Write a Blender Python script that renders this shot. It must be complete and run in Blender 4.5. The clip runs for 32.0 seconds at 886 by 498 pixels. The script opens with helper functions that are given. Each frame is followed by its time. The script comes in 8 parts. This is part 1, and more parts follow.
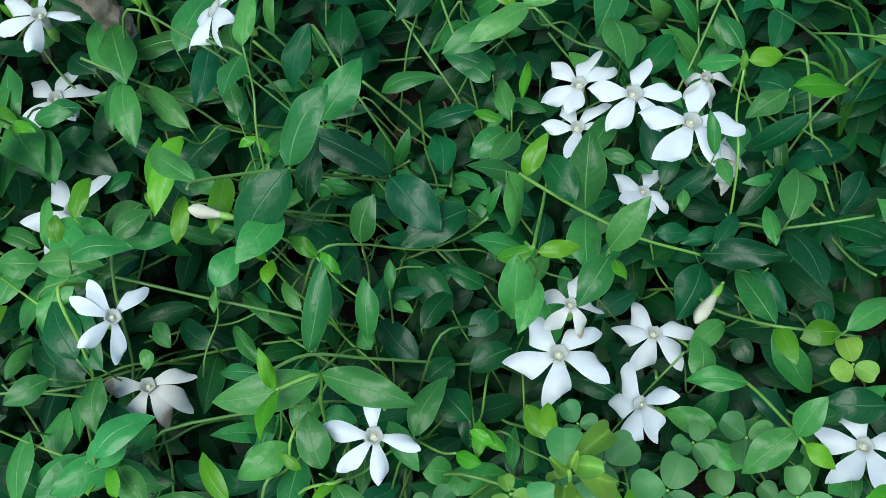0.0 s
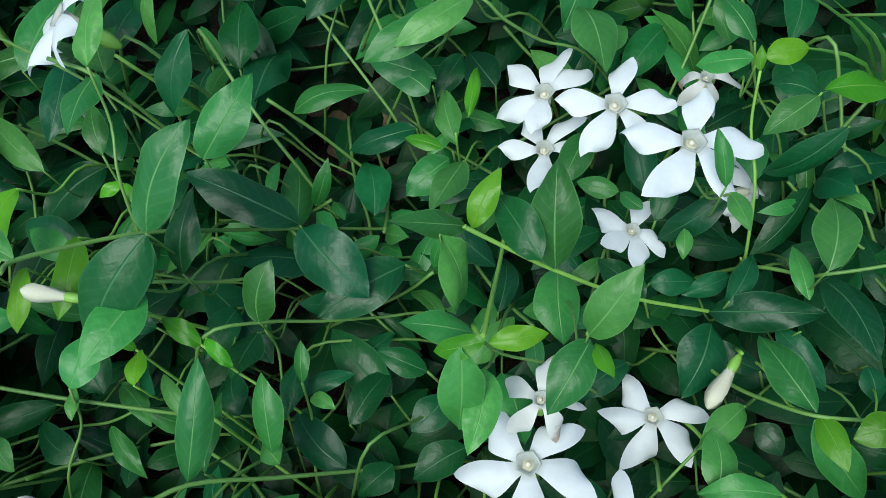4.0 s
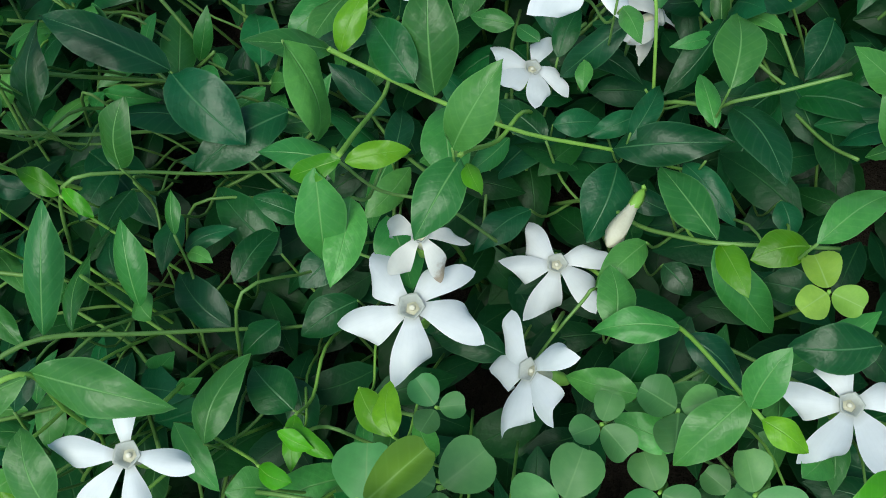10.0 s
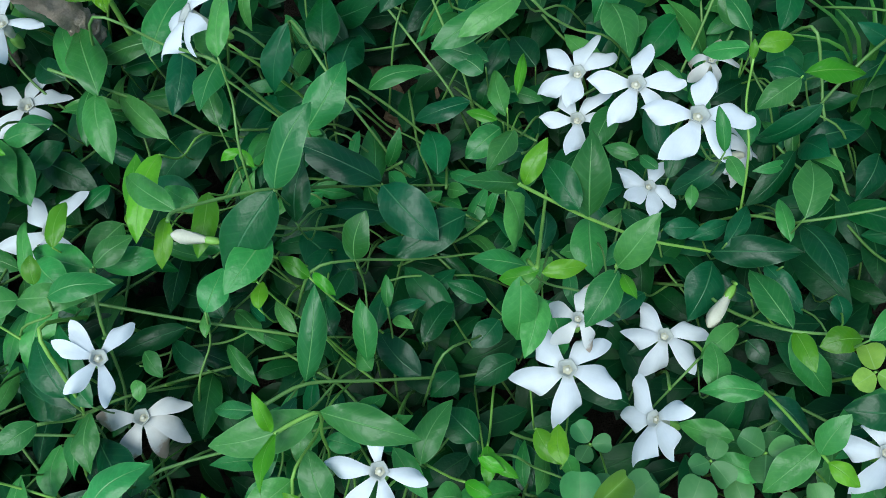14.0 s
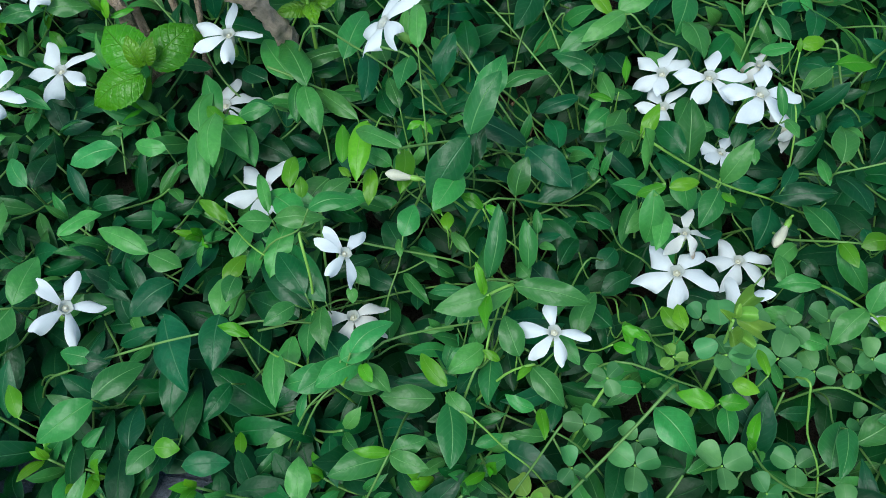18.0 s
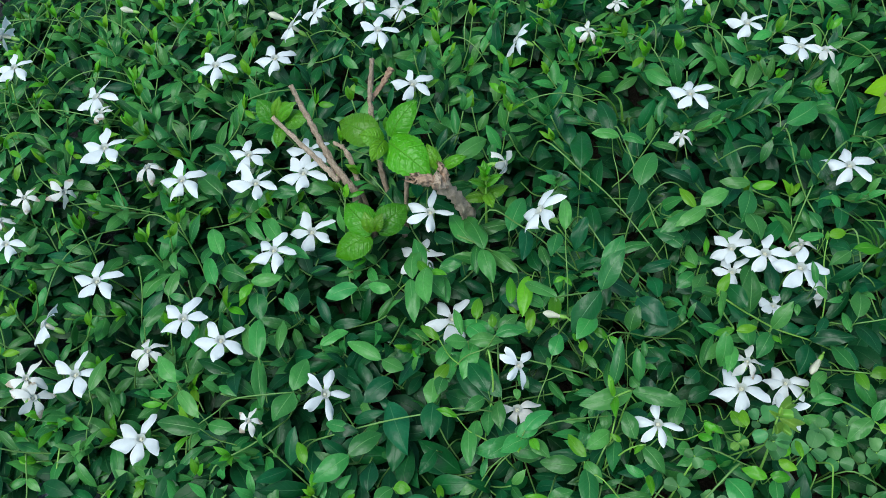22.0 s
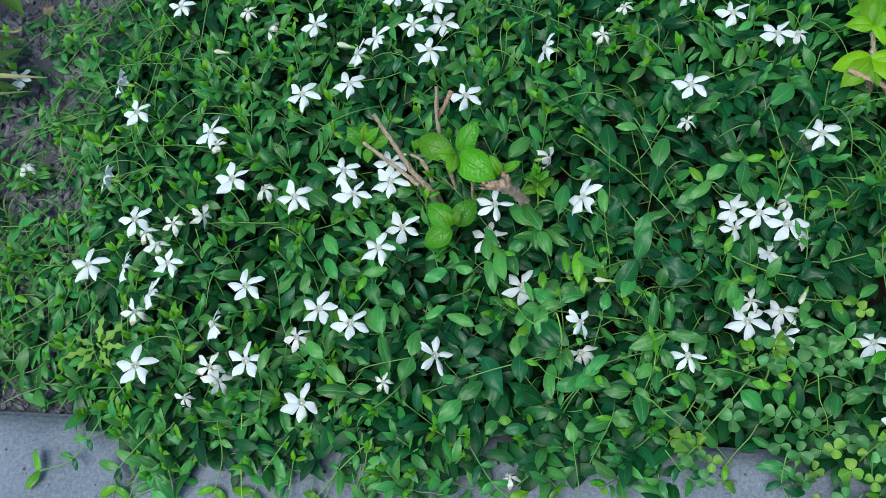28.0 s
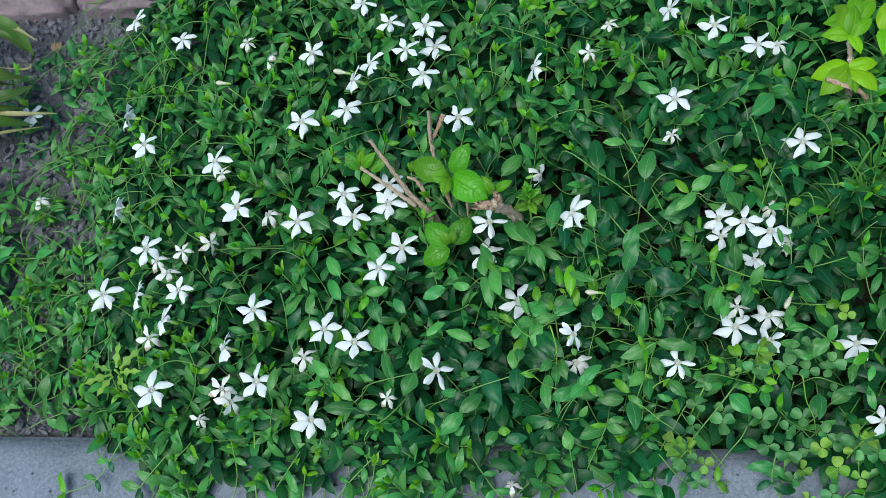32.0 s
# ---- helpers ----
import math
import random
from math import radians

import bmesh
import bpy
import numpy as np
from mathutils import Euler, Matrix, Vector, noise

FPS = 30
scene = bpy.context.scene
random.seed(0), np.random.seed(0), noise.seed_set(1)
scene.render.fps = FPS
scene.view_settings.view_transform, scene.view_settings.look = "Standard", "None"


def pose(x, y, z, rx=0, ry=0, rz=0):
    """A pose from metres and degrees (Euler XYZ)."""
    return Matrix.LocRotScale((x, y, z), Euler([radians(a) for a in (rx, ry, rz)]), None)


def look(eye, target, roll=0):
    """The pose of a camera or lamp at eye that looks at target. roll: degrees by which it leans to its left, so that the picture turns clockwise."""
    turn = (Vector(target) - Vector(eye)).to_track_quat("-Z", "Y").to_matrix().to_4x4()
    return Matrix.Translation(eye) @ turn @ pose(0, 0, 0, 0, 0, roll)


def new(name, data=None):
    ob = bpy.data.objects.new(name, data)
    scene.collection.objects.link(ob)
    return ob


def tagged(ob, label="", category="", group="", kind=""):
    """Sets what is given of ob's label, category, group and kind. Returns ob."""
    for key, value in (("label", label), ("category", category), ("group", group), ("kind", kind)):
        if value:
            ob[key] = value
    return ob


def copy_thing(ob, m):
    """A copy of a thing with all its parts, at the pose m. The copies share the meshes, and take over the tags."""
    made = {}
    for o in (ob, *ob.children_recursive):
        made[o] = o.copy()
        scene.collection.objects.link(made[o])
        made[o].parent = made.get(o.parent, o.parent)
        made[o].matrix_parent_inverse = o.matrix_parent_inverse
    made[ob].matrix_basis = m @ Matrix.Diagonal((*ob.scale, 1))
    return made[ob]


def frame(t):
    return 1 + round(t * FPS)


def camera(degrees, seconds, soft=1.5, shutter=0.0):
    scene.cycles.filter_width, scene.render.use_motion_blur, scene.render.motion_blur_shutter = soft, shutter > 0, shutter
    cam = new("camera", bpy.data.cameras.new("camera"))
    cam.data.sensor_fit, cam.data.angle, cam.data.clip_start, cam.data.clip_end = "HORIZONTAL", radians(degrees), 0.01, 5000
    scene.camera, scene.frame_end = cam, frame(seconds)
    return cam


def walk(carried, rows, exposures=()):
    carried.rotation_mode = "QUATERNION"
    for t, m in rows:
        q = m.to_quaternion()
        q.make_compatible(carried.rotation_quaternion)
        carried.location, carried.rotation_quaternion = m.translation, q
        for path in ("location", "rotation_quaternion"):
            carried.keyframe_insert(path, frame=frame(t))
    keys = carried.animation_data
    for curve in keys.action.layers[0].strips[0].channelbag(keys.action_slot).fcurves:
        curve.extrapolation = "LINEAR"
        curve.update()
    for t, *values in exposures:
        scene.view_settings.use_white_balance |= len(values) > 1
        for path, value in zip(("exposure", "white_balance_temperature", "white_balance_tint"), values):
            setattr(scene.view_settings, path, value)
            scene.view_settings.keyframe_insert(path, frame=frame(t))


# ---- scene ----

cam = camera(52.1, 32.0, soft=0.85, shutter=0.15)
# seconds, place in metres, turn in degrees
PATH = [
    (0.0, 0.1798, 0.0006, 0.2870, 24.31, 3.18, 9.71),
    (0.5, 0.1810, 0.0056, 0.2782, 24.19, 3.25, 8.89),
    (1.0, 0.1806, 0.0154, 0.2705, 24.14, 3.34, 7.93),
    (1.5, 0.1772, 0.0216, 0.2629, 24.07, 2.77, 7.55),
    (2.0, 0.1801, 0.0318, 0.2574, 23.94, 3.50, 7.02),
    (2.5, 0.1796, 0.0339, 0.2458, 24.89, 2.39, 7.18),
    (4.5, 0.1874, 0.0550, 0.2325, 22.68, 4.13, 7.02),
    (5.0, 0.1907, 0.0597, 0.2300, 22.69, 4.57, 6.54),
    (5.5, 0.1893, 0.0601, 0.2268, 22.51, 3.95, 6.16),
    (6.0, 0.1894, 0.0608, 0.2241, 22.40, 4.19, 6.14),
    (6.5, 0.1887, 0.0630, 0.2225, 22.66, 3.77, 5.65),
    (7.0, 0.1914, 0.0660, 0.2249, 21.33, 4.10, 5.37),
    (7.5, 0.1902, 0.0612, 0.2268, 21.36, 4.05, 5.43),
    (8.0, 0.1910, 0.0567, 0.2242, 20.70, 4.01, 5.41),
    (8.5, 0.1925, 0.0526, 0.2221, 19.92, 3.73, 5.21),
    (9.0, 0.2010, 0.0469, 0.2164, 19.57, 3.71, 5.16),
    (9.5, 0.2033, 0.0422, 0.2142, 19.09, 3.63, 5.04),
    (10.0, 0.2082, 0.0352, 0.2109, 19.23, 4.01, 5.21),
    (10.5, 0.2097, 0.0292, 0.2092, 18.99, 3.95, 5.12),
    (11.0, 0.2111, 0.0248, 0.2098, 18.49, 3.41, 4.93),
    (11.5, 0.2083, 0.0206, 0.2155, 17.37, 3.56, 4.89),
    (12.0, 0.1937, 0.0242, 0.2287, 17.40, 3.81, 5.10),
    (12.5, 0.1822, 0.0298, 0.2475, 18.58, 3.55, 5.95),
    (13.0, 0.1784, 0.0297, 0.2648, 19.56, 3.86, 6.55),
    (13.5, 0.1770, 0.0279, 0.2723, 19.95, 3.80, 6.94),
    (14.0, 0.1757, 0.0259, 0.2834, 20.09, 4.05, 7.23),
    (14.5, 0.1646, 0.0138, 0.3025, 21.86, 4.06, 7.94),
    (15.0, 0.1557, -0.0063, 0.3048, 23.00, 4.58, 8.15),
    (15.5, 0.1539, -0.0190, 0.3127, 24.80, 5.17, 6.18),
    (17.5, 0.1302, -0.0620, 0.3346, 25.64, 2.12, 6.72),
    (18.0, 0.1237, -0.0703, 0.3442, 26.92, 1.77, 6.08),
    (18.5, 0.1159, -0.0832, 0.3626, 29.00, 1.49, 6.27),
    (19.0, 0.1055, -0.0968, 0.3834, 30.75, 1.26, 7.11),
    (19.5, 0.0935, -0.1097, 0.4044, 32.06, 1.66, 8.20),
    (20.0, 0.0881, -0.1192, 0.4276, 33.62, 2.08, 9.43),
    (20.5, 0.0805, -0.1299, 0.4474, 34.39, 2.81, 10.38),
    (21.0, 0.0810, -0.1399, 0.4574, 34.54, 3.42, 10.57),
    (21.5, 0.0873, -0.1504, 0.4750, 34.53, 3.79, 10.32),
    (22.0, 0.0943, -0.1535, 0.4954, 34.49, 3.99, 9.95),
    (22.5, 0.1034, -0.1544, 0.5115, 34.29, 4.19, 9.54),
    (23.0, 0.1046, -0.1572, 0.5285, 33.85, 4.31, 8.84),
    (23.5, 0.0992, -0.1654, 0.5424, 33.66, 4.59, 8.69),
    (24.0, 0.0993, -0.1695, 0.5564, 32.23, 4.54, 8.32),
    (24.5, 0.0986, -0.1776, 0.5669, 30.98, 4.78, 7.99),
    (25.0, 0.0944, -0.1790, 0.5779, 30.02, 4.85, 7.88),
    (25.5, 0.0922, -0.1782, 0.5883, 29.17, 5.59, 6.83),
    (27.5, 0.0694, -0.1908, 0.6407, 27.70, 5.86, 4.39),
    (28.0, 0.0683, -0.1916, 0.6629, 28.06, 7.40, 5.08),
    (28.5, 0.0704, -0.1934, 0.6784, 28.70, 9.23, 5.36),
    (29.0, 0.0760, -0.1960, 0.6917, 28.74, 9.73, 5.11),
    (29.5, 0.0807, -0.1988, 0.7006, 28.58, 9.81, 4.94),
    (30.0, 0.0816, -0.2012, 0.7028, 28.47, 9.97, 4.91),
    (30.5, 0.0816, -0.2013, 0.7004, 28.36, 9.82, 4.75),
    (31.0, 0.0857, -0.1976, 0.6988, 28.11, 9.78, 4.40),
    (31.5, 0.0883, -0.1941, 0.6948, 27.99, 9.46, 3.99),
    (32.0, 0.0873, -0.1895, 0.6939, 27.72, 9.29, 3.58),
]
walk(cam, [(t, pose(x, y, z, rx, ry, rz)) for t, x, y, z, rx, ry, rz in PATH], [(0.0, 0.75, 6000, 0), (2.5, 0.75, 6050, 0), (5.0, 0.75, 6300, 0), (10.0, 0.72, 6520, 0), (12.0, 0.72, 6300, 0), (14.0, 0.72, 5780, 0), (15.5, 0.72, 5850, 0), (18.5, 0.72, 6020, 0), (20.5, 0.68, 6080, 0), (28.0, 0.70, 6150, 0), (32.0, 0.71, 6250, 0)])
# ---- light: open shade under a soft sky ----
SUN_UP, SUN_ROUND = radians(60), radians(200)
world = bpy.data.worlds.new("sky")
scene.world = world
world.use_nodes = True
wn, wl = world.node_tree.nodes, world.node_tree.links
sky = wn.new("ShaderNodeTexSky")
sky.sky_type, sky.sun_disc = "NISHITA", False
sky.sun_elevation, sky.sun_rotation = SUN_UP, SUN_ROUND
sky.air_density, sky.dust_density = 1.0, 1.0
wl.new(sky.outputs["Color"], wn["Background"].inputs["Color"])
wn["Background"].inputs["Strength"].default_value = 0.11
sun = new("sun", bpy.data.lights.new("sun", "SUN"))
sun.data.energy, sun.data.angle, sun.data.color = 2.3, radians(40), (1.0, 0.99, 0.92)
sun.matrix_world = look((0, 0, 3), (0.5, 1.0, 0.5))
# ---- materials ----
def shader(name, rough=0.5, spec=0.5):
    m = bpy.data.materials.new(name)
    m.use_nodes = True
    n, l = m.node_tree.nodes, m.node_tree.links
    b = n["Principled BSDF"]
    b.inputs["Roughness"].default_value = rough
    b.inputs["Specular IOR Level"].default_value = spec
    return m, n, l, b


def noise_tex(n, l, scale, detail=4, rough=0.6, vec=None):
    t = n.new("ShaderNodeTexNoise")
    t.inputs["Scale"].default_value, t.inputs["Detail"].default_value, t.inputs["Roughness"].default_value = scale, detail, rough
    if vec:
        l.new(vec, t.inputs["Vector"])
    return t.outputs["Fac"]


def mix(n, l, fac, a, b, kind="MIX"):
    x = n.new("ShaderNodeMix")
    x.data_type, x.blend_type = "RGBA", kind
    for sock, v in ((x.inputs["Factor"], fac), (x.inputs["A"], a), (x.inputs["B"], b)):
        if isinstance(v, (int, float)):
            sock.default_value = v
        elif isinstance(v, tuple):
            sock.default_value = (*v, 1)
        else:
            l.new(v, sock)
    return x.outputs["Result"]


def calc(n, l, op, a, b=0.0, c=0.0, clamp=False):
    x = n.new("ShaderNodeMath")
    x.operation, x.use_clamp = op, clamp
    for sock, v in zip(x.inputs, (a, b, c)):
        if isinstance(v, (int, float)):
            sock.default_value = v
        else:
            l.new(v, sock)
    return x.outputs[0]


def bump(n, l, b, height, strength, dist):
    x = n.new("ShaderNodeBump")
    x.inputs["Strength"].default_value, x.inputs["Distance"].default_value = strength, dist
    l.new(height, x.inputs["Height"])
    l.new(x.outputs[0], b.inputs["Normal"])


def leaf_material(name, dark, light, vein, rough=0.40, veins=9.0, clear=0.22, island=False, relief=0.30, side_vein=0.09, spec=0.36):
    """A leaf: the midrib and side veins follow the blade's own UV map (u across from -1 to 1, v along)."""
    m, n, l, b = shader(name, rough, spec)
    uv = n.new("ShaderNodeUVMap")
    uv.uv_map = "blade"
    sep = n.new("ShaderNodeSeparateXYZ")
    l.new(uv.outputs[0], sep.inputs[0])
    u = calc(n, l, "ABSOLUTE", sep.outputs[0])
    v = sep.outputs[1]
    if island:
        rnd = n.new("ShaderNodeNewGeometry").outputs["Random Per Island"]
    else:
        rnd = n.new("ShaderNodeObjectInfo").outputs["Random"]
    co = n.new("ShaderNodeNewGeometry").outputs["Position"]
    blot = noise_tex(n, l, 140, 3, 0.6, co)
    fine = noise_tex(n, l, 1500, 2, 0.6, co)
    tone = calc(n, l, "MULTIPLY_ADD", blot, 0.45, calc(n, l, "MULTIPLY_ADD", rnd, 0.75, -0.12), clamp=True)
    col = mix(n, l, tone, dark, light)
    hue = n.new("ShaderNodeHueSaturation")
    l.new(calc(n, l, "MULTIPLY_ADD", calc(n, l, "FRACT", calc(n, l, "MULTIPLY", rnd, 17.3)), 0.046, 0.470), hue.inputs["Hue"])
    hue.inputs["Saturation"].default_value = 1.05
    l.new(calc(n, l, "MULTIPLY_ADD", calc(n, l, "FRACT", calc(n, l, "MULTIPLY", rnd, 7.7)), 0.74, 0.66), hue.inputs["Value"])
    l.new(col, hue.inputs["Color"])
    col = hue.outputs[0]
    mottle = calc(n, l, "MULTIPLY_ADD", noise_tex(n, l, 620, 3, 0.7, co), 2.6, -1.05, clamp=True)
    col = mix(n, l, calc(n, l, "MULTIPLY", calc(n, l, "SUBTRACT", 1.0, mottle), 0.38), col, dark)
    rib = calc(n, l, "SUBTRACT", 1.0, calc(n, l, "DIVIDE", u, calc(n, l, "MULTIPLY_ADD", v, -0.055, 0.080)), clamp=True)
    side = calc(n, l, "PINGPONG", calc(n, l, "MULTIPLY", calc(n, l, "MULTIPLY_ADD", u, -0.22, v), veins), 0.5)
    if not veins:
        side = calc(n, l, "PINGPONG", calc(n, l, "MULTIPLY_ADD", blot, 0.5, calc(n, l, "MULTIPLY", sep.outputs[0], 4.0)), 0.5)
    side = calc(n, l, "MULTIPLY_ADD", side, -7.0 if veins else -3.0, 1.0, clamp=True)
    lines = calc(n, l, "MAXIMUM", calc(n, l, "MULTIPLY", rib, 0.75), calc(n, l, "MULTIPLY", side, side_vein))
    rim = calc(n, l, "MULTIPLY_ADD", u, 12.0, -11.0, clamp=True)
    col = mix(n, l, calc(n, l, "MAXIMUM", lines, calc(n, l, "MULTIPLY", rim, 0.34)), col, vein)
    l.new(col, b.inputs["Base Color"])
    l.new(calc(n, l, "MULTIPLY_ADD", mottle, 0.08, calc(n, l, "MULTIPLY_ADD", blot, 0.16, rough - 0.12)), b.inputs["Roughness"])
    high = calc(n, l, "ADD", calc(n, l, "MULTIPLY", calc(n, l, "MAXIMUM", calc(n, l, "MULTIPLY", rib, 0.75), calc(n, l, "MULTIPLY", side, min(side_vein, 0.5) * (1.0 if relief > 0.5 else 0.3))), -1.0), calc(n, l, "MULTIPLY_ADD", noise_tex(n, l, 240, 3, 0.5, co), 1.2, calc(n, l, "MULTIPLY", fine, 0.05)))
    if relief > 0.5:
        cells = n.new("ShaderNodeTexVoronoi")
        cells.inputs["Scale"].default_value = 420
        l.new(co, cells.inputs["Vector"])
        high = calc(n, l, "MULTIPLY_ADD", cells.outputs["Distance"], -0.4, high)
    bump(n, l, b, high, relief, 0.0012)
    t = n.new("ShaderNodeBsdfTranslucent")
    l.new(mix(n, l, 0.5, col, light), t.inputs["Color"])
    s = n.new("ShaderNodeMixShader")
    s.inputs[0].default_value = clear
    l.new(b.outputs[0], s.inputs[1])
    l.new(t.outputs[0], s.inputs[2])
    l.new(s.outputs[0], n["Material Output"].inputs["Surface"])
    return m


def plain(name, a, b_, scale=60, rough=0.6, relief=0.2, dist=0.001, spec=0.4, clear=0.0):
    m, n, l, b = shader(name, rough, spec)
    co = n.new("ShaderNodeNewGeometry").outputs["Position"]
    rnd = n.new("ShaderNodeObjectInfo").outputs["Random"]
    f1, f2 = noise_tex(n, l, scale, 5, 0.65, co), noise_tex(n, l, scale * 9, 3, 0.6, co)
    k = calc(n, l, "MULTIPLY_ADD", f2, 0.5, calc(n, l, "MULTIPLY_ADD", rnd, 0.3, calc(n, l, "MULTIPLY_ADD", f1, 1.0, -0.45)), clamp=True)
    l.new(mix(n, l, k, a, b_), b.inputs["Base Color"])
    bump(n, l, b, calc(n, l, "MULTIPLY_ADD", f2, 0.4, f1), relief, dist)
    if clear:
        t = n.new("ShaderNodeBsdfTranslucent")
        t.inputs["Color"].default_value = (*b_, 1)
        s = n.new("ShaderNodeMixShader")
        s.inputs[0].default_value = clear
        l.new(b.outputs[0], s.inputs[1])
        l.new(t.outputs[0], s.inputs[2])
        l.new(s.outputs[0], n["Material Output"].inputs["Surface"])
    return m


def petal_material(name, a, b_, edge=0.0):
    """A thin petal: grey-lilac at the claw with fine veins that run out along it; a browned rim where it fades."""
    m, n, l, b = shader(name, 0.5, 0.35)
    uv = n.new("ShaderNodeUVMap")
    uv.uv_map = "blade"
    sep = n.new("ShaderNodeSeparateXYZ")
    l.new(uv.outputs[0], sep.inputs[0])
    u, v = sep.outputs[0], sep.outputs[1]
    co = n.new("ShaderNodeNewGeometry").outputs["Position"]
    rnd = n.new("ShaderNodeObjectInfo").outputs["Random"]
    f1 = noise_tex(n, l, 420, 3, 0.6, co)
    col = mix(n, l, calc(n, l, "MULTIPLY_ADD", f1, 1.1, calc(n, l, "MULTIPLY_ADD", rnd, 0.4, -0.35), clamp=True), a, b_)
    lines = calc(n, l, "MULTIPLY_ADD", calc(n, l, "PINGPONG", calc(n, l, "MULTIPLY_ADD", f1, 0.5, calc(n, l, "MULTIPLY", u, 3.5)), 0.5), -5.0, 1.0, clamp=True)
    claw = calc(n, l, "MULTIPLY_ADD", v, -5.5, calc(n, l, "MULTIPLY_ADD", f1, 0.5, 0.75), clamp=True)
    col = mix(n, l, calc(n, l, "MULTIPLY", claw, 0.8), col, (0.47, 0.49, 0.48))
    col = mix(n, l, calc(n, l, "MULTIPLY", lines, 0.05), col, (0.52, 0.53, 0.56))
    if edge:
        rim = calc(n, l, "MULTIPLY_ADD", calc(n, l, "MULTIPLY", v, calc(n, l, "ADD", f1, rnd)), 5.0, -4.6, clamp=True)
        col = mix(n, l, calc(n, l, "MULTIPLY", rim, edge), col, (0.34, 0.21, 0.10))
    l.new(col, b.inputs["Base Color"])
    bump(n, l, b, noise_tex(n, l, 260, 2, 0.5, co), 0.2, 0.0008)
    t = n.new("ShaderNodeBsdfTranslucent")
    l.new(col, t.inputs["Color"])
    x = n.new("ShaderNodeMixShader")
    x.inputs[0].default_value = 0.3
    l.new(b.outputs[0], x.inputs[1])
    l.new(t.outputs[0], x.inputs[2])
    l.new(x.outputs[0], n["Material Output"].inputs["Surface"])
    return m


def pitted(name, a, b_):
    """Cast concrete: cloudy stains, sandy grain and small dark pits."""
    m, n, l, b = shader(name, 0.85, 0.25)
    co = n.new("ShaderNodeNewGeometry").outputs["Position"]
    cloud, sand = noise_tex(n, l, 22, 5, 0.6, co), calc(n, l, "MULTIPLY_ADD", noise_tex(n, l, 330, 2, 0.6, co), 0.5, calc(n, l, "MULTIPLY", noise_tex(n, l, 1100, 2, 0.7, co), 0.5))
    k = calc(n, l, "MULTIPLY_ADD", sand, 2.2, calc(n, l, "MULTIPLY_ADD", cloud, 0.8, -1.0), clamp=True)
    cells = n.new("ShaderNodeTexVoronoi")
    cells.inputs["Scale"].default_value = 150
    l.new(co, cells.inputs["Vector"])
    pits = calc(n, l, "MULTIPLY", calc(n, l, "MULTIPLY_ADD", cells.outputs["Distance"], -9.0, 2.1, clamp=True), calc(n, l, "MULTIPLY_ADD", noise_tex(n, l, 75, 2, 0.5, co), 6.0, -3.2, clamp=True))
    l.new(mix(n, l, calc(n, l, "MULTIPLY", pits, 0.75), mix(n, l, k, a, b_), (0.02, 0.022, 0.028)), b.inputs["Base Color"])
    bump(n, l, b, calc(n, l, "MULTIPLY_ADD", pits, -1.5, calc(n, l, "MULTIPLY_ADD", cloud, 0.6, sand)), 0.7, 0.0012)
    return m


OLD = ((0.005, 0.050, 0.016), (0.019, 0.130, 0.042), (0.08, 0.21, 0.09))
MID = ((0.021, 0.122, 0.026), (0.080, 0.305, 0.068), (0.18, 0.38, 0.12))
NEW = ((0.054, 0.225, 0.011), (0.135, 0.385, 0.030), (0.20, 0.40, 0.07))
LEAF_OLD = leaf_material("periwinkle leaf, mature", *OLD, rough=0.41, spec=0.34)
LEAF_MID = leaf_material("periwinkle leaf, mid", *MID)
LEAF_NEW = leaf_material("periwinkle leaf, young", *NEW, clear=0.32)
MAT_OLD = leaf_material("mat leaf, mature", *OLD, rough=0.41, island=True, spec=0.34)
MAT_MID = leaf_material("mat leaf, mid", *MID, island=True)
MAT_NEW = leaf_material("mat leaf, young", *NEW, clear=0.32, island=True)
# mature leaf green darkened and dulled: shade deep in the mat, as colour
LEAF_SHADED = leaf_material("periwinkle leaf, shaded copy", (0.006, 0.038, 0.013), (0.012, 0.068, 0.020), (0.04, 0.12, 0.04), rough=0.42, clear=0.08, island=True, spec=0.15)
SHRUB_LEAF = leaf_material("shrub leaf", (0.048, 0.195, 0.008), (0.125, 0.340, 0.017), (0.13, 0.34, 0.04), rough=0.40, veins=7.5, clear=0.24, relief=0.70, side_vein=0.25, spec=0.42)
SHRUB_SMOOTH = leaf_material("smooth shrub leaf", (0.100, 0.290, 0.010), (0.190, 0.430, 0.020), (0.26, 0.50, 0.05), rough=0.5, veins=7.5, clear=0.35, relief=0.15, side_vein=0.12, spec=0.3)
CLOVER_LEAF = leaf_material("clover leaflet", (0.044, 0.165, 0.044), (0.104, 0.285, 0.092), (0.13, 0.28, 0.09), rough=0.55, veins=6.0, clear=0.25, relief=0.08, spec=0.5)
CLOVER_YOUNG = leaf_material("young clover leaflet", (0.13, 0.29, 0.035), (0.26, 0.45, 0.10), (0.32, 0.50, 0.16), rough=0.55, veins=6.0, clear=0.35, relief=0.08, spec=0.35)
BLADE = leaf_material("grass blade", (0.04, 0.13, 0.02), (0.10, 0.26, 0.04), (0.14, 0.3, 0.07), rough=0.45, veins=0.0, clear=0.3, relief=0.1)
STEM = plain("green stem", (0.075, 0.17, 0.035), (0.16, 0.30, 0.07), 90, 0.45, 0.1)
STEM_NEW = plain("young stem", (0.14, 0.30, 0.04), (0.24, 0.44, 0.08), 90, 0.45, 0.1)
PETAL = petal_material("white petal", (0.72, 0.745, 0.77), (0.82, 0.84, 0.86))
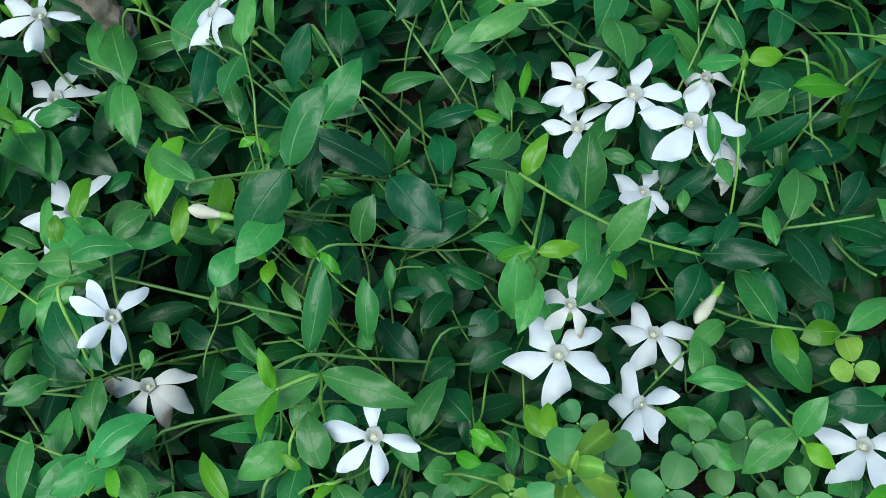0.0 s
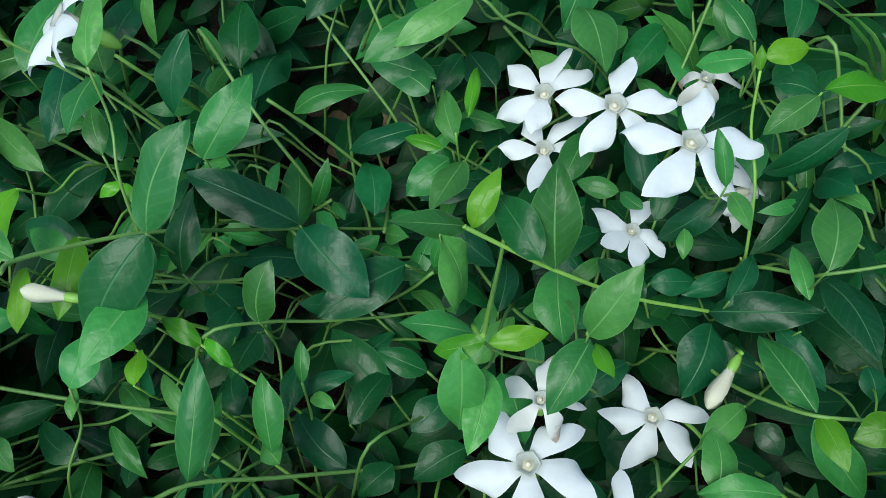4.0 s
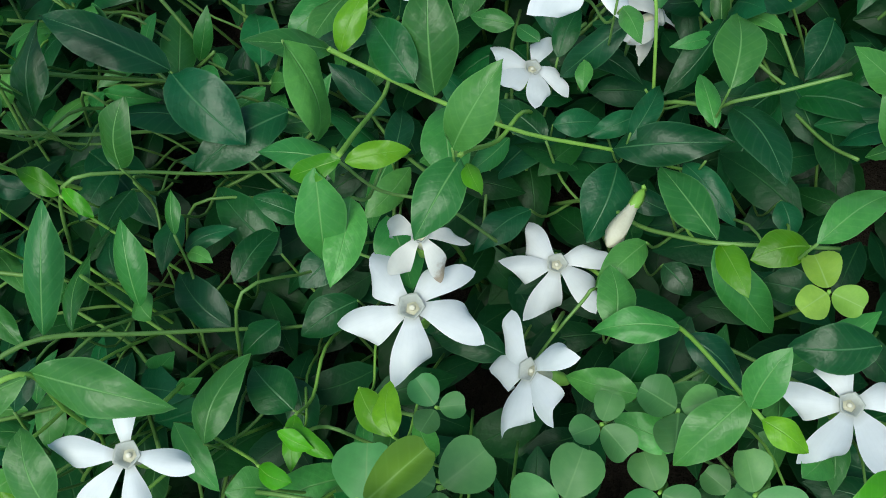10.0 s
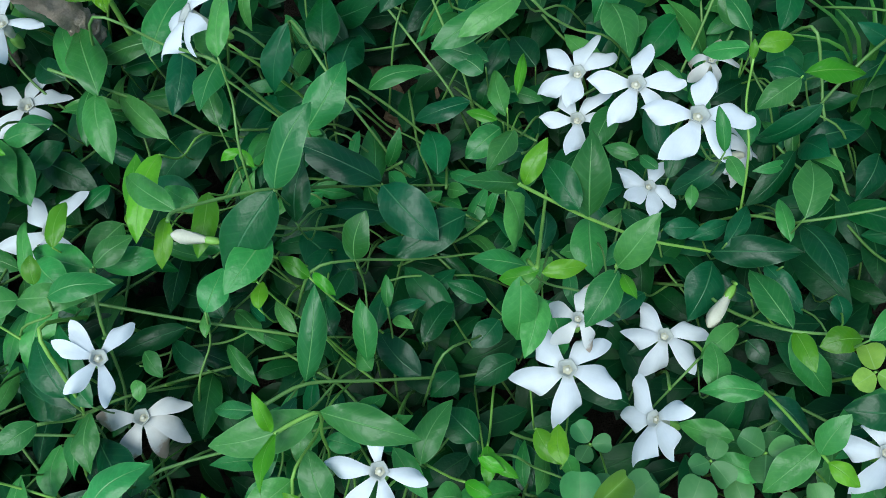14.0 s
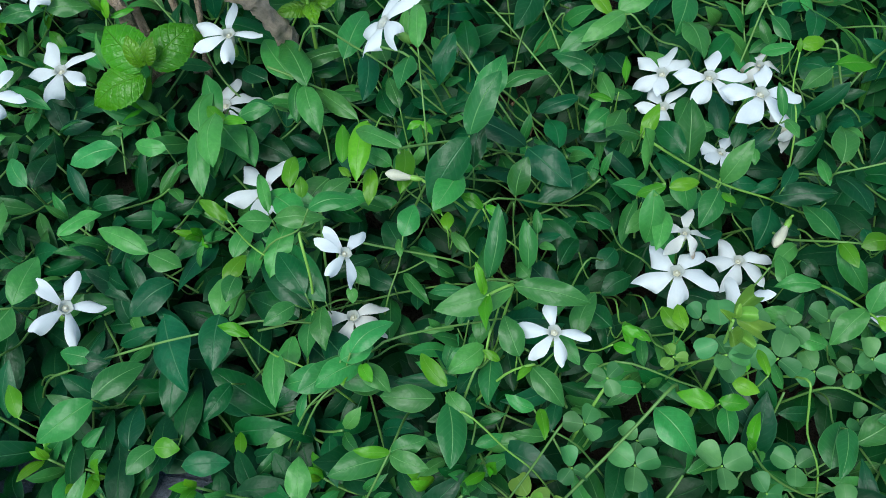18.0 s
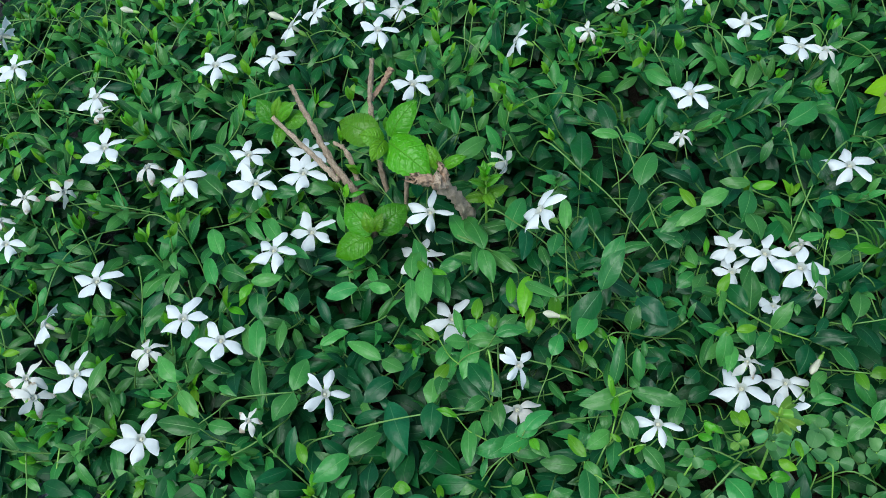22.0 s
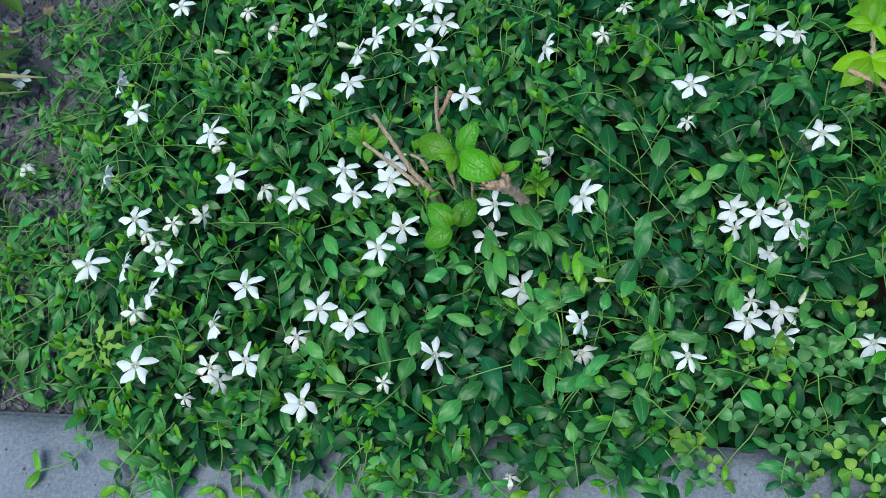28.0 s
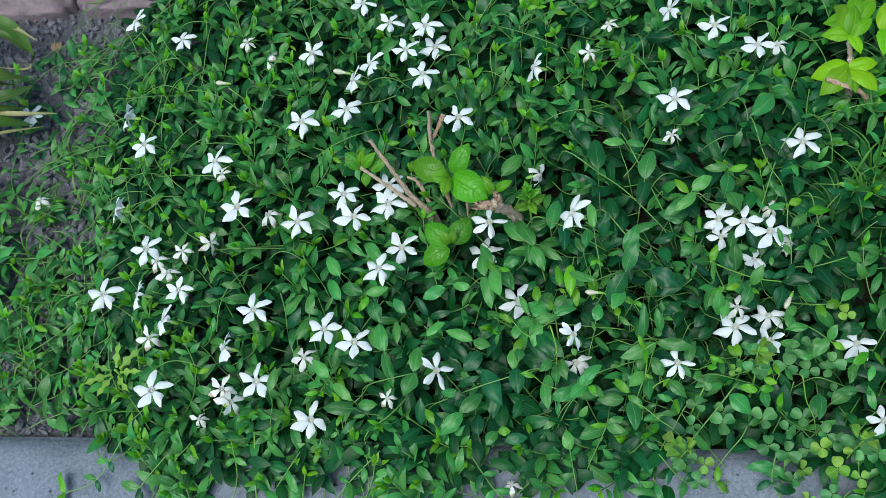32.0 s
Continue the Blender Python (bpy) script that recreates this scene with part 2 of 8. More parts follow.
PETAL_OLD = petal_material("fading petal", (0.70, 0.68, 0.64), (0.82, 0.81, 0.78), edge=0.7)
THROAT = plain("flower throat", (0.44, 0.47, 0.43), (0.64, 0.66, 0.62), 700, 0.6, 0.3, clear=0.35)
PISTIL = plain("flower eye", (0.52, 0.50, 0.40), (0.68, 0.66, 0.55), 400, 0.6, 0.2)
BARK = plain("pale tan-brown bark", (0.24, 0.165, 0.115), (0.84, 0.66, 0.50), 330, 0.9, 1.0, 0.003, 0.2)
WOOD_CUT = plain("weathered cut wood", (0.20, 0.095, 0.055), (0.76, 0.56, 0.40), 420, 0.8, 0.8, 0.002, 0.2)
SOIL = plain("dry grey-brown soil", (0.048, 0.048, 0.058), (0.208, 0.206, 0.236), 190, 0.95, 1.0, 0.006, 0.1)
CLOD = plain("soil clod", (0.058, 0.057, 0.068), (0.270, 0.268, 0.305), 240, 0.95, 1.0, 0.003, 0.1)
CONCRETE = pitted("grey concrete", (0.070, 0.083, 0.112), (0.235, 0.260, 0.322))
BRICK = plain("red-brown brick", (0.090, 0.062, 0.075), (0.37, 0.29, 0.325), 75, 0.9, 0.9, 0.004, 0.2)
DRY = plain("dry leaf", (0.16, 0.09, 0.05), (0.38, 0.26, 0.16), 150, 0.8, 0.6, 0.002, 0.2)
STRAP = leaf_material("strap leaf", (0.024, 0.075, 0.010), (0.085, 0.180, 0.030), (0.16, 0.20, 0.06), spec=0.3, rough=0.5, veins=0.0, clear=0.25, relief=0.25, side_vein=0.45)
STRAP_DRY = plain("yellowed strap leaf", (0.14, 0.15, 0.045), (0.33, 0.30, 0.15), 140, 0.7, 0.3)
# near-black, so the shade under the plants is part of the soil colour
SHADED_HUMUS = plain("humus with shade in its colour", (0.008, 0.007, 0.006), (0.045, 0.036, 0.028), 120, 0.95, 1.0, 0.004, 0.1)
BUD_SKIN = plain("cream bud", (0.50, 0.49, 0.34), (0.76, 0.74, 0.62), 170, 0.6, 0.3, 0.0006, 0.3, clear=0.25)
# ---- builders ----
RNG = random.Random(7)


def mesh_from(name, verts, faces, material, uvs=None, smooth=True):
    me = bpy.data.meshes.new(name)
    me.from_pydata(verts, [], faces)
    if uvs is not None:
        lay = me.uv_layers.new(name="blade")
        flat = np.array([uvs[i] for f in faces for i in f], dtype=np.float32).ravel()
        lay.data.foreach_set("uv", flat)
    if smooth:
        me.polygons.foreach_set("use_smooth", [True] * len(me.polygons))
    me.materials.append(material)
    me.update()
    return me


def part(name, me, parent, m=None, label=""):
    ob = new(name, me)
    ob.parent = parent
    if m is not None:
        ob.matrix_basis = m
    if label:
        ob["label"] = label
    return ob


def thing(name, at, label, category, group="", kind=""):
    ob = new(name)
    ob.empty_display_size = 0.01
    ob.location = at
    return tagged(ob, label, category, group, kind)


def blade_points(width, fold, curl, wave, tip=1.0, rows=9, half=2, shape=0.9, seed=0):
    """A blade one unit long along +y: width over length, V-fold, downward curl, edge waviness."""
    r = random.Random(seed)
    ph, twist, bend = r.uniform(0, 6), r.uniform(-0.35, 0.35), r.uniform(-0.06, 0.06)
    vs, uv, fs = [], [], []
    for i in range(rows + 1):
        v = i / rows
        w = 0.5 * width * math.sin(math.pi * v ** shape) ** 0.72 * (1 - 1.1 * tip * max(0, v - 0.72)) + (0.014 if i < rows else 0.001)
        for j in range(-half, half + 1):
            u = j / half
            x = u * w
            z = fold * abs(x) - 1.0 * x * x / (width + 0.01) - curl * v * v + 0.10 * math.sin(math.pi * v) + wave * width * math.sin(8 * v + ph + (1.9 if u > 0 else 0)) * u * u + twist * x * (v - 0.3)
            vs.append((x * (1 + 0.04 * math.sin(11 * v + ph * (2 if u > 0 else 3))) + bend * math.sin(math.pi * v) + 0.03 * math.sin(ph) * v * v, v, z))
            uv.append((u, v))
    k = 2 * half + 1
    for i in range(rows):
        for j in range(k - 1):
            a = i * k + j
            fs.append((a, a + 1, a + 1 + k, a + k))
    return vs, fs, uv


BLADES = {}
for tone_name, tone_mat in (("old", LEAF_OLD), ("mid", LEAF_MID), ("new", LEAF_NEW)):
    BLADES[tone_name] = []
    for s in range(7):
        r = random.Random(s * 31 + 5)
        vs, fs, uv = blade_points(0.42 + 0.04 * r.uniform(-1, 1), r.uniform(0.05, 0.42), r.uniform(0.00, 0.26), r.uniform(0.02, 0.12), rows=12, half=3, seed=s)
        BLADES[tone_name].append(mesh_from("leaf_" + tone_name, vs, fs, tone_mat, uv))


def basis(y_dir, up, at, sx=1.0, sy=1.0, sz=1.0):
    """A pose whose y runs along y_dir and whose z leans to up, scaled."""
    y = Vector(y_dir).normalized()
    x = y.cross(Vector(up))
    if x.length < 1e-4:
        x = y.cross(Vector((1, 0.3, 0)))
    x.normalize()
    z = x.cross(y)
    m = Matrix((x, y, z)).transposed().to_4x4() @ Matrix.Diagonal((sx, sy, sz, 1))
    m.translation = at
    return m


def tube_data(points, radii, sides=6, cap=True):
    """Vertices and faces of a tube along the points."""
    ps = [Vector(p) for p in points]
    vs, fs = [], []
    ref = Vector((0.2, 0.1, 1))
    for i, p in enumerate(ps):
        d = (ps[min(i + 1, len(ps) - 1)] - ps[max(i - 1, 0)]).normalized()
        x = d.cross(ref)
        if x.length < 1e-3:
            x = d.cross(Vector((1, 0, 0)))
        x.normalize()
        y = d.cross(x)
        for k in range(sides):
            a = 2 * math.pi * k / sides
            vs.append(tuple(p + (x * math.cos(a) + y * math.sin(a)) * radii[i]))
    for i in range(len(ps) - 1):
        for k in range(sides):
            a, b = i * sides + k, i * sides + (k + 1) % sides
            fs.append((a, b, b + sides, a + sides))
    if cap:
        fs.append(tuple(range(sides))[::-1])
        fs.append(tuple(range((len(ps) - 1) * sides, len(ps) * sides)))
    return vs, fs


def glide(points, steps=4):
    """A Catmull-Rom curve through the points."""
    ps = [Vector(p) for p in points]
    ps = [ps[0] * 2 - ps[1]] + ps + [ps[-1] * 2 - ps[-2]]
    out = []
    for i in range(1, len(ps) - 2):
        a, b, c, d = ps[i - 1:i + 3]
        for k in range(steps):
            t = k / steps
            out.append(0.5 * (2 * b + (c - a) * t + (2 * a - 5 * b + 4 * c - d) * t * t + (3 * b - a - 3 * c + d) * t ** 3))
    out.append(ps[-2])
    return out


def stem_part(owner, name, points, r0, r1, material, steps=4, sides=6):
    base = owner.location
    ps = [p - base for p in glide(points, steps)]
    n = len(ps) - 1
    vs, fs = tube_data(ps, [r0 + (r1 - r0) * i / n for i in range(n + 1)], sides)
    return part(name, mesh_from(name, vs, fs, material), owner)


def joined_leaf(store, a, d, L, width, up):
    """Adds a leaf to a joined sheet of foliage."""
    vs, fs, uvs = store
    v, f, u = JOIN_FORMS[RNG.randrange(6)]
    m = basis(d, up, a, L * width / 0.42, L, L)
    k = len(vs)
    q = np.array(v) @ np.array(m.to_3x3()).T + np.array(a)
    vs += q.tolist()
    fs += [(i + k, j + k, g + k, h + k) for i, j, g, h in f]
    uvs += u


JOIN_FORMS = [blade_points(0.42, 0.1 + 0.1 * k, 0.05 * k, 0.04, rows=6, half=2, seed=k + 3) for k in range(6)]


def leaf(owner, base, tip, width=0.42, tone="mid", up=(0, -0.25, 1), form=None):
    """A leaf of its own from base to tip (world places); width over length."""
    a, b = Vector(base), Vector(tip)
    d = b - a
    L = d.length
    if isinstance(owner, dict):
        return joined_leaf(owner[tone], a, d, L, width, up)
    form = RNG.randrange(7) if form is None else form
    s = width / 0.42
    w = random.Random(int(a.x * 8e4) + int(b.y * 5e4))
    up = (up[0] + w.uniform(-0.3, 0.3), up[1] + w.uniform(-0.3, 0.3), up[2])
    if L * s > 0.004:
        HERO.extend(a.lerp(b, k) for k in (0.25, 0.5, 0.8))
    return part("leaf", BLADES[tone][form], owner, basis(d, up, a - owner.location, L * s, L, L))


SHOOT_LABELS = {
    "old": "trailing periwinkle shoot with glossy dark green leaves",
    "mid": "periwinkle shoot with glossy mid-green leaves in pairs",
    "new": "periwinkle shoot ending in fresh yellow-green young leaves",
}


def shoot(*nodes, tone="mid", r=0.0009, bare=False):
    """A trailing shoot: its stem through the nodes; leaves are added to it with leaf()."""
    ob = thing("periwinkle_shoot", nodes[0], SHOOT_LABELS[tone], "ground cover plant", "periwinkle shoots")
    if len(nodes) > 1:
        # the lower end dives into the mat
        nodes = [Vector(q) for q in nodes]
        if nodes[0].z < nodes[-1].z:
            way = ((nodes[0] - nodes[1]) * Vector((1, 1, 0))).normalized()
            nodes[:0] = [nodes[0] + way * 0.026 - Vector((0, 0, 0.036)), nodes[0] + way * 0.012 - Vector((0, 0, 0.008))]
        else:
            way = ((nodes[-1] - nodes[-2]) * Vector((1, 1, 0))).normalized()
            nodes += [nodes[-1] + way * 0.012 - Vector((0, 0, 0.008)), nodes[-1] + way * 0.026 - Vector((0, 0, 0.036))]
        if bare and nodes[0].z > nodes[-1].z:
            nodes.insert(0, nodes[0] + ((nodes[0] - nodes[1]) * Vector((1, 1, 0))).normalized() * 0.012 - Vector((0, 0, 0.030)))
        elif bare:
            nodes.append(nodes[-1] + ((nodes[-1] - nodes[-2]) * Vector((1, 1, 0))).normalized() * 0.012 - Vector((0, 0, 0.030)))
        r *= 0.88
        stem_part(ob, "stem", nodes, r, r * 0.75, STEM_NEW if tone == "new" else STEM)
    return ob


def petal_mesh(name, length, width, material, seed, droop=0.1, blunt=0.5):
    """A pinwheel petal: a narrow claw that widens, lopsided, to a slanted end; blunt 0 is pointed, 1 cut off."""
    r = random.Random(seed)
    rows, half = 12, 3
    top = 0.56 + 0.22 * blunt
    bend, curl, fold, ph = r.uniform(0.02, 0.16), r.uniform(0.03, 0.16), r.uniform(-0.10, 0.18), r.uniform(0, 6)
    end = 0.12 + 0.74 * blunt
    vs, uv, fs = [], [], []
    for i in range(rows + 1):
        v = i / rows
        if v < top:
            w = 0.34 + 0.66 * math.sin(0.5 * math.pi * v / top) ** 1.35
        else:
            q = (v - top) / (1 - top)
            w = end + (1 - end) * math.cos(0.5 * math.pi * q) ** (1.05 - 0.5 * blunt)
        w *= 0.5 * width
        for j in range(-half, half + 1):
            u = j / half
            x = u * w * (1 + 0.14 * u * v) + bend * width * v * v
            y = length * (0.155 + 0.845 * v) + (0.16 + 0.22 * blunt) * width * u * v ** 4 - 0.05 * length * abs(u) ** 3 * v ** 6
            z = length * (0.08 * math.sin(2.4 * v) - droop * v * v + curl * u * v - (0.07 + fold) * u * u * v + 0.028 * math.sin(4 * u + 6 * v + ph) * v * v)
            vs.append((x, y, z))
            uv.append((u, v))
    k = 2 * half + 1
    for i in range(rows):
        for j in range(k - 1):
            a = i * k + j
            fs.append((a, a + 1, a + 1 + k, a + k))
    return mesh_from(name, vs, fs, material, uv)


PETALS = [petal_mesh("petal", 0.0140, 0.0077 + 0.0007 * (s % 3 - 1), PETAL, s, droop=0.02 + 0.05 * (s % 4), blunt=(0.35, 0.7, 0.95, 0.5)[s % 4]) for s in range(8)]
PETALS_SLIM = [petal_mesh("petal", 0.0146, 0.0058, PETAL, 20 + s, droop=0.02 + 0.07 * s, blunt=0.35 + 0.15 * s) for s in range(3)]
PETALS_BROAD = [petal_mesh("petal", 0.0136, 0.0088, PETAL, 60 + s, droop=0.02 + 0.04 * s, blunt=0.65 + 0.12 * s) for s in range(4)]
PETALS_OLD = [petal_mesh("petal", 0.0110, 0.0056, PETAL_OLD, 40 + s, droop=0.15 + 0.2 * s, blunt=0.7) for s in range(3)]


def cup(name, rings, material, sides=10, smooth=True, lobed=0.0, twist=0.0):
    """A turned shape from (radius, height) rings; lobed draws in every second corner, twist turns each ring on."""
    vs, fs = [], []
    for i, (r, z) in enumerate(rings):
        for k in range(sides):
            a, q = 2 * math.pi * k / sides + twist * i, r * (1 - lobed * (k % 2))
            vs.append((q * math.cos(a), q * math.sin(a), z))
    for i in range(len(rings) - 1):
        for k in range(sides):
            a, b = i * sides + k, i * sides + (k + 1) % sides
            fs.append((a, b, b + sides, a + sides))
    fs.append(tuple(range((len(rings) - 1) * sides, len(rings) * sides)))
    return mesh_from(name, vs, fs, material, smooth=smooth)


THROAT_RING = cup("throat", [(0.0009, -0.0040), (0.0020, -0.0012), (0.0030, 0.0003), (0.0031, 0.0007), (0.0026, 0.0004), (0.0018, -0.0006), (0.0010, -0.0022), (0.0007, -0.0034)], THROAT, 10, lobed=0.14)
EYE = cup("eye", [(0.0004, -0.0034), (0.0006, -0.0012), (0.0007, -0.0007), (0.0005, -0.0003), (0.0002, -0.0002)], PISTIL, 8)
TUBE = cup("tube", [(0.0007, -0.0110), (0.0010, -0.0085), (0.0016, -0.0050), (0.0020, -0.0012)], BUD_SKIN, 8)
CALYX = cup("calyx", [(0.0006, -0.0145), (0.0014, -0.0132), (0.0019, -0.0110), (0.0018, -0.0085), (0.0012, -0.0070)], STEM_NEW, 6)
BUD = cup("bud", [(0.0009, -0.012), (0.0014, -0.009), (0.0020, -0.006), (0.0027, -0.003), (0.0033, 0.0), (0.0033, 0.0024), (0.0024, 0.0048), (0.0012, 0.0062), (0.0005, 0.0068)], BUD_SKIN, 10, lobed=0.2, twist=0.16)

FLOWER_LABELS = {
    "open": "fully open white periwinkle flower with five pinwheel petals",
    "broad": "open white periwinkle flower with five broad blunt petals",
    "slim": "white periwinkle flower with five narrow star petals",
    "old": "withered white periwinkle flower with curled browning petals",
    "bud": "closed cream-white periwinkle bud on a green stalk",
}
FLOWERS, HERO = [], []


def flower(x, y, z, spin=0, lean=25, toward=-90, kind="open", size=1.0, petals=()):
    """A flower whose face leans by `lean` degrees from straight up, to the compass angle `toward` (0 along x, 90 along y).
    petals: the turn of each petal where they are spread unevenly."""
    at = Vector((x, y, z))
    FLOWERS.append((at, 0.014 * size))
    ob = thing("periwinkle_flower" if kind != "bud" else "periwinkle_bud", at, FLOWER_LABELS[kind], "flower" if kind != "bud" else "flower bud", "periwinkle flowers")
    n = Vector((math.sin(radians(lean)) * math.cos(radians(toward)), math.sin(radians(lean)) * math.sin(radians(toward)), math.cos(radians(lean))))
    m = basis(Vector((0, 0, 1)) if lean > 80 else Vector((0, 1, 0)), n, (0, 0, 0), size, size, size)
    r = random.Random(int(x * 9e4) * 7 + int(y * 9e4))
    if kind == "bud":
        part("bud", BUD, ob, m)
    else:
        stock = {"open": PETALS, "broad": PETALS_BROAD, "slim": PETALS_SLIM, "old": PETALS_OLD}[kind]
        if kind == "open" and not petals and r.random() < 0.5:
            stock = PETALS_BROAD
        for k in range(5):
            a = petals[k] if petals else spin + 72 * k + r.uniform(-6, 6)
            tilt = r.uniform(-9, 7) - (r.uniform(-10, 35) if kind == "old" else 0)
            s = r.uniform(0.93, 1.07)
            part("petal", stock[r.randrange(len(stock))], ob, m @ pose(0, 0, 0, 0, 0, a) @ pose(0, 0, 0, tilt, r.uniform(-8, 8), 0) @ Matrix.Diagonal((s, s, s, 1)))
        part("eye", EYE, part("throat", THROAT_RING, ob, m @ Matrix.Diagonal((0.75, 0.75, 1, 1)) if kind == "old" else m))
        part("tube", TUBE, ob, m)
    back = -n
    foot = at + back * 0.014 * size
    low = Vector((x + back.x * 0.03 + r.uniform(-0.012, 0.012), y + back.y * 0.03 + r.uniform(-0.008, 0.012), z - 0.07))
    stalk = stem_part(ob, "stalk", [low, (low + foot) / 2 + Vector((back.x, back.y, 0)) * 0.006, foot], 0.0006, 0.0005, STEM_NEW, 4, 5)
    part("calyx", CALYX, stalk, m)
    return ob

# ---- setting: soil, kerb, brick edging ----
def soil_height(x, y):
    """Soil level: flush with the kerb at the bare strip and past the bed, well below it under the plants."""
    sink = min(1.0, max(0.0, (x + 0.27) / 0.05)) * min(1.0, max(0.0, (0.62 - x) / 0.05)) * min(1.0, max(0.0, (0.69 - y) / 0.05))
    return -0.012 - 0.040 * sink + 0.006 * noise.noise((x * 6, y * 6, 1.3)) + 0.004 * noise.noise((x * 25, y * 25, 4.1)) + 0.0022 * noise.noise((x * 90, y * 90, 7.7))


def grid_sheet(name, xs, ys, height, material):
    vs = [(x, y, height(x, y)) for y in ys for x in xs]
    k = len(xs)
    fs = [(j * k + i, j * k + i + 1, j * k + i + 1 + k, j * k + i + k) for j in range(len(ys) - 1) for i in range(k - 1)]
    return new(name, mesh_from(name, vs, fs, material))


near_x = [-0.85 + 0.0085 * i for i in range(190)]
near_y = [0.001 + 0.0085 * i for i in range(105)]
ground = grid_sheet("ground", [-900, -60, -8, -2, -1.2] + near_x + [1.2, 2, 8, 60, 900], near_y + [1.3, 2, 8, 60, 900], soil_height, SOIL)
# bed soil laid over the ground, its colour darkened to shade the leaf gaps
bed = grid_sheet("bed_soil", [-0.250 + 0.0085 * i for i in range(96)], [0.002 + 0.0085 * i for i in range(74)], lambda x, y: soil_height(x, y) + 0.006 * min(1.0, (x + 0.250) / 0.03) - 0.001, SHADED_HUMUS)
tagged(bed, "humus under the periwinkle, coloured dark for the shade there", "soil", kind="structure")
tagged(ground, "bare dry grey-brown garden soil", "soil", kind="structure")
front = grid_sheet("pavement", [-900, -30, -3, 3, 30, 900], [-900, -30, -3, -0.155, 0.002], lambda x, y: -0.09, CONCRETE)
tagged(front, "grey concrete path in front of the flower bed", "pavement", kind="structure")


def rough_block(name, x0, x1, y0, y1, z0, z1, material, bevel=0.003, seed=0):
    bm = bmesh.new()
    bmesh.ops.create_cube(bm, size=1, matrix=Matrix.Translation(((x0 + x1) / 2, (y0 + y1) / 2, (z0 + z1) / 2)) @ Matrix.Diagonal((x1 - x0, y1 - y0, z1 - z0, 1)))
    bmesh.ops.bevel(bm, geom=bm.edges[:], offset=bevel, segments=2, affect="EDGES")
    bmesh.ops.subdivide_edges(bm, edges=[e for e in bm.edges if e.calc_length() > 0.03], cuts=8, use_grid_fill=True)
    for v in bm.verts:
        v.co += noise.noise_vector(v.co * 60 + Vector((seed, 0, 0))) * 0.0006
    me = bpy.data.meshes.new(name)
    bm.to_mesh(me)
    bm.free()
    me.polygons.foreach_set("use_smooth", [True] * len(me.polygons))
    me.materials.append(material)
    return me


kerb = new("kerb")
tagged(kerb, "low grey concrete kerb edging the flower bed", "kerb", kind="structure")
for i, (x0, x1) in enumerate([(-40.0, -4.962)] + [(-4.958 + 0.88 * k, -4.082 + 0.88 * k) for k in range(11)] + [(4.722, 40.0)]):
    part("kerb_stone", rough_block("kerb_stone", x0, x1, -0.15, 0.0, -0.14, 0.0, CONCRETE, 0.004, i * 3.1), kerb)

# ---- flowers ----
flower(0.1812, 0.1776, 0.0326, 0, 35, -100, "open", 0.92, petals=(-6, 56, 126, 178, -48))
flower(0.1987, 0.1697, 0.0422, 0, 32, -90, "open", 1.02, petals=(-6, 92, 162, 229, 279))
flower(0.2155, 0.1544, 0.0533, 0, 32, -80, "open", 1.05, petals=(-3, 92, 162, 225, 281))
flower(0.1826, 0.1643, 0.0269, 0, 40, -90, "open", 0.85, petals=(35, 100, 183, 285, 330))
flower(0.2061, 0.1435, 0.0268, 0, 30, -70, "broad", 0.68, petals=(-14, 77, 138, 197, 263))
flower(0.1854, 0.0819, 0.0376, 0, 34, -100, "broad", 0.97, petals=(327, 55, 118, 188, 262))
flower(0.2144, 0.1004, 0.0149, 0, 30, -90, "broad", 0.83, petals=(49, 106, 169, 234, 294))
flower(0.2094, 0.0710, 0.0373, 0, 66, -115, "broad", 0.82, petals=(40, 92, 168, 222, 290))
flower(0.1405, 0.0473, 0.0538, 0, 48, -90, "slim", 0.87, petals=(18, 95, 151, 202, 268))
flower(0.0664, 0.0656, 0.0641, 0, 45, -60, "slim", 0.8, petals=(56, 335, 90, 157, 212))
flower(0.0204, 0.1115, 0.0239, 0, 28, -70, petals=(52, -13, 130, 190, 225))
flower(0.0662, 0.0564, 0.0289, 0, 45, -90, "old", 1.18, petals=(306, 267, 105, 167, 230))
flower(-0.0116, 0.1627, 0.0082, 0, 30, -90, "open", 1.05, petals=(0, 69, 155, 240, 301))
flower(0.2703, 0.0696, 0.0343, 0, 20, -90, "broad", 0.84, petals=(18, 288, 215, 158, 92))
flower(0.1868, 0.0939, 0.0468, 0, 30, -90, "old", 0.85)
flower(0.2229, 0.1880, 0.0296, 0, 30, -90, "old", 0.85)
flower(0.2336, 0.1534, 0.0340, 10, 70, -50, "old", 0.9)
flower(0.2267, 0.1046, 0.0287, 0, 112, -118, "bud", 0.72)
flower(-0.0024, 0.1719, 0.0470, 0, 32, -90, "slim", petals=(8, 77, 133, 192, 278))
flower(0.0655, 0.1695, 0.0630, 10, 46, 165, "open", 1.08)
flower(-0.1059, 0.0667, 0.0472, 0, 28, -90, petals=(-35, 55, 115, 190, 255))
flower(-0.1386, 0.0081, 0.0312, 0, 30, -90, petals=(0, 80, 130, 190, 255))
flower(-0.0783, 0.1581, 0.0319, 0, 28, -90, petals=(45, -40, 113, 183, 251))
flower(-0.1176, 0.1785, 0.0504, 0, 32, -90, petals=(-12, 62, 125, 207, 272))
flower(-0.2134, 0.1786, 0.0723, 20, 30, -90)
flower(0.2507, 0.2412, 0.0443, 20, 20, -90)
flower(0.1512, 0.2818, 0.0552, 20, 38, -100, "open", 0.95)
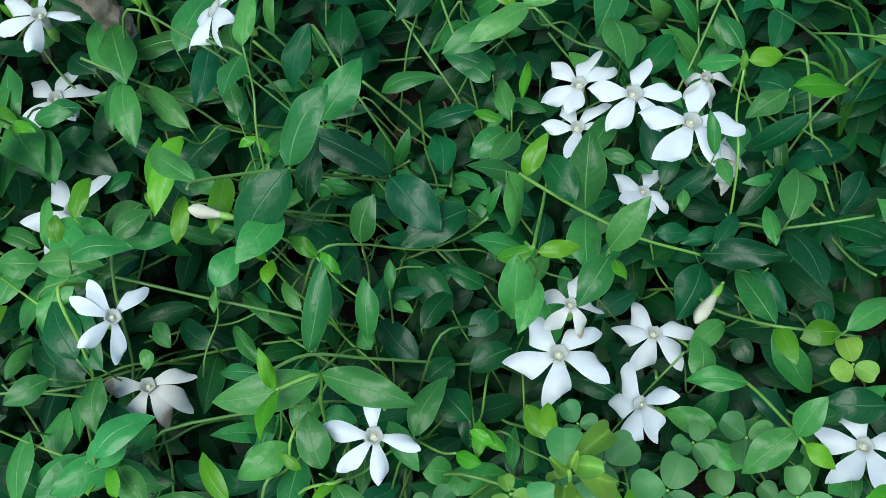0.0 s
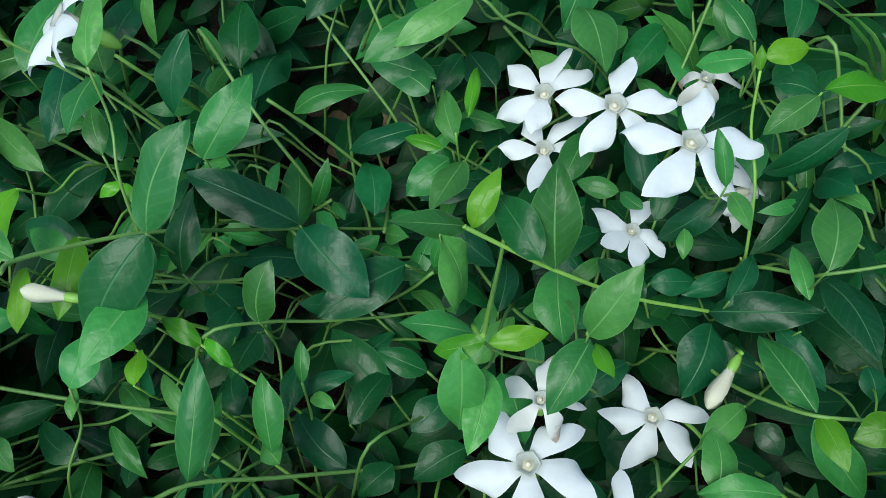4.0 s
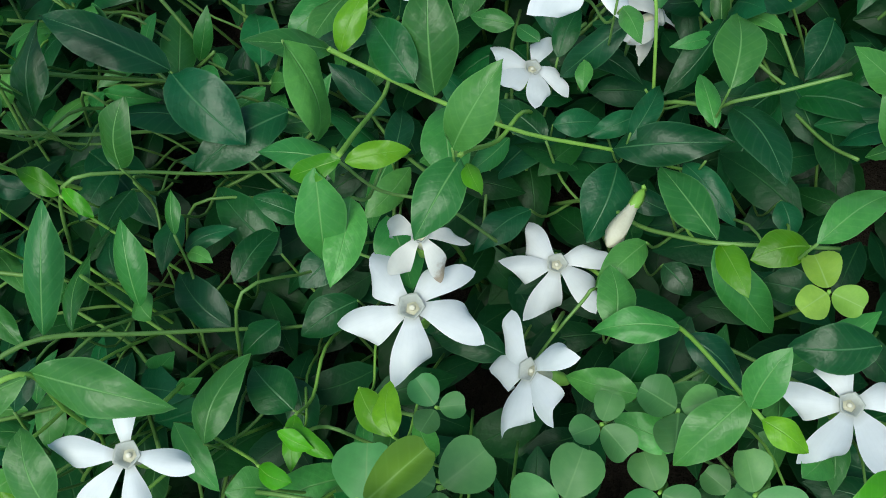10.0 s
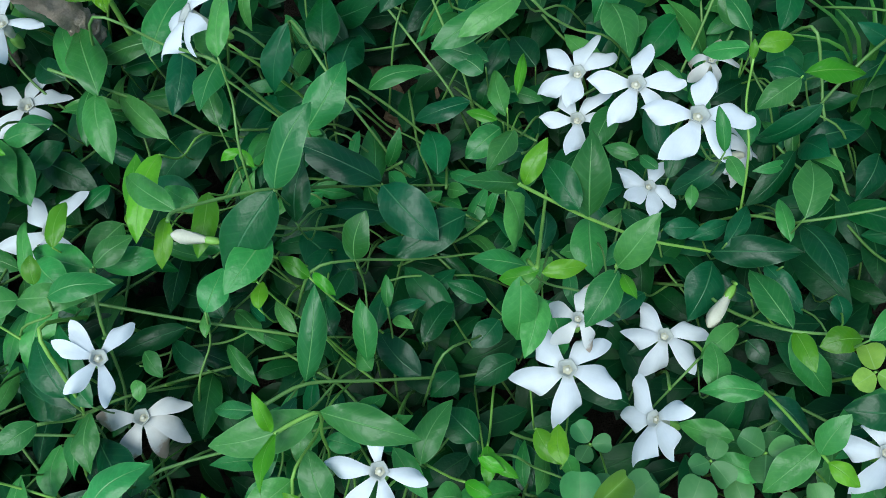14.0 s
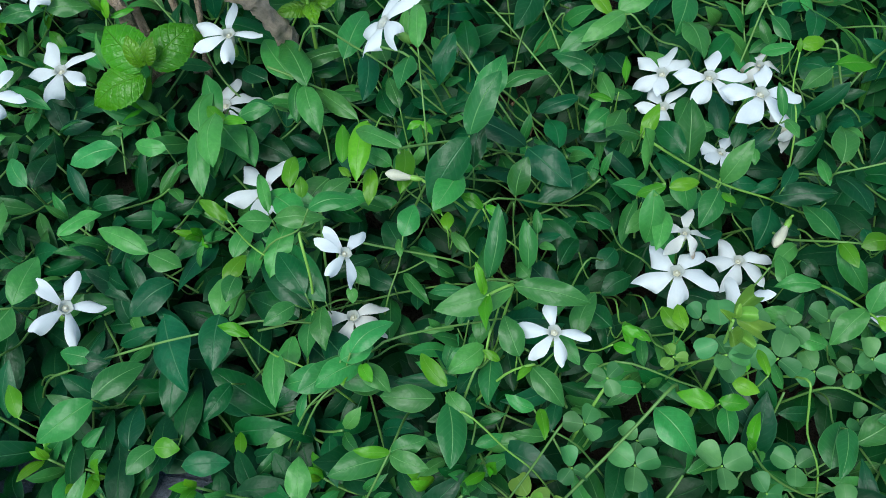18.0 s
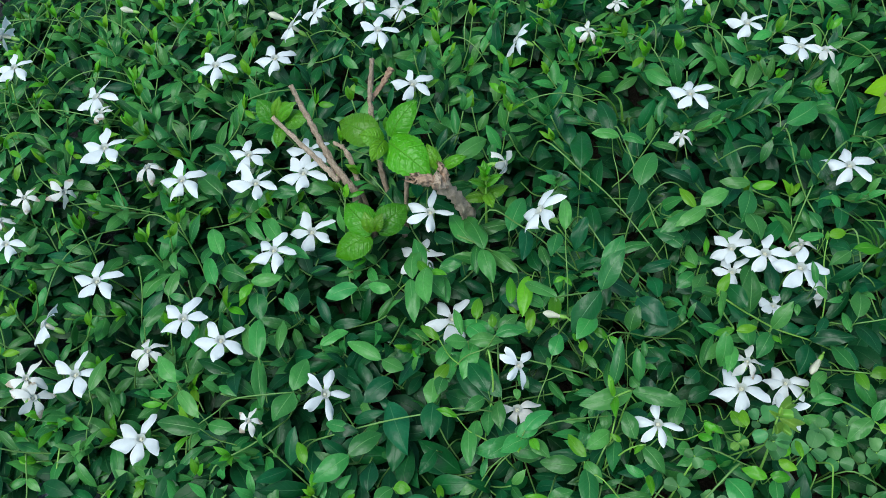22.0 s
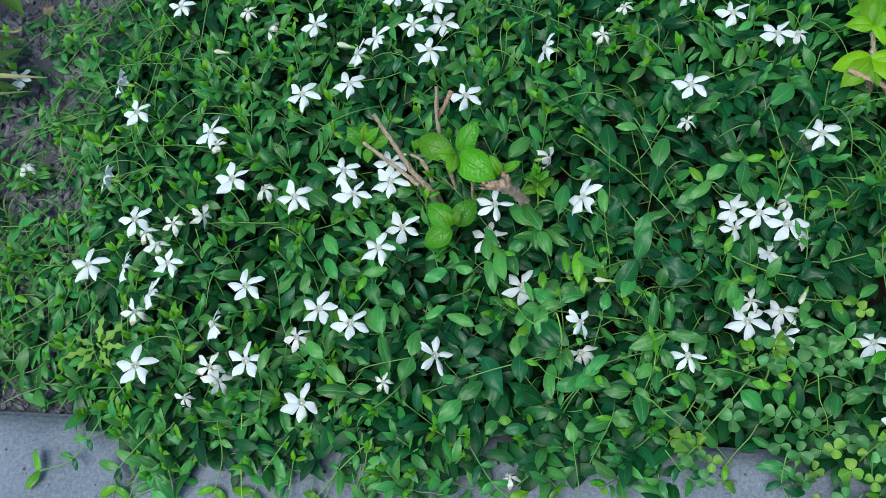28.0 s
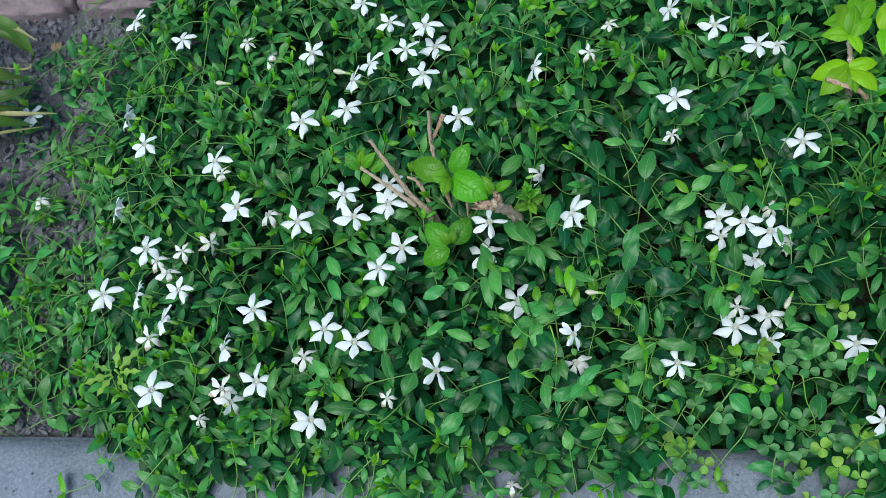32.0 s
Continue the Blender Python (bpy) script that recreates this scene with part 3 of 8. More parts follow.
flower(0.1919, 0.3740, 0.0369, 20, 38, -110, "open", 0.95)
flower(-0.0647, 0.3756, 0.0282, 50, 30, -90)
flower(-0.2628, 0.0221, 0.0579, 20, 40, -90)
flower(-0.3304, 0.1097, 0.0492, 20, 30, -90)
flower(-0.3708, 0.4121, 0.0500, 66, 50, 120, "open", 0.9)
flower(-0.3146, 0.3845, 0.0500, 23, 60, -90, "open", 0.8)
flower(-0.2462, 0.3758, 0.0500, 44, 50, -90, "old", 0.8)
flower(-0.2209, 0.3534, 0.0500, 40, 70, 200, "old", 0.9)
flower(-0.1784, 0.3585, 0.0500, 39, 40, -100, "open", 0.95)
flower(-0.1056, 0.3892, 0.0500, 54, 40, -90, "open", 0.9)
flower(-0.0708, 0.3829, 0.0500, 6, 30, -90, "open", 0.95)
flower(-0.0875, 0.3559, 0.0500, 31, 40, -90, "open", 0.9)
flower(-0.0694, 0.3266, 0.0500, 10, 40, -90, "open", 0.95)
flower(-0.1201, 0.3417, 0.0500, 25, 45, 200, "open", 0.9)
flower(-0.1344, 0.3244, 0.0500, 43, 50, 200, "open", 0.95)
flower(-0.1370, 0.2908, 0.0500, 46, 30, -90, "open", 0.95)
flower(-0.1781, 0.2794, 0.0500, 56, 35, -90)
flower(-0.3517, 0.2931, 0.0500, 39, 75, -160, "open", 0.9)
flower(-0.3274, 0.2619, 0.0500, 30, 60, 90, "open", 0.9)
flower(-0.2539, 0.2402, 0.0500, 59, 35, -120)
flower(-0.2448, 0.2261, 0.0500, 68, 50, -90, "old", 0.8)
flower(-0.3385, 0.1919, 0.0500, 31, 70, 170, "open", 0.9)
flower(-0.4445, 0.2258, 0.0150, 43, 40, 90, "old", 0.9)
flower(-0.1941, 0.1829, 0.0500, 1, 50, -90, "old", 0.9)
flower(-0.1672, 0.1754, 0.0500, 34, 35, -90, "open", 0.95)
flower(-0.3008, 0.1524, 0.0500, 30, 30, -90)
flower(-0.2881, 0.1401, 0.0500, 13, 60, -90, "old", 0.9)
flower(-0.2754, 0.1292, 0.0500, 69, 50, -90, "old", 0.9)
flower(-0.2622, 0.1126, 0.0500, 7, 50, -90, "open", 0.8)
flower(-0.2987, 0.1094, 0.0500, 21, 55, -150, "open", 0.9)
flower(-0.2706, 0.0860, 0.0500, 39, 45, 200, "open", 0.95)
flower(-0.2795, 0.0695, 0.0500, 35, 60, -90, "old", 0.9)
flower(-0.1932, 0.0940, 0.0500, 28, 40, -90, "open", 0.95)
flower(-0.2418, 0.1565, 0.0500, 13, 70, 60, "old", 0.9)
flower(-0.2666, 0.1489, 0.0500, 61, 60, -90, "old", 0.8)
flower(-0.1294, 0.2015, 0.0500, 29, 35, -90, "open", 0.9)
flower(-0.0903, 0.2091, 0.0500, 37, 30, -90)
flower(-0.0891, 0.1907, 0.0500, 57, 35, -90)
flower(-0.0915, 0.1296, 0.0500, 67, 40, -90, "open", 0.9)
flower(-0.1312, 0.0763, 0.0500, 0, 50, -90, "open", 0.95)
flower(-0.1448, 0.0529, 0.0500, 39, 40, -90, "old")
flower(-0.2131, 0.0611, 0.0500, 2, 60, -130, "open", 0.9)
flower(-0.2083, 0.0265, 0.0500, 56, 50, -90, "old")
flower(-0.1988, 0.0156, 0.0500, 24, 60, -60, "old")
flower(-0.1808, 0.0327, 0.0500, 12, 35, -90)
flower(-0.2319, 0.0077, 0.0300, 10, 60, -90, "old", 0.7)
flower(-0.0339, 0.2765, 0.0500, 34, 40, -90)
flower(0.0390, 0.2136, 0.0500, 69, 75, 30, "old", 0.9)
flower(0.1473, 0.2490, 0.0500, 44, 60, -90, "old", 0.7)
flower(0.0316, 0.3274, 0.0500, 57, 65, 200, "open", 0.9)
flower(0.0804, 0.3405, 0.0500, 17, 60, -90, "old", 0.8)
flower(0.2238, 0.3387, 0.0500, 52, 35, -90, "open", 0.95)
flower(0.2403, 0.3375, 0.0500, 16, 35, -90, "old")
flower(0.1524, 0.3847, 0.0500, 67, 55, 160, "open", 0.9)
flower(0.0983, 0.3714, 0.0500, 40, 70, -90, "old", 0.7)
flower(0.2813, 0.0131, 0.0300, 14, 40, -90, "open", 0.8)
flower(-0.4835, 0.3273, 0.0150, 64, 60, -90, "open", 0.9)
flower(0.0177, -0.0340, 0.0120, 53, 60, -90, "old", 0.7)
flower(-0.1344, 0.4162, 0.0500, 52, 40, -90, "open", 0.9)
flower(-0.0743, 0.0199, 0.0500, 70, 60, -90, "old", 0.7)
flower(-0.2619, 0.3241, 0.0550, 0, 80, 150, "bud", 0.7)
flower(0.0792, 0.1025, 0.0576, 0, 80, 180, "bud", 0.65)
flower(-0.1490, 0.3338, 0.0500, 0, 70, 200, "bud", 0.8)
flower(-0.0406, 0.0471, 0.0360, 0, 45, -60, "slim")

# ---- placed periwinkle shoots ----
s = shoot((0.0820, 0.0992, 0.0780), (0.0821, 0.1032, 0.0750), (0.0910, 0.1119, 0.0660), (0.1009, 0.1179, 0.0600), (0.1108, 0.1274, 0.0420), (0.1235, 0.1372, 0.0240), (0.1396, 0.1432, 0.0140), tone="mid", r=0.00065)
leaf(s, (0.0822, 0.1032, 0.0750), (0.0626, 0.1150, 0.0730), 0.32, "mid")
leaf(s, (0.1401, 0.1443, 0.0200), (0.1348, 0.1625, 0.0200), 0.49, "old")
s = shoot((0.0166, 0.1577, 0.0450), (0.0297, 0.1561, 0.0400), (0.0492, 0.1559, 0.0260), (0.0596, 0.1548, 0.0150), (0.0668, 0.1566, 0.0100), tone="mid", r=0.00065)
leaf(s, (0.0251, 0.1600, 0.0340), (0.0065, 0.1819, 0.0340), 0.39, "mid")
leaf(s, (0.0294, 0.1553, 0.0400), (0.0314, 0.1358, 0.0380), 0.35, "mid")
leaf(s, (0.0604, 0.1546, 0.0140), (0.0438, 0.1388, 0.0120), 0.55, "old")
leaf(s, (0.0342, 0.1510, 0.0430), (0.0197, 0.1773, 0.0440), 0.37, "mid")
leaf(s, (0.0333, 0.1509, 0.0430), (0.0413, 0.1295, 0.0440), 0.40, "mid")
s = shoot((0.0657, 0.1582, 0.0620), (0.0779, 0.1554, 0.0600), (0.0876, 0.1555, 0.0350), (0.0917, 0.1576, 0.0200), tone="mid", r=0.00065)
leaf(s, (0.0773, 0.1561, 0.0600), (0.0760, 0.1391, 0.0620), 0.48, "mid")
shoot((0.0756, 0.1741, 0.0500), (0.0921, 0.1707, 0.0300), (0.0985, 0.1701, 0.0200), tone="mid", r=0.00065, bare=True)
shoot((0.0893, 0.1845, 0.0400), (0.1066, 0.1648, 0.0350), (0.1179, 0.1549, 0.0250), (0.1296, 0.1452, 0.0120), tone="mid", r=0.00065, bare=True)
s = shoot((0.1080, 0.1710, 0.0300), (0.1200, 0.1688, 0.0180), (0.1307, 0.1653, 0.0080), tone="mid", r=0.00065)
leaf(s, (0.1050, 0.1687, 0.0313), (0.1057, 0.1984, 0.0200), 0.35, "old")
leaf(s, (0.1141, 0.1707, 0.0245), (0.1329, 0.1763, 0.0329), 0.38, "mid")
s = shoot((0.1678, 0.1245, 0.0630), (0.1688, 0.1243, 0.0620), (0.1771, 0.1233, 0.0560), (0.1875, 0.1221, 0.0490), (0.2056, 0.1227, 0.0350), (0.2262, 0.1259, 0.0220), (0.2403, 0.1272, 0.0120), tone="new", r=0.00065)
leaf(s, (0.1874, 0.1219, 0.0512), (0.1851, 0.1384, 0.0683), 0.44, "mid")
leaf(s, (0.1689, 0.1261, 0.0585), (0.1741, 0.1363, 0.0668), 0.38, "new")
leaf(s, (0.1680, 0.1256, 0.0606), (0.1544, 0.1201, 0.0715), 0.30, "mid")
leaf(s, (0.1843, 0.1203, 0.0587), (0.1722, 0.1337, 0.0605), 0.49, "old")
leaf(s, (0.2251, 0.1247, 0.0256), (0.2476, 0.1219, 0.0370), 0.34, "old")
leaf(s, (0.2268, 0.1235, 0.0200), (0.2209, 0.1050, 0.0200), 0.57, "old")
s = shoot((0.2470, 0.1350, 0.0280), (0.2500, 0.1338, 0.0330), (0.2593, 0.1351, 0.0360), (0.2722, 0.1376, 0.0400), tone="mid", r=0.00065)
leaf(s, (0.2457, 0.1266, 0.0340), (0.2423, 0.1402, 0.0340), 0.35, "mid")
leaf(s, (0.2498, 0.1327, 0.0320), (0.2589, 0.1130, 0.0410), 0.42, "old")
shoot((0.2504, 0.1951, 0.0400), (0.2562, 0.1852, 0.0300), (0.2597, 0.1732, 0.0220), (0.2717, 0.1521, 0.0080), tone="mid", r=0.00065, bare=True)
s = shoot((0.2772, 0.1986, 0.0350), (0.2674, 0.1884, 0.0350), (0.2582, 0.1782, 0.0260), (0.2544, 0.1729, 0.0150), tone="old", r=0.00065)
leaf(s, (0.2545, 0.1673, 0.0200), (0.2742, 0.1733, 0.0200), 0.41, "old")
s = shoot((0.0296, 0.0882, 0.0350), (0.0559, 0.0864, 0.0340), (0.0752, 0.0860, 0.0300), (0.1004, 0.0869, 0.0220), (0.1073, 0.0889, 0.0120), tone="mid", r=0.00065)
leaf(s, (0.0416, 0.0850, 0.0340), (0.0501, 0.0968, 0.0340), 0.45, "mid")
leaf(s, (0.0818, 0.0803, 0.0340), (0.0795, 0.0891, 0.0340), 0.32, "mid")
leaf(s, (0.0807, 0.0900, 0.0200), (0.0709, 0.1035, 0.0200), 0.56, "old")
leaf(s, (0.0265, 0.0821, 0.0350), (0.0274, 0.0637, 0.0380), 0.35, "mid")
leaf(s, (0.0387, 0.0880, 0.0430), (0.0339, 0.0649, 0.0440), 0.42, "mid")
s = shoot((0.0287, 0.0507, 0.0200), (0.0435, 0.0568, 0.0180), (0.0522, 0.0628, 0.0150), (0.0767, 0.0758, 0.0080), (0.0972, 0.0837, 0.0040), tone="old", r=0.00065)
leaf(s, (0.0757, 0.0755, 0.0050), (0.0790, 0.0563, 0.0150), 0.36, "mid")
leaf(s, (0.0465, 0.0490, 0.0200), (0.0650, 0.0348, 0.0200), 0.46, "old")
leaf(s, (0.0437, 0.0558, 0.0250), (0.0247, 0.0623, 0.0280), 0.54, "old")
leaf(s, (0.0452, 0.0550, 0.0260), (0.0241, 0.0658, 0.0270), 0.59, "old")
s = shoot((0.1069, 0.0605, 0.0500), (0.1166, 0.0681, 0.0470), (0.1306, 0.0730, 0.0350), (0.1454, 0.0783, 0.0220), (0.1546, 0.0819, 0.0120), tone="mid", r=0.00065)
leaf(s, (0.1163, 0.0686, 0.0470), (0.1182, 0.0911, 0.0620), 0.28, "mid")
leaf(s, (0.1305, 0.0776, 0.0390), (0.1278, 0.0924, 0.0500), 0.39, "mid")
leaf(s, (0.1435, 0.0791, 0.0200), (0.1285, 0.0901, 0.0200), 0.51, "old")
leaf(s, (0.1314, 0.0763, 0.0340), (0.1260, 0.0827, 0.0340), 0.72, "mid")
leaf(s, (0.1543, 0.0812, 0.0200), (0.1474, 0.0731, 0.0200), 0.72, "old")
s = shoot((0.1168, 0.0512, 0.0700), (0.1203, 0.0547, 0.0680), (0.1251, 0.0583, 0.0640), (0.1228, 0.0554, 0.0450), (0.1203, 0.0520, 0.0200), tone="new", r=0.00065)
leaf(s, (0.1256, 0.0586, 0.0640), (0.1514, 0.0547, 0.0660), 0.32, "mid")
leaf(s, (0.1253, 0.0576, 0.0650), (0.1002, 0.0456, 0.0660), 0.37, "mid")
leaf(s, (0.1157, 0.0516, 0.0700), (0.1137, 0.0579, 0.0800), 0.29, "new")
leaf(s, (0.1174, 0.0514, 0.0700), (0.1169, 0.0389, 0.0790), 0.27, "new")
leaf(s, (0.1216, 0.0560, 0.0340), (0.1313, 0.0542, 0.0340), 0.56, "mid")
s = shoot((0.2312, 0.1082, 0.0220), (0.2369, 0.1026, 0.0320), (0.2439, 0.0981, 0.0410), (0.2556, 0.0986, 0.0400), (0.2696, 0.1007, 0.0350), tone="mid", r=0.00065)
leaf(s, (0.2443, 0.0987, 0.0410), (0.2334, 0.1167, 0.0360), 0.36, "mid")
leaf(s, (0.2441, 0.0974, 0.0400), (0.2575, 0.0817, 0.0300), 0.34, "mid")
s = shoot((0.2295, 0.0908, 0.0200), (0.2332, 0.0856, 0.0300), (0.2384, 0.0813, 0.0370), (0.2434, 0.0718, 0.0470), (0.2471, 0.0648, 0.0530), (0.2494, 0.0611, 0.0550), tone="new", r=0.00065)
leaf(s, (0.2379, 0.0815, 0.0370), (0.2216, 0.0799, 0.0390), 0.41, "mid")
leaf(s, (0.2388, 0.0801, 0.0370), (0.2511, 0.0705, 0.0350), 0.48, "old")
leaf(s, (0.2467, 0.0638, 0.0550), (0.2504, 0.0723, 0.0640), 0.52, "mid")
leaf(s, (0.2466, 0.0657, 0.0530), (0.2357, 0.0531, 0.0500), 0.50, "mid")
leaf(s, (0.2468, 0.0675, 0.0400), (0.2325, 0.0667, 0.0350), 0.49, "mid")
leaf(s, (0.2485, 0.0620, 0.0550), (0.2562, 0.0569, 0.0550), 0.51, "new")
s = shoot((0.1723, 0.1022, 0.0660), (0.1746, 0.0981, 0.0720), (0.1748, 0.1074, 0.0620), (0.1750, 0.1273, 0.0400), tone="new", r=0.00065)
leaf(s, (0.1710, 0.0958, 0.0720), (0.1717, 0.0831, 0.0550), 0.39, "mid")
leaf(s, (0.1752, 0.0976, 0.0720), (0.1650, 0.0955, 0.0700), 0.46, "new")
leaf(s, (0.1760, 0.0972, 0.0720), (0.1869, 0.1005, 0.0720), 0.39, "new")
s = shoot((0.1946, 0.1037, 0.0630), (0.1957, 0.1072, 0.0580), (0.2002, 0.1182, 0.0400), tone="new", r=0.00065)
leaf(s, (0.1950, 0.1019, 0.0655), (0.1880, 0.0872, 0.0662), 0.48, "mid")
leaf(s, (0.1961, 0.1018, 0.0640), (0.1992, 0.0937, 0.0700), 0.33, "new")
s = shoot((-0.0344, 0.0251, 0.0300), (-0.0035, 0.0339, 0.0400), (0.0184, 0.0393, 0.0450), (0.0361, 0.0452, 0.0450), (0.0540, 0.0481, 0.0400), tone="mid", r=0.00065)
leaf(s, (0.0563, 0.0545, 0.0400), (0.0599, 0.0388, 0.0430), 0.47, "mid")
shoot((-0.0923, -0.0013, 0.0300), (-0.0740, 0.0120, 0.0350), (-0.0632, 0.0277, 0.0300), (-0.0628, 0.0363, 0.0200), tone="mid", r=0.00065, bare=True)
s = shoot((0.0506, 0.0929, 0.0500), (0.0526, 0.0800, 0.0400), (0.0546, 0.0661, 0.0200), tone="mid", r=0.00065)
leaf(s, (0.0485, 0.0948, 0.0430), (0.0260, 0.0985, 0.0440), 0.42, "mid")
leaf(s, (0.0500, 0.0959, 0.0430), (0.0677, 0.1012, 0.0440), 0.43, "mid")
shoot((0.0600, 0.2398, 0.0450), (0.0874, 0.2199, 0.0400), (0.1080, 0.2082, 0.0300), (0.1332, 0.1837, 0.0200), tone="mid", r=0.00065, bare=True)
shoot((0.1065, 0.2516, 0.0500), (0.1260, 0.2114, 0.0400), (0.1379, 0.1922, 0.0250), tone="mid", r=0.00065, bare=True)
shoot((0.2116, 0.2623, 0.0500), (0.2181, 0.2340, 0.0450), (0.2273, 0.2233, 0.0300), tone="mid", r=0.00065, bare=True)
shoot((0.2476, 0.2553, 0.0500), (0.2307, 0.2302, 0.0450), (0.2195, 0.2013, 0.0200), tone="mid", r=0.00065, bare=True)
s = shoot((0.1060, 0.1164, 0.0516), (0.1052, 0.1128, 0.0716), tone="mid", r=0.0004)
leaf(s, (0.1054, 0.1131, 0.0721), (0.1135, 0.1297, 0.0889), 0.42, "mid")
leaf(s, (0.1050, 0.1126, 0.0711), (0.0917, 0.0926, 0.0560), 0.47, "old")
s = shoot((0.1049, 0.1421, 0.0339), (0.1053, 0.1398, 0.0539), tone="mid", r=0.0004)
leaf(s, (0.1053, 0.1398, 0.0539), (0.1146, 0.1544, 0.0669), 0.50, "mid")
s = shoot((0.1267, 0.1352, 0.0184), (0.1264, 0.1317, 0.0384), tone="old", r=0.0004)
leaf(s, (0.1259, 0.1322, 0.0382), (0.1030, 0.1385, 0.0540), 0.40, "old")
leaf(s, (0.1269, 0.1311, 0.0386), (0.1435, 0.1147, 0.0388), 0.55, "old")
s = shoot((0.1533, 0.1790, 0.0140), (0.1524, 0.1764, 0.0340), tone="mid", r=0.0004)
leaf(s, (0.1531, 0.1784, 0.0340), (0.1334, 0.1839, 0.0340), 0.45, "mid")
leaf(s, (0.1517, 0.1744, 0.0340), (0.1408, 0.1802, 0.0340), 0.69, "mid")
s = shoot((0.1067, 0.1139, 0.0325), (0.1068, 0.1116, 0.0525), tone="old", r=0.0004)
leaf(s, (0.1068, 0.1116, 0.0525), (0.1083, 0.1261, 0.0652), 0.38, "old")
s = shoot((0.1234, 0.1071, 0.0257), (0.1236, 0.1047, 0.0457), tone="mid", r=0.0004)
leaf(s, (0.1236, 0.1047, 0.0457), (0.1258, 0.1143, 0.0581), 0.55, "mid")
s = shoot((0.0462, 0.1809, 0.0140), (0.0452, 0.1776, 0.0340), tone="mid", r=0.0004)
leaf(s, (0.0452, 0.1776, 0.0340), (0.0230, 0.1699, 0.0340), 0.35, "mid")
s = shoot((0.0641, 0.1748, 0.0140), (0.0637, 0.1728, 0.0340), tone="mid", r=0.0004)
leaf(s, (0.0637, 0.1728, 0.0340), (0.0570, 0.1866, 0.0340), 0.54, "mid")
s = shoot((0.0934, 0.1785, 0.0336), (0.0931, 0.1747, 0.0536), tone="old", r=0.0004)
leaf(s, (0.0931, 0.1747, 0.0536), (0.0880, 0.1560, 0.0430), 0.39, "old")
s = shoot((0.0567, 0.1448, 0.0140), (0.0558, 0.1423, 0.0340), tone="mid", r=0.0004)
leaf(s, (0.0558, 0.1423, 0.0340), (0.0343, 0.1573, 0.0340), 0.29, "mid")
s = shoot((0.0578, 0.1123, 0.0260), (0.0575, 0.1102, 0.0460), tone="new", r=0.0004)
leaf(s, (0.0553, 0.1134, 0.0460), (0.0525, 0.1316, 0.0460), 0.35, "new")
leaf(s, (0.0596, 0.1071, 0.0460), (0.0541, 0.1116, 0.0460), 0.41, "new")
s = shoot((0.0645, 0.1312, 0.0010), (0.0636, 0.1284, 0.0200), tone="old", r=0.0004)
leaf(s, (0.0636, 0.1284, 0.0200), (0.0456, 0.1326, 0.0200), 0.54, "old")
s = shoot((0.0488, 0.1165, 0.0140), (0.0482, 0.1127, 0.0340), tone="mid", r=0.0004)
leaf(s, (0.0482, 0.1127, 0.0340), (0.0388, 0.0992, 0.0340), 0.62, "mid")
s = shoot((0.0668, 0.1156, 0.0260), (0.0668, 0.1116, 0.0460), tone="new", r=0.0004)
leaf(s, (0.0668, 0.1116, 0.0460), (0.0669, 0.0969, 0.0460), 0.43, "new")
s = shoot((0.0064, 0.1375, 0.0025), (0.0074, 0.1345, 0.0225), tone="old", r=0.0004)
leaf(s, (0.0066, 0.1372, 0.0200), (0.0286, 0.1299, 0.0200), 0.48, "old")
leaf(s, (0.0081, 0.1319, 0.0250), (0.0173, 0.1412, 0.0280), 0.60, "old")
s = shoot((0.0340, 0.1341, 0.0010), (0.0334, 0.1303, 0.0200), tone="old", r=0.0004)
leaf(s, (0.0334, 0.1303, 0.0200), (0.0267, 0.1209, 0.0200), 0.52, "old")
s = shoot((0.0687, 0.1561, 0.0010), (0.0683, 0.1540, 0.0200), tone="old", r=0.0004)
leaf(s, (0.0683, 0.1540, 0.0200), (0.0593, 0.1725, 0.0200), 0.42, "old")
s = shoot((0.1483, 0.1748, 0.0010), (0.1474, 0.1714, 0.0200), tone="old", r=0.0004)
leaf(s, (0.1474, 0.1714, 0.0200), (0.1291, 0.1654, 0.0200), 0.41, "old")
s = shoot((0.0839, 0.1392, 0.0260), (0.0839, 0.1352, 0.0460), tone="new", r=0.0004)
leaf(s, (0.0839, 0.1352, 0.0460), (0.0788, 0.1311, 0.0460), 0.48, "new")
leaf(s, (0.0839, 0.1352, 0.0460), (0.0889, 0.1301, 0.0460), 0.38, "new")
s = shoot((0.1654, 0.1162, 0.0638), (0.1656, 0.1130, 0.0838), tone="mid", r=0.0004)
leaf(s, (0.1656, 0.1130, 0.0838), (0.1722, 0.1067, 0.0576), 0.33, "mid")
s = shoot((0.1882, 0.1328, 0.0140), (0.1883, 0.1288, 0.0340), tone="mid", r=0.0004)
leaf(s, (0.1883, 0.1288, 0.0340), (0.1908, 0.1102, 0.0340), 0.60, "mid")
s = shoot((0.1937, 0.1033, 0.0524), (0.1941, 0.1006, 0.0724), tone="mid", r=0.0004)
leaf(s, (0.1941, 0.1006, 0.0724), (0.2011, 0.1067, 0.0878), 0.41, "mid")
s = shoot((0.2456, 0.1304, 0.0276), (0.2457, 0.1284, 0.0476), tone="mid", r=0.0004)
leaf(s, (0.2457, 0.1284, 0.0476), (0.2475, 0.1468, 0.0500), 0.52, "mid")
s = shoot((0.2422, 0.1714, 0.0360), (0.2430, 0.1678, 0.0560), tone="new", r=0.0004)
leaf(s, (0.2437, 0.1687, 0.0560), (0.2626, 0.1725, 0.0540), 0.34, "new")
leaf(s, (0.2422, 0.1669, 0.0560), (0.2312, 0.1571, 0.0540), 0.47, "mid")
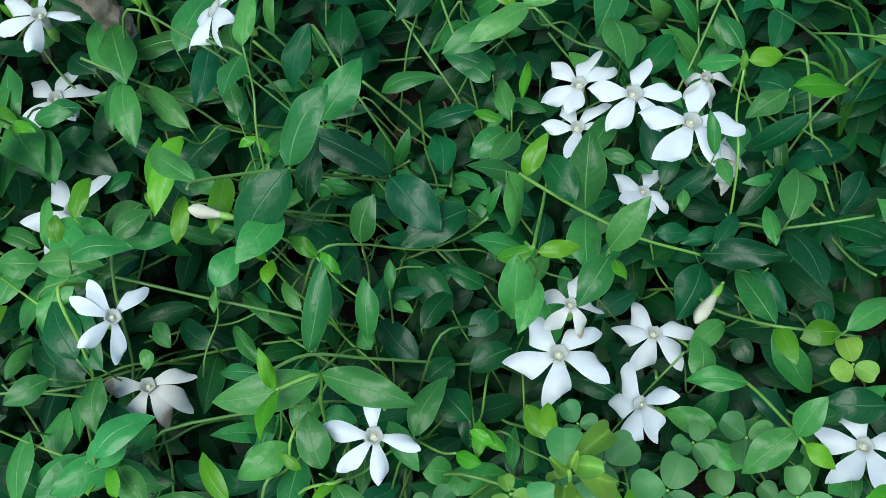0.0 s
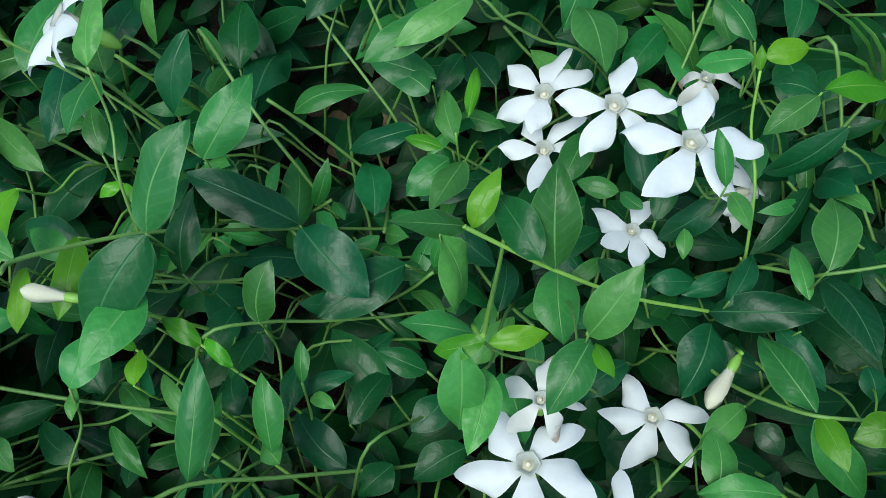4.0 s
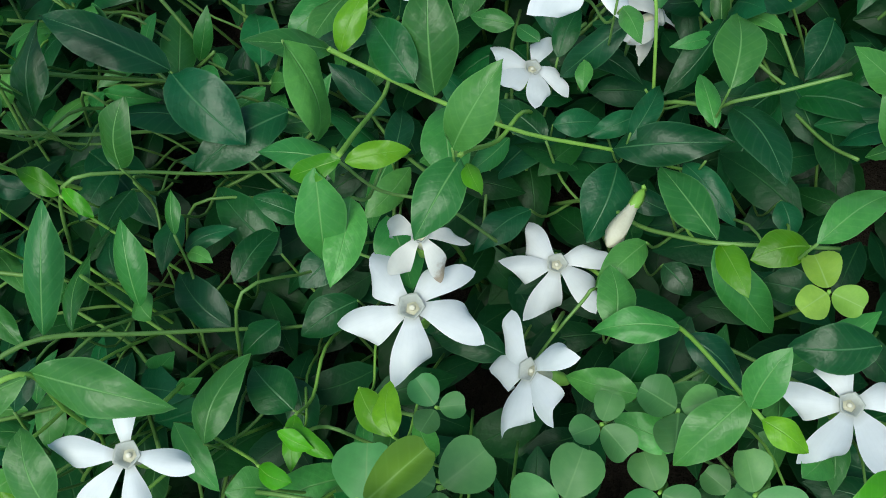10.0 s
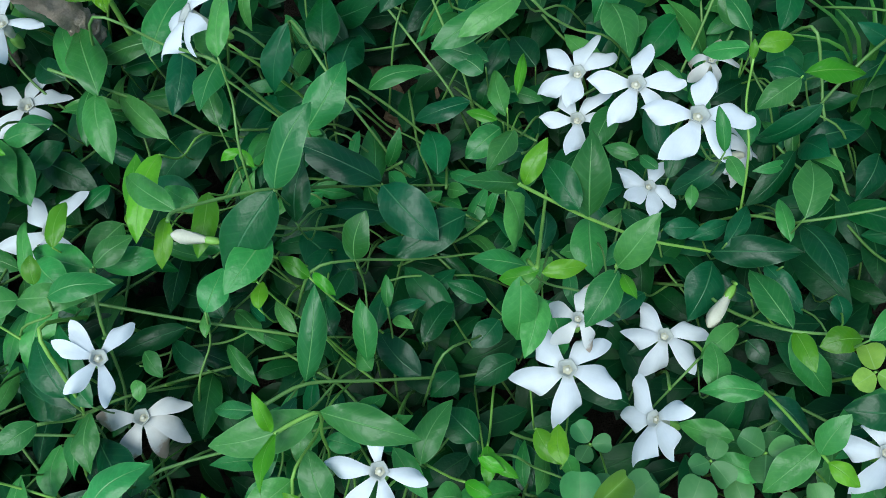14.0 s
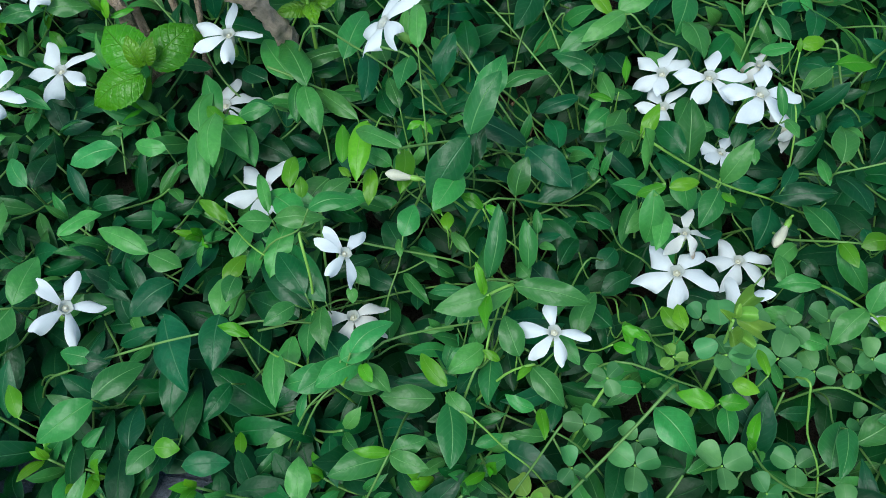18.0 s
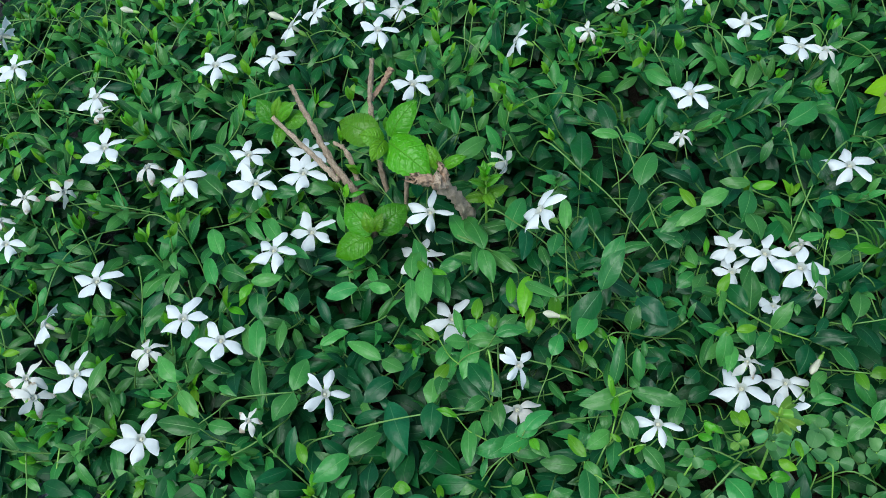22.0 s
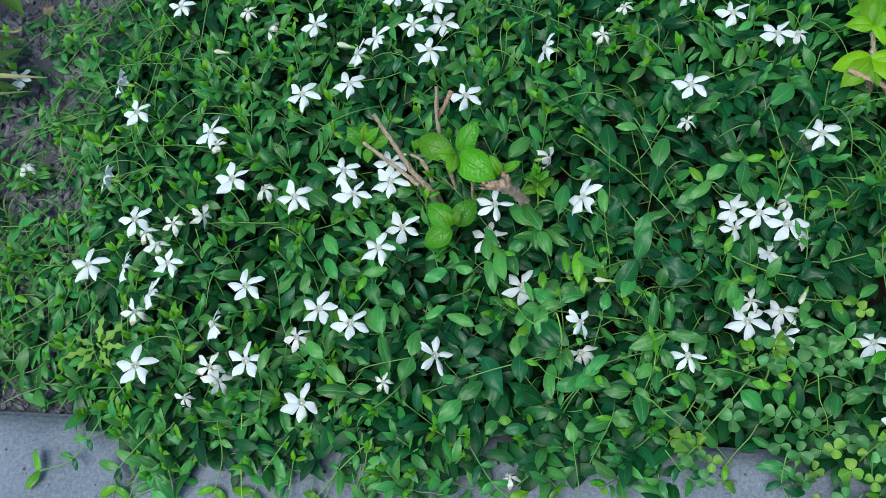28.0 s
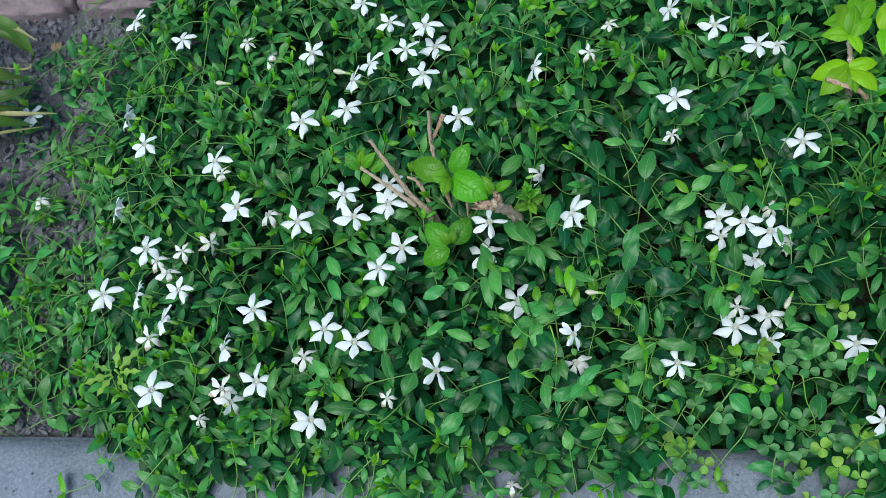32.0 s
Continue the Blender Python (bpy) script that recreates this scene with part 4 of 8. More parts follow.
s = shoot((0.2295, 0.1769, 0.0380), (0.2290, 0.1747, 0.0580), tone="new", r=0.0004)
leaf(s, (0.2278, 0.1744, 0.0580), (0.2153, 0.1749, 0.0560), 0.49, "mid")
leaf(s, (0.2302, 0.1751, 0.0580), (0.2404, 0.1787, 0.0580), 0.53, "new")
s = shoot((0.2469, 0.1589, 0.0422), (0.2463, 0.1557, 0.0622), tone="old", r=0.0004)
leaf(s, (0.2463, 0.1557, 0.0622), (0.2334, 0.1523, 0.0418), 0.29, "old")
s = shoot((0.2278, 0.1525, 0.0190), (0.2270, 0.1491, 0.0390), tone="old", r=0.0004)
leaf(s, (0.2270, 0.1491, 0.0390), (0.2105, 0.1410, 0.0290), 0.36, "old")
s = shoot((0.2224, 0.1444, 0.0361), (0.2222, 0.1421, 0.0561), tone="mid", r=0.0004)
leaf(s, (0.2222, 0.1421, 0.0561), (0.2187, 0.1510, 0.0654), 0.30, "mid")
s = shoot((0.2054, 0.1507, 0.0140), (0.2045, 0.1481, 0.0340), tone="mid", r=0.0004)
leaf(s, (0.2015, 0.1502, 0.0340), (0.1911, 0.1518, 0.0340), 0.48, "mid")
leaf(s, (0.2074, 0.1460, 0.0340), (0.2020, 0.1509, 0.0340), 0.55, "mid")
s = shoot((0.2174, 0.1456, 0.0140), (0.2174, 0.1416, 0.0340), tone="mid", r=0.0004)
leaf(s, (0.2174, 0.1416, 0.0340), (0.2176, 0.1341, 0.0340), 0.48, "mid")
s = shoot((0.1608, 0.1602, 0.0140), (0.1599, 0.1576, 0.0340), tone="mid", r=0.0004)
leaf(s, (0.1605, 0.1598, 0.0340), (0.1542, 0.1772, 0.0340), 0.34, "mid")
leaf(s, (0.1593, 0.1554, 0.0340), (0.1494, 0.1455, 0.0340), 0.59, "mid")
s = shoot((0.1618, 0.1581, 0.0260), (0.1614, 0.1560, 0.0460), tone="new", r=0.0004)
leaf(s, (0.1638, 0.1604, 0.0460), (0.1645, 0.1757, 0.0460), 0.20, "new")
leaf(s, (0.1589, 0.1517, 0.0460), (0.1492, 0.1539, 0.0460), 0.38, "new")
s = shoot((0.2274, 0.1265, 0.0140), (0.2279, 0.1244, 0.0340), tone="mid", r=0.0004)
leaf(s, (0.2279, 0.1244, 0.0300), (0.2348, 0.1390, 0.0320), 0.33, "old")
s = shoot((0.2106, 0.1355, 0.0010), (0.2116, 0.1326, 0.0200), tone="old", r=0.0004)
leaf(s, (0.2116, 0.1326, 0.0200), (0.2234, 0.1342, 0.0200), 0.51, "old")
s = shoot((0.2460, 0.2062, 0.0010), (0.2460, 0.2022, 0.0200), tone="old", r=0.0004)
leaf(s, (0.2460, 0.2022, 0.0200), (0.2470, 0.1861, 0.0200), 0.72, "old")
s = shoot((0.1749, 0.1231, 0.0010), (0.1749, 0.1211, 0.0200), tone="old", r=0.0004)
leaf(s, (0.1749, 0.1211, 0.0200), (0.1758, 0.1373, 0.0200), 0.39, "old")
s = shoot((0.1937, 0.1912, 0.0140), (0.1942, 0.1891, 0.0340), tone="mid", r=0.0004)
leaf(s, (0.1942, 0.1891, 0.0340), (0.2003, 0.2002, 0.0340), 0.68, "mid")
s = shoot((0.1683, 0.1887, 0.0010), (0.1676, 0.1865, 0.0200), tone="old", r=0.0004)
leaf(s, (0.1676, 0.1865, 0.0200), (0.1582, 0.1977, 0.0200), 0.70, "old")
s = shoot((0.2767, 0.1679, 0.0010), (0.2764, 0.1640, 0.0200), tone="old", r=0.0004)
leaf(s, (0.2764, 0.1640, 0.0200), (0.2700, 0.1489, 0.0200), 0.51, "old")
s = shoot((0.2348, 0.1719, 0.0140), (0.2347, 0.1679, 0.0340), tone="mid", r=0.0004)
leaf(s, (0.2347, 0.1679, 0.0340), (0.2327, 0.1557, 0.0340), 0.61, "mid")
s = shoot((0.1576, 0.2001, 0.0010), (0.1572, 0.1962, 0.0200), tone="old", r=0.0004)
leaf(s, (0.1572, 0.1962, 0.0200), (0.1513, 0.1832, 0.0200), 0.48, "old")
s = shoot((0.1154, 0.0742, 0.0140), (0.1152, 0.0722, 0.0340), tone="mid", r=0.0004)
leaf(s, (0.1152, 0.0722, 0.0340), (0.1130, 0.0923, 0.0340), 0.24, "mid")
s = shoot((0.1088, 0.0605, 0.0400), (0.1079, 0.0575, 0.0600), tone="mid", r=0.0004)
leaf(s, (0.1079, 0.0575, 0.0600), (0.0954, 0.0575, 0.0550), 0.31, "mid")
s = shoot((0.1285, 0.0383, 0.0333), (0.1284, 0.0356, 0.0533), tone="new", r=0.0004)
leaf(s, (0.1292, 0.0368, 0.0550), (0.1225, 0.0491, 0.0600), 0.55, "mid")
leaf(s, (0.1226, 0.0364, 0.0500), (0.1170, 0.0389, 0.0530), 0.41, "new")
leaf(s, (0.1335, 0.0335, 0.0550), (0.1448, 0.0212, 0.0550), 0.46, "mid")
s = shoot((0.1486, 0.0537, 0.0200), (0.1490, 0.0516, 0.0400), tone="mid", r=0.0004)
leaf(s, (0.1490, 0.0516, 0.0400), (0.1549, 0.0684, 0.0450), 0.45, "mid")
s = shoot((0.1422, 0.0914, 0.0010), (0.1427, 0.0893, 0.0200), tone="old", r=0.0004)
leaf(s, (0.1427, 0.0893, 0.0200), (0.1511, 0.1040, 0.0200), 0.45, "old")
s = shoot((0.0706, 0.0896, 0.0010), (0.0697, 0.0861, 0.0200), tone="old", r=0.0004)
leaf(s, (0.0697, 0.0861, 0.0200), (0.0492, 0.0746, 0.0200), 0.33, "old")
s = shoot((0.0801, 0.0762, 0.0010), (0.0792, 0.0737, 0.0200), tone="old", r=0.0004)
leaf(s, (0.0792, 0.0737, 0.0200), (0.0645, 0.0817, 0.0200), 0.49, "old")
s = shoot((0.0529, 0.0571, 0.0130), (0.0528, 0.0532, 0.0330), tone="mid", r=0.0004)
leaf(s, (0.0517, 0.0546, 0.0340), (0.0530, 0.0367, 0.0340), 0.44, "mid")
leaf(s, (0.0510, 0.0563, 0.0350), (0.0284, 0.0742, 0.0380), 0.41, "old")
leaf(s, (0.0556, 0.0486, 0.0300), (0.0748, 0.0309, 0.0330), 0.40, "old")
s = shoot((0.0995, 0.0894, 0.0260), (0.0994, 0.0874, 0.0460), tone="new", r=0.0004)
leaf(s, (0.0994, 0.0874, 0.0460), (0.0982, 0.0961, 0.0460), 0.53, "new")
s = shoot((0.1085, 0.0872, 0.0140), (0.1078, 0.0849, 0.0340), tone="mid", r=0.0004)
leaf(s, (0.1078, 0.0849, 0.0340), (0.0994, 0.0932, 0.0340), 0.37, "mid")
s = shoot((0.1121, 0.1032, 0.0260), (0.1128, 0.0995, 0.0460), tone="new", r=0.0004)
leaf(s, (0.1128, 0.0995, 0.0460), (0.1194, 0.0934, 0.0460), 0.36, "new")
s = shoot((0.1149, 0.0642, 0.0140), (0.1148, 0.0602, 0.0340), tone="mid", r=0.0004)
leaf(s, (0.1148, 0.0602, 0.0340), (0.1145, 0.0486, 0.0340), 0.52, "mid")
s = shoot((0.1160, 0.0904, 0.0010), (0.1156, 0.0883, 0.0200), tone="old", r=0.0004)
leaf(s, (0.1156, 0.0883, 0.0200), (0.1103, 0.1002, 0.0200), 0.55, "old")
s = shoot((0.0637, 0.0740, 0.0140), (0.0643, 0.0702, 0.0340), tone="mid", r=0.0004)
leaf(s, (0.0640, 0.0660, 0.0340), (0.0660, 0.0601, 0.0340), 0.72, "mid")
leaf(s, (0.0646, 0.0744, 0.0340), (0.0715, 0.0678, 0.0340), 0.61, "mid")
s = shoot((0.2601, 0.0985, 0.0300), (0.2591, 0.0952, 0.0500), tone="new", r=0.0004)
leaf(s, (0.2591, 0.0952, 0.0500), (0.2484, 0.0923, 0.0500), 0.66, "new")
s = shoot((0.2701, 0.0980, 0.0010), (0.2691, 0.0953, 0.0200), tone="old", r=0.0004)
leaf(s, (0.2691, 0.0953, 0.0200), (0.2578, 0.0978, 0.0200), 0.72, "old")
s = shoot((0.2318, 0.0713, 0.0140), (0.2309, 0.0685, 0.0340), tone="mid", r=0.0004)
leaf(s, (0.2309, 0.0685, 0.0340), (0.2166, 0.0713, 0.0340), 0.46, "mid")
s = shoot((0.1774, 0.1060, 0.0140), (0.1778, 0.1021, 0.0340), tone="mid", r=0.0004)
leaf(s, (0.1778, 0.1021, 0.0340), (0.1844, 0.0872, 0.0340), 0.58, "mid")
s = shoot((0.2056, 0.0802, 0.0010), (0.2046, 0.0774, 0.0200), tone="old", r=0.0004)
leaf(s, (0.2046, 0.0774, 0.0200), (0.1881, 0.0814, 0.0200), 0.49, "old")
s = shoot((0.2256, 0.0833, 0.0140), (0.2256, 0.0813, 0.0340), tone="mid", r=0.0004)
leaf(s, (0.2256, 0.0813, 0.0340), (0.2249, 0.0947, 0.0340), 0.62, "mid")
s = shoot((0.2430, 0.1226, 0.0140), (0.2436, 0.1188, 0.0340), tone="mid", r=0.0004)
leaf(s, (0.2406, 0.1218, 0.0260), (0.2500, 0.1075, 0.0280), 0.38, "old")
s = shoot((0.1778, 0.0673, 0.0260), (0.1784, 0.0635, 0.0460), tone="new", r=0.0004)
leaf(s, (0.1784, 0.0635, 0.0460), (0.1854, 0.0549, 0.0460), 0.54, "new")
s = shoot((0.1646, 0.0585, 0.0255), (0.1655, 0.0551, 0.0455), tone="new", r=0.0004)
leaf(s, (0.1643, 0.0544, 0.0460), (0.1718, 0.0516, 0.0460), 0.43, "new")
leaf(s, (0.1666, 0.0558, 0.0450), (0.1751, 0.0503, 0.0450), 0.36, "new")
s = shoot((0.2626, 0.1206, 0.0010), (0.2628, 0.1167, 0.0200), tone="old", r=0.0004)
leaf(s, (0.2628, 0.1167, 0.0200), (0.2651, 0.1081, 0.0200), 0.67, "old")
s = shoot((0.2366, 0.1038, 0.0010), (0.2373, 0.1001, 0.0200), tone="old", r=0.0004)
leaf(s, (0.2373, 0.1001, 0.0200), (0.2434, 0.0938, 0.0200), 0.72, "old")
s = shoot((0.1590, 0.0731, 0.0010), (0.1593, 0.0691, 0.0200), tone="old", r=0.0004)
leaf(s, (0.1593, 0.0691, 0.0200), (0.1629, 0.0553, 0.0200), 0.54, "old")
s = shoot((0.1718, 0.0907, 0.0010), (0.1710, 0.0872, 0.0200), tone="old", r=0.0004)
leaf(s, (0.1710, 0.0872, 0.0200), (0.1593, 0.0785, 0.0200), 0.61, "old")
s = shoot((0.1651, 0.1024, 0.0010), (0.1646, 0.0986, 0.0200), tone="old", r=0.0004)
leaf(s, (0.1646, 0.0986, 0.0200), (0.1581, 0.0891, 0.0200), 0.71, "old")
s = shoot((0.0012, 0.1321, 0.0196), (0.0009, 0.1299, 0.0396), tone="new", r=0.0004)
leaf(s, (0.0004, 0.1321, 0.0400), (-0.0098, 0.1538, 0.0430), 0.37, "mid")
leaf(s, (0.0052, 0.1282, 0.0450), (-0.0033, 0.1353, 0.0480), 0.51, "new")
leaf(s, (0.0064, 0.1346, 0.0350), (0.0163, 0.1153, 0.0380), 0.46, "mid")
leaf(s, (-0.0029, 0.1303, 0.0350), (0.0034, 0.1079, 0.0380), 0.35, "mid")
leaf(s, (-0.0045, 0.1241, 0.0430), (-0.0076, 0.1517, 0.0440), 0.39, "mid")
s = shoot((0.0310, 0.0912, 0.0250), (0.0306, 0.0891, 0.0450), tone="mid", r=0.0004)
leaf(s, (0.0306, 0.0891, 0.0450), (0.0231, 0.1061, 0.0480), 0.26, "mid")
s = shoot((0.0355, 0.0835, 0.0365), (0.0362, 0.0802, 0.0565), tone="mid", r=0.0004)
leaf(s, (0.0356, 0.0805, 0.0550), (0.0238, 0.0775, 0.0580), 0.65, "mid")
leaf(s, (0.0368, 0.0800, 0.0580), (0.0556, 0.0808, 0.0610), 0.40, "mid")
s = shoot((0.0692, 0.0317, 0.0292), (0.0687, 0.0280, 0.0492), tone="new", r=0.0004)
leaf(s, (0.0674, 0.0306, 0.0500), (0.0570, 0.0174, 0.0530), 0.56, "mid")
leaf(s, (0.0724, 0.0269, 0.0550), (0.0736, 0.0379, 0.0580), 0.69, "mid")
leaf(s, (0.0706, 0.0261, 0.0550), (0.0716, 0.0209, 0.0580), 0.68, "new")
leaf(s, (0.0666, 0.0286, 0.0430), (0.0480, 0.0236, 0.0440), 0.48, "mid")
leaf(s, (0.0667, 0.0278, 0.0430), (0.0828, 0.0253, 0.0440), 0.61, "mid")
s = shoot((0.0451, 0.0498, 0.0100), (0.0452, 0.0458, 0.0300), tone="mid", r=0.0004)
leaf(s, (0.0452, 0.0458, 0.0300), (0.0469, 0.0302, 0.0330), 0.53, "mid")
s = shoot((0.0650, 0.0348, 0.0100), (0.0660, 0.0317, 0.0300), tone="mid", r=0.0004)
leaf(s, (0.0660, 0.0317, 0.0300), (0.0839, 0.0291, 0.0330), 0.45, "mid")
s = shoot((0.1059, 0.0287, 0.0248), (0.1051, 0.0252, 0.0448), tone="new", r=0.0004)
leaf(s, (0.1057, 0.0286, 0.0450), (0.0937, 0.0347, 0.0480), 0.35, "mid")
leaf(s, (0.1017, 0.0232, 0.0430), (0.0825, 0.0214, 0.0440), 0.47, "mid")
leaf(s, (0.1063, 0.0222, 0.0430), (0.1104, 0.0000, 0.0440), 0.46, "mid")
leaf(s, (0.1059, 0.0261, 0.0430), (0.1142, 0.0152, 0.0440), 0.46, "mid")
leaf(s, (0.1057, 0.0258, 0.0500), (0.0948, 0.0359, 0.0510), 0.42, "new")
s = shoot((0.1166, 0.0468, 0.0240), (0.1159, 0.0431, 0.0440), tone="mid", r=0.0004)
leaf(s, (0.1168, 0.0431, 0.0450), (0.1056, 0.0320, 0.0480), 0.51, "mid")
leaf(s, (0.1150, 0.0431, 0.0430), (0.1044, 0.0342, 0.0440), 0.46, "mid")
s = shoot((0.1098, 0.0379, 0.0100), (0.1089, 0.0348, 0.0300), tone="old", r=0.0004)
leaf(s, (0.1089, 0.0348, 0.0300), (0.0857, 0.0305, 0.0330), 0.30, "old")
s = shoot((0.1400, 0.0593, 0.0150), (0.1406, 0.0556, 0.0350), tone="mid", r=0.0004)
leaf(s, (0.1406, 0.0556, 0.0350), (0.1515, 0.0435, 0.0350), 0.41, "mid")
s = shoot((0.2752, 0.0832, 0.0200), (0.2743, 0.0800, 0.0400), tone="old", r=0.0004)
leaf(s, (0.2743, 0.0800, 0.0400), (0.2579, 0.0778, 0.0400), 0.55, "old")
s = shoot((0.2564, 0.0944, 0.0400), (0.2572, 0.0920, 0.0600), tone="mid", r=0.0004)
leaf(s, (0.2572, 0.0920, 0.0600), (0.2722, 0.1037, 0.0600), 0.36, "mid")
s = shoot((0.2600, 0.0504, 0.0325), (0.2609, 0.0470, 0.0525), tone="new", r=0.0004)
leaf(s, (0.2616, 0.0476, 0.0500), (0.2590, 0.0342, 0.0500), 0.48, "mid")
leaf(s, (0.2602, 0.0463, 0.0550), (0.2727, 0.0546, 0.0550), 0.43, "new")
s = shoot((0.2763, 0.0523, 0.0250), (0.2760, 0.0484, 0.0450), tone="mid", r=0.0004)
leaf(s, (0.2760, 0.0484, 0.0450), (0.2719, 0.0370, 0.0450), 0.40, "mid")
s = shoot((0.2655, 0.0346, 0.0200), (0.2645, 0.0317, 0.0400), tone="mid", r=0.0004)
leaf(s, (0.2645, 0.0317, 0.0400), (0.2524, 0.0322, 0.0400), 0.49, "mid")
s = shoot((0.1635, 0.0631, 0.0100), (0.1627, 0.0607, 0.0300), tone="old", r=0.0004)
leaf(s, (0.1627, 0.0607, 0.0300), (0.1523, 0.0687, 0.0300), 0.70, "old")
s = shoot((0.1861, 0.0569, 0.0280), (0.1859, 0.0549, 0.0480), tone="new", r=0.0004)
leaf(s, (0.1859, 0.0549, 0.0480), (0.1838, 0.0653, 0.0480), 0.53, "new")
s = shoot((0.2002, 0.0419, 0.0400), (0.2006, 0.0380, 0.0600), tone="new", r=0.0004)
leaf(s, (0.1981, 0.0337, 0.0600), (0.2069, 0.0298, 0.0600), 0.56, "new")
leaf(s, (0.2032, 0.0422, 0.0600), (0.1989, 0.0352, 0.0600), 0.67, "new")
s = shoot((0.2069, 0.0342, 0.0500), (0.2068, 0.0322, 0.0700), tone="new", r=0.0004)
leaf(s, (0.2068, 0.0322, 0.0700), (0.2052, 0.0419, 0.0700), 0.39, "new")
s = shoot((-0.1475, 0.2083, 0.0230), (-0.1485, 0.2056, 0.0430), tone="mid", r=0.0004)
leaf(s, (-0.1485, 0.2056, 0.0430), (-0.1644, 0.2111, 0.0440), 0.55, "mid")
s = shoot((-0.1393, 0.1745, 0.0230), (-0.1401, 0.1720, 0.0430), tone="mid", r=0.0004)
leaf(s, (-0.1401, 0.1720, 0.0430), (-0.1621, 0.1864, 0.0440), 0.48, "mid")
s = shoot((-0.1571, 0.2169, 0.0060), (-0.1572, 0.2129, 0.0260), tone="old", r=0.0004)
leaf(s, (-0.1572, 0.2129, 0.0260), (-0.1599, 0.1929, 0.0270), 0.57, "old")
s = shoot((-0.0876, 0.1857, 0.0230), (-0.0880, 0.1818, 0.0430), tone="mid", r=0.0004)
leaf(s, (-0.0883, 0.1812, 0.0430), (-0.1096, 0.1744, 0.0440), 0.36, "mid")
leaf(s, (-0.0877, 0.1825, 0.0430), (-0.0690, 0.1848, 0.0440), 0.43, "mid")
s = shoot((-0.0912, 0.1405, 0.0230), (-0.0912, 0.1385, 0.0430), tone="mid", r=0.0004)
leaf(s, (-0.0915, 0.1396, 0.0430), (-0.1099, 0.1576, 0.0440), 0.40, "mid")
leaf(s, (-0.0908, 0.1374, 0.0430), (-0.0721, 0.1332, 0.0440), 0.44, "mid")
s = shoot((-0.1032, 0.1126, 0.0230), (-0.1034, 0.1106, 0.0430), tone="mid", r=0.0004)
leaf(s, (-0.1048, 0.1110, 0.0430), (-0.1253, 0.1155, 0.0440), 0.48, "mid")
leaf(s, (-0.1019, 0.1102, 0.0430), (-0.0831, 0.1148, 0.0440), 0.43, "mid")
s = shoot((-0.0968, 0.1072, 0.0265), (-0.0967, 0.1033, 0.0465), tone="new", r=0.0004)
leaf(s, (-0.0978, 0.1039, 0.0500), (-0.1013, 0.0928, 0.0510), 0.48, "new")
leaf(s, (-0.0956, 0.1026, 0.0430), (-0.0902, 0.0855, 0.0440), 0.58, "mid")
s = shoot((-0.0671, 0.0958, 0.0230), (-0.0678, 0.0935, 0.0430), tone="mid", r=0.0004)
leaf(s, (-0.0678, 0.0935, 0.0430), (-0.0790, 0.1048, 0.0440), 0.51, "mid")
s = shoot((-0.0763, 0.1040, 0.0060), (-0.0761, 0.1020, 0.0260), tone="old", r=0.0004)
leaf(s, (-0.0761, 0.1020, 0.0260), (-0.0723, 0.1210, 0.0270), 0.53, "old")
s = shoot((-0.1254, 0.1280, 0.0230), (-0.1259, 0.1259, 0.0430), tone="mid", r=0.0004)
leaf(s, (-0.1259, 0.1259, 0.0430), (-0.1384, 0.1452, 0.0440), 0.41, "mid")
s = shoot((-0.1220, 0.1070, 0.0230), (-0.1226, 0.1048, 0.0430), tone="mid", r=0.0004)
leaf(s, (-0.1226, 0.1048, 0.0430), (-0.1377, 0.1239, 0.0440), 0.41, "mid")
s = shoot((-0.0064, 0.1279, 0.0230), (-0.0062, 0.1239, 0.0430), tone="mid", r=0.0004)
leaf(s, (-0.0062, 0.1239, 0.0430), (-0.0010, 0.0974, 0.0440), 0.36, "mid")
s = shoot((-0.0157, 0.1183, 0.0230), (-0.0166, 0.1154, 0.0430), tone="mid", r=0.0004)
leaf(s, (-0.0166, 0.1154, 0.0430), (-0.0310, 0.1173, 0.0440), 0.51, "mid")
s = shoot((-0.0358, 0.1177, 0.0230), (-0.0367, 0.1143, 0.0430), tone="mid", r=0.0004)
leaf(s, (-0.0367, 0.1143, 0.0430), (-0.0547, 0.1065, 0.0440), 0.50, "mid")
s = shoot((0.0295, 0.1729, 0.0060), (0.0304, 0.1704, 0.0260), tone="old", r=0.0004)
leaf(s, (0.0304, 0.1704, 0.0260), (0.0437, 0.1770, 0.0270), 0.60, "old")
s = shoot((0.0471, 0.1679, 0.0230), (0.0472, 0.1659, 0.0430), tone="mid", r=0.0004)
leaf(s, (0.0472, 0.1659, 0.0430), (0.0526, 0.1939, 0.0440), 0.40, "mid")
s = shoot((0.0046, 0.2212, 0.0230), (0.0053, 0.2189, 0.0430), tone="mid", r=0.0004)
leaf(s, (0.0053, 0.2189, 0.0430), (0.0227, 0.2389, 0.0440), 0.42, "mid")
s = shoot((0.0122, 0.1673, 0.0060), (0.0113, 0.1648, 0.0260), tone="old", r=0.0004)
leaf(s, (0.0113, 0.1648, 0.0260), (-0.0015, 0.1721, 0.0270), 0.67, "old")
s = shoot((0.0236, 0.1431, 0.0230), (0.0226, 0.1398, 0.0430), tone="mid", r=0.0004)
leaf(s, (0.0226, 0.1398, 0.0430), (0.0096, 0.1366, 0.0440), 0.50, "mid")
s = shoot((0.0377, 0.1001, 0.0300), (0.0377, 0.0980, 0.0500), tone="new", r=0.0004)
leaf(s, (0.0377, 0.0980, 0.0500), (0.0371, 0.1120, 0.0510), 0.45, "new")
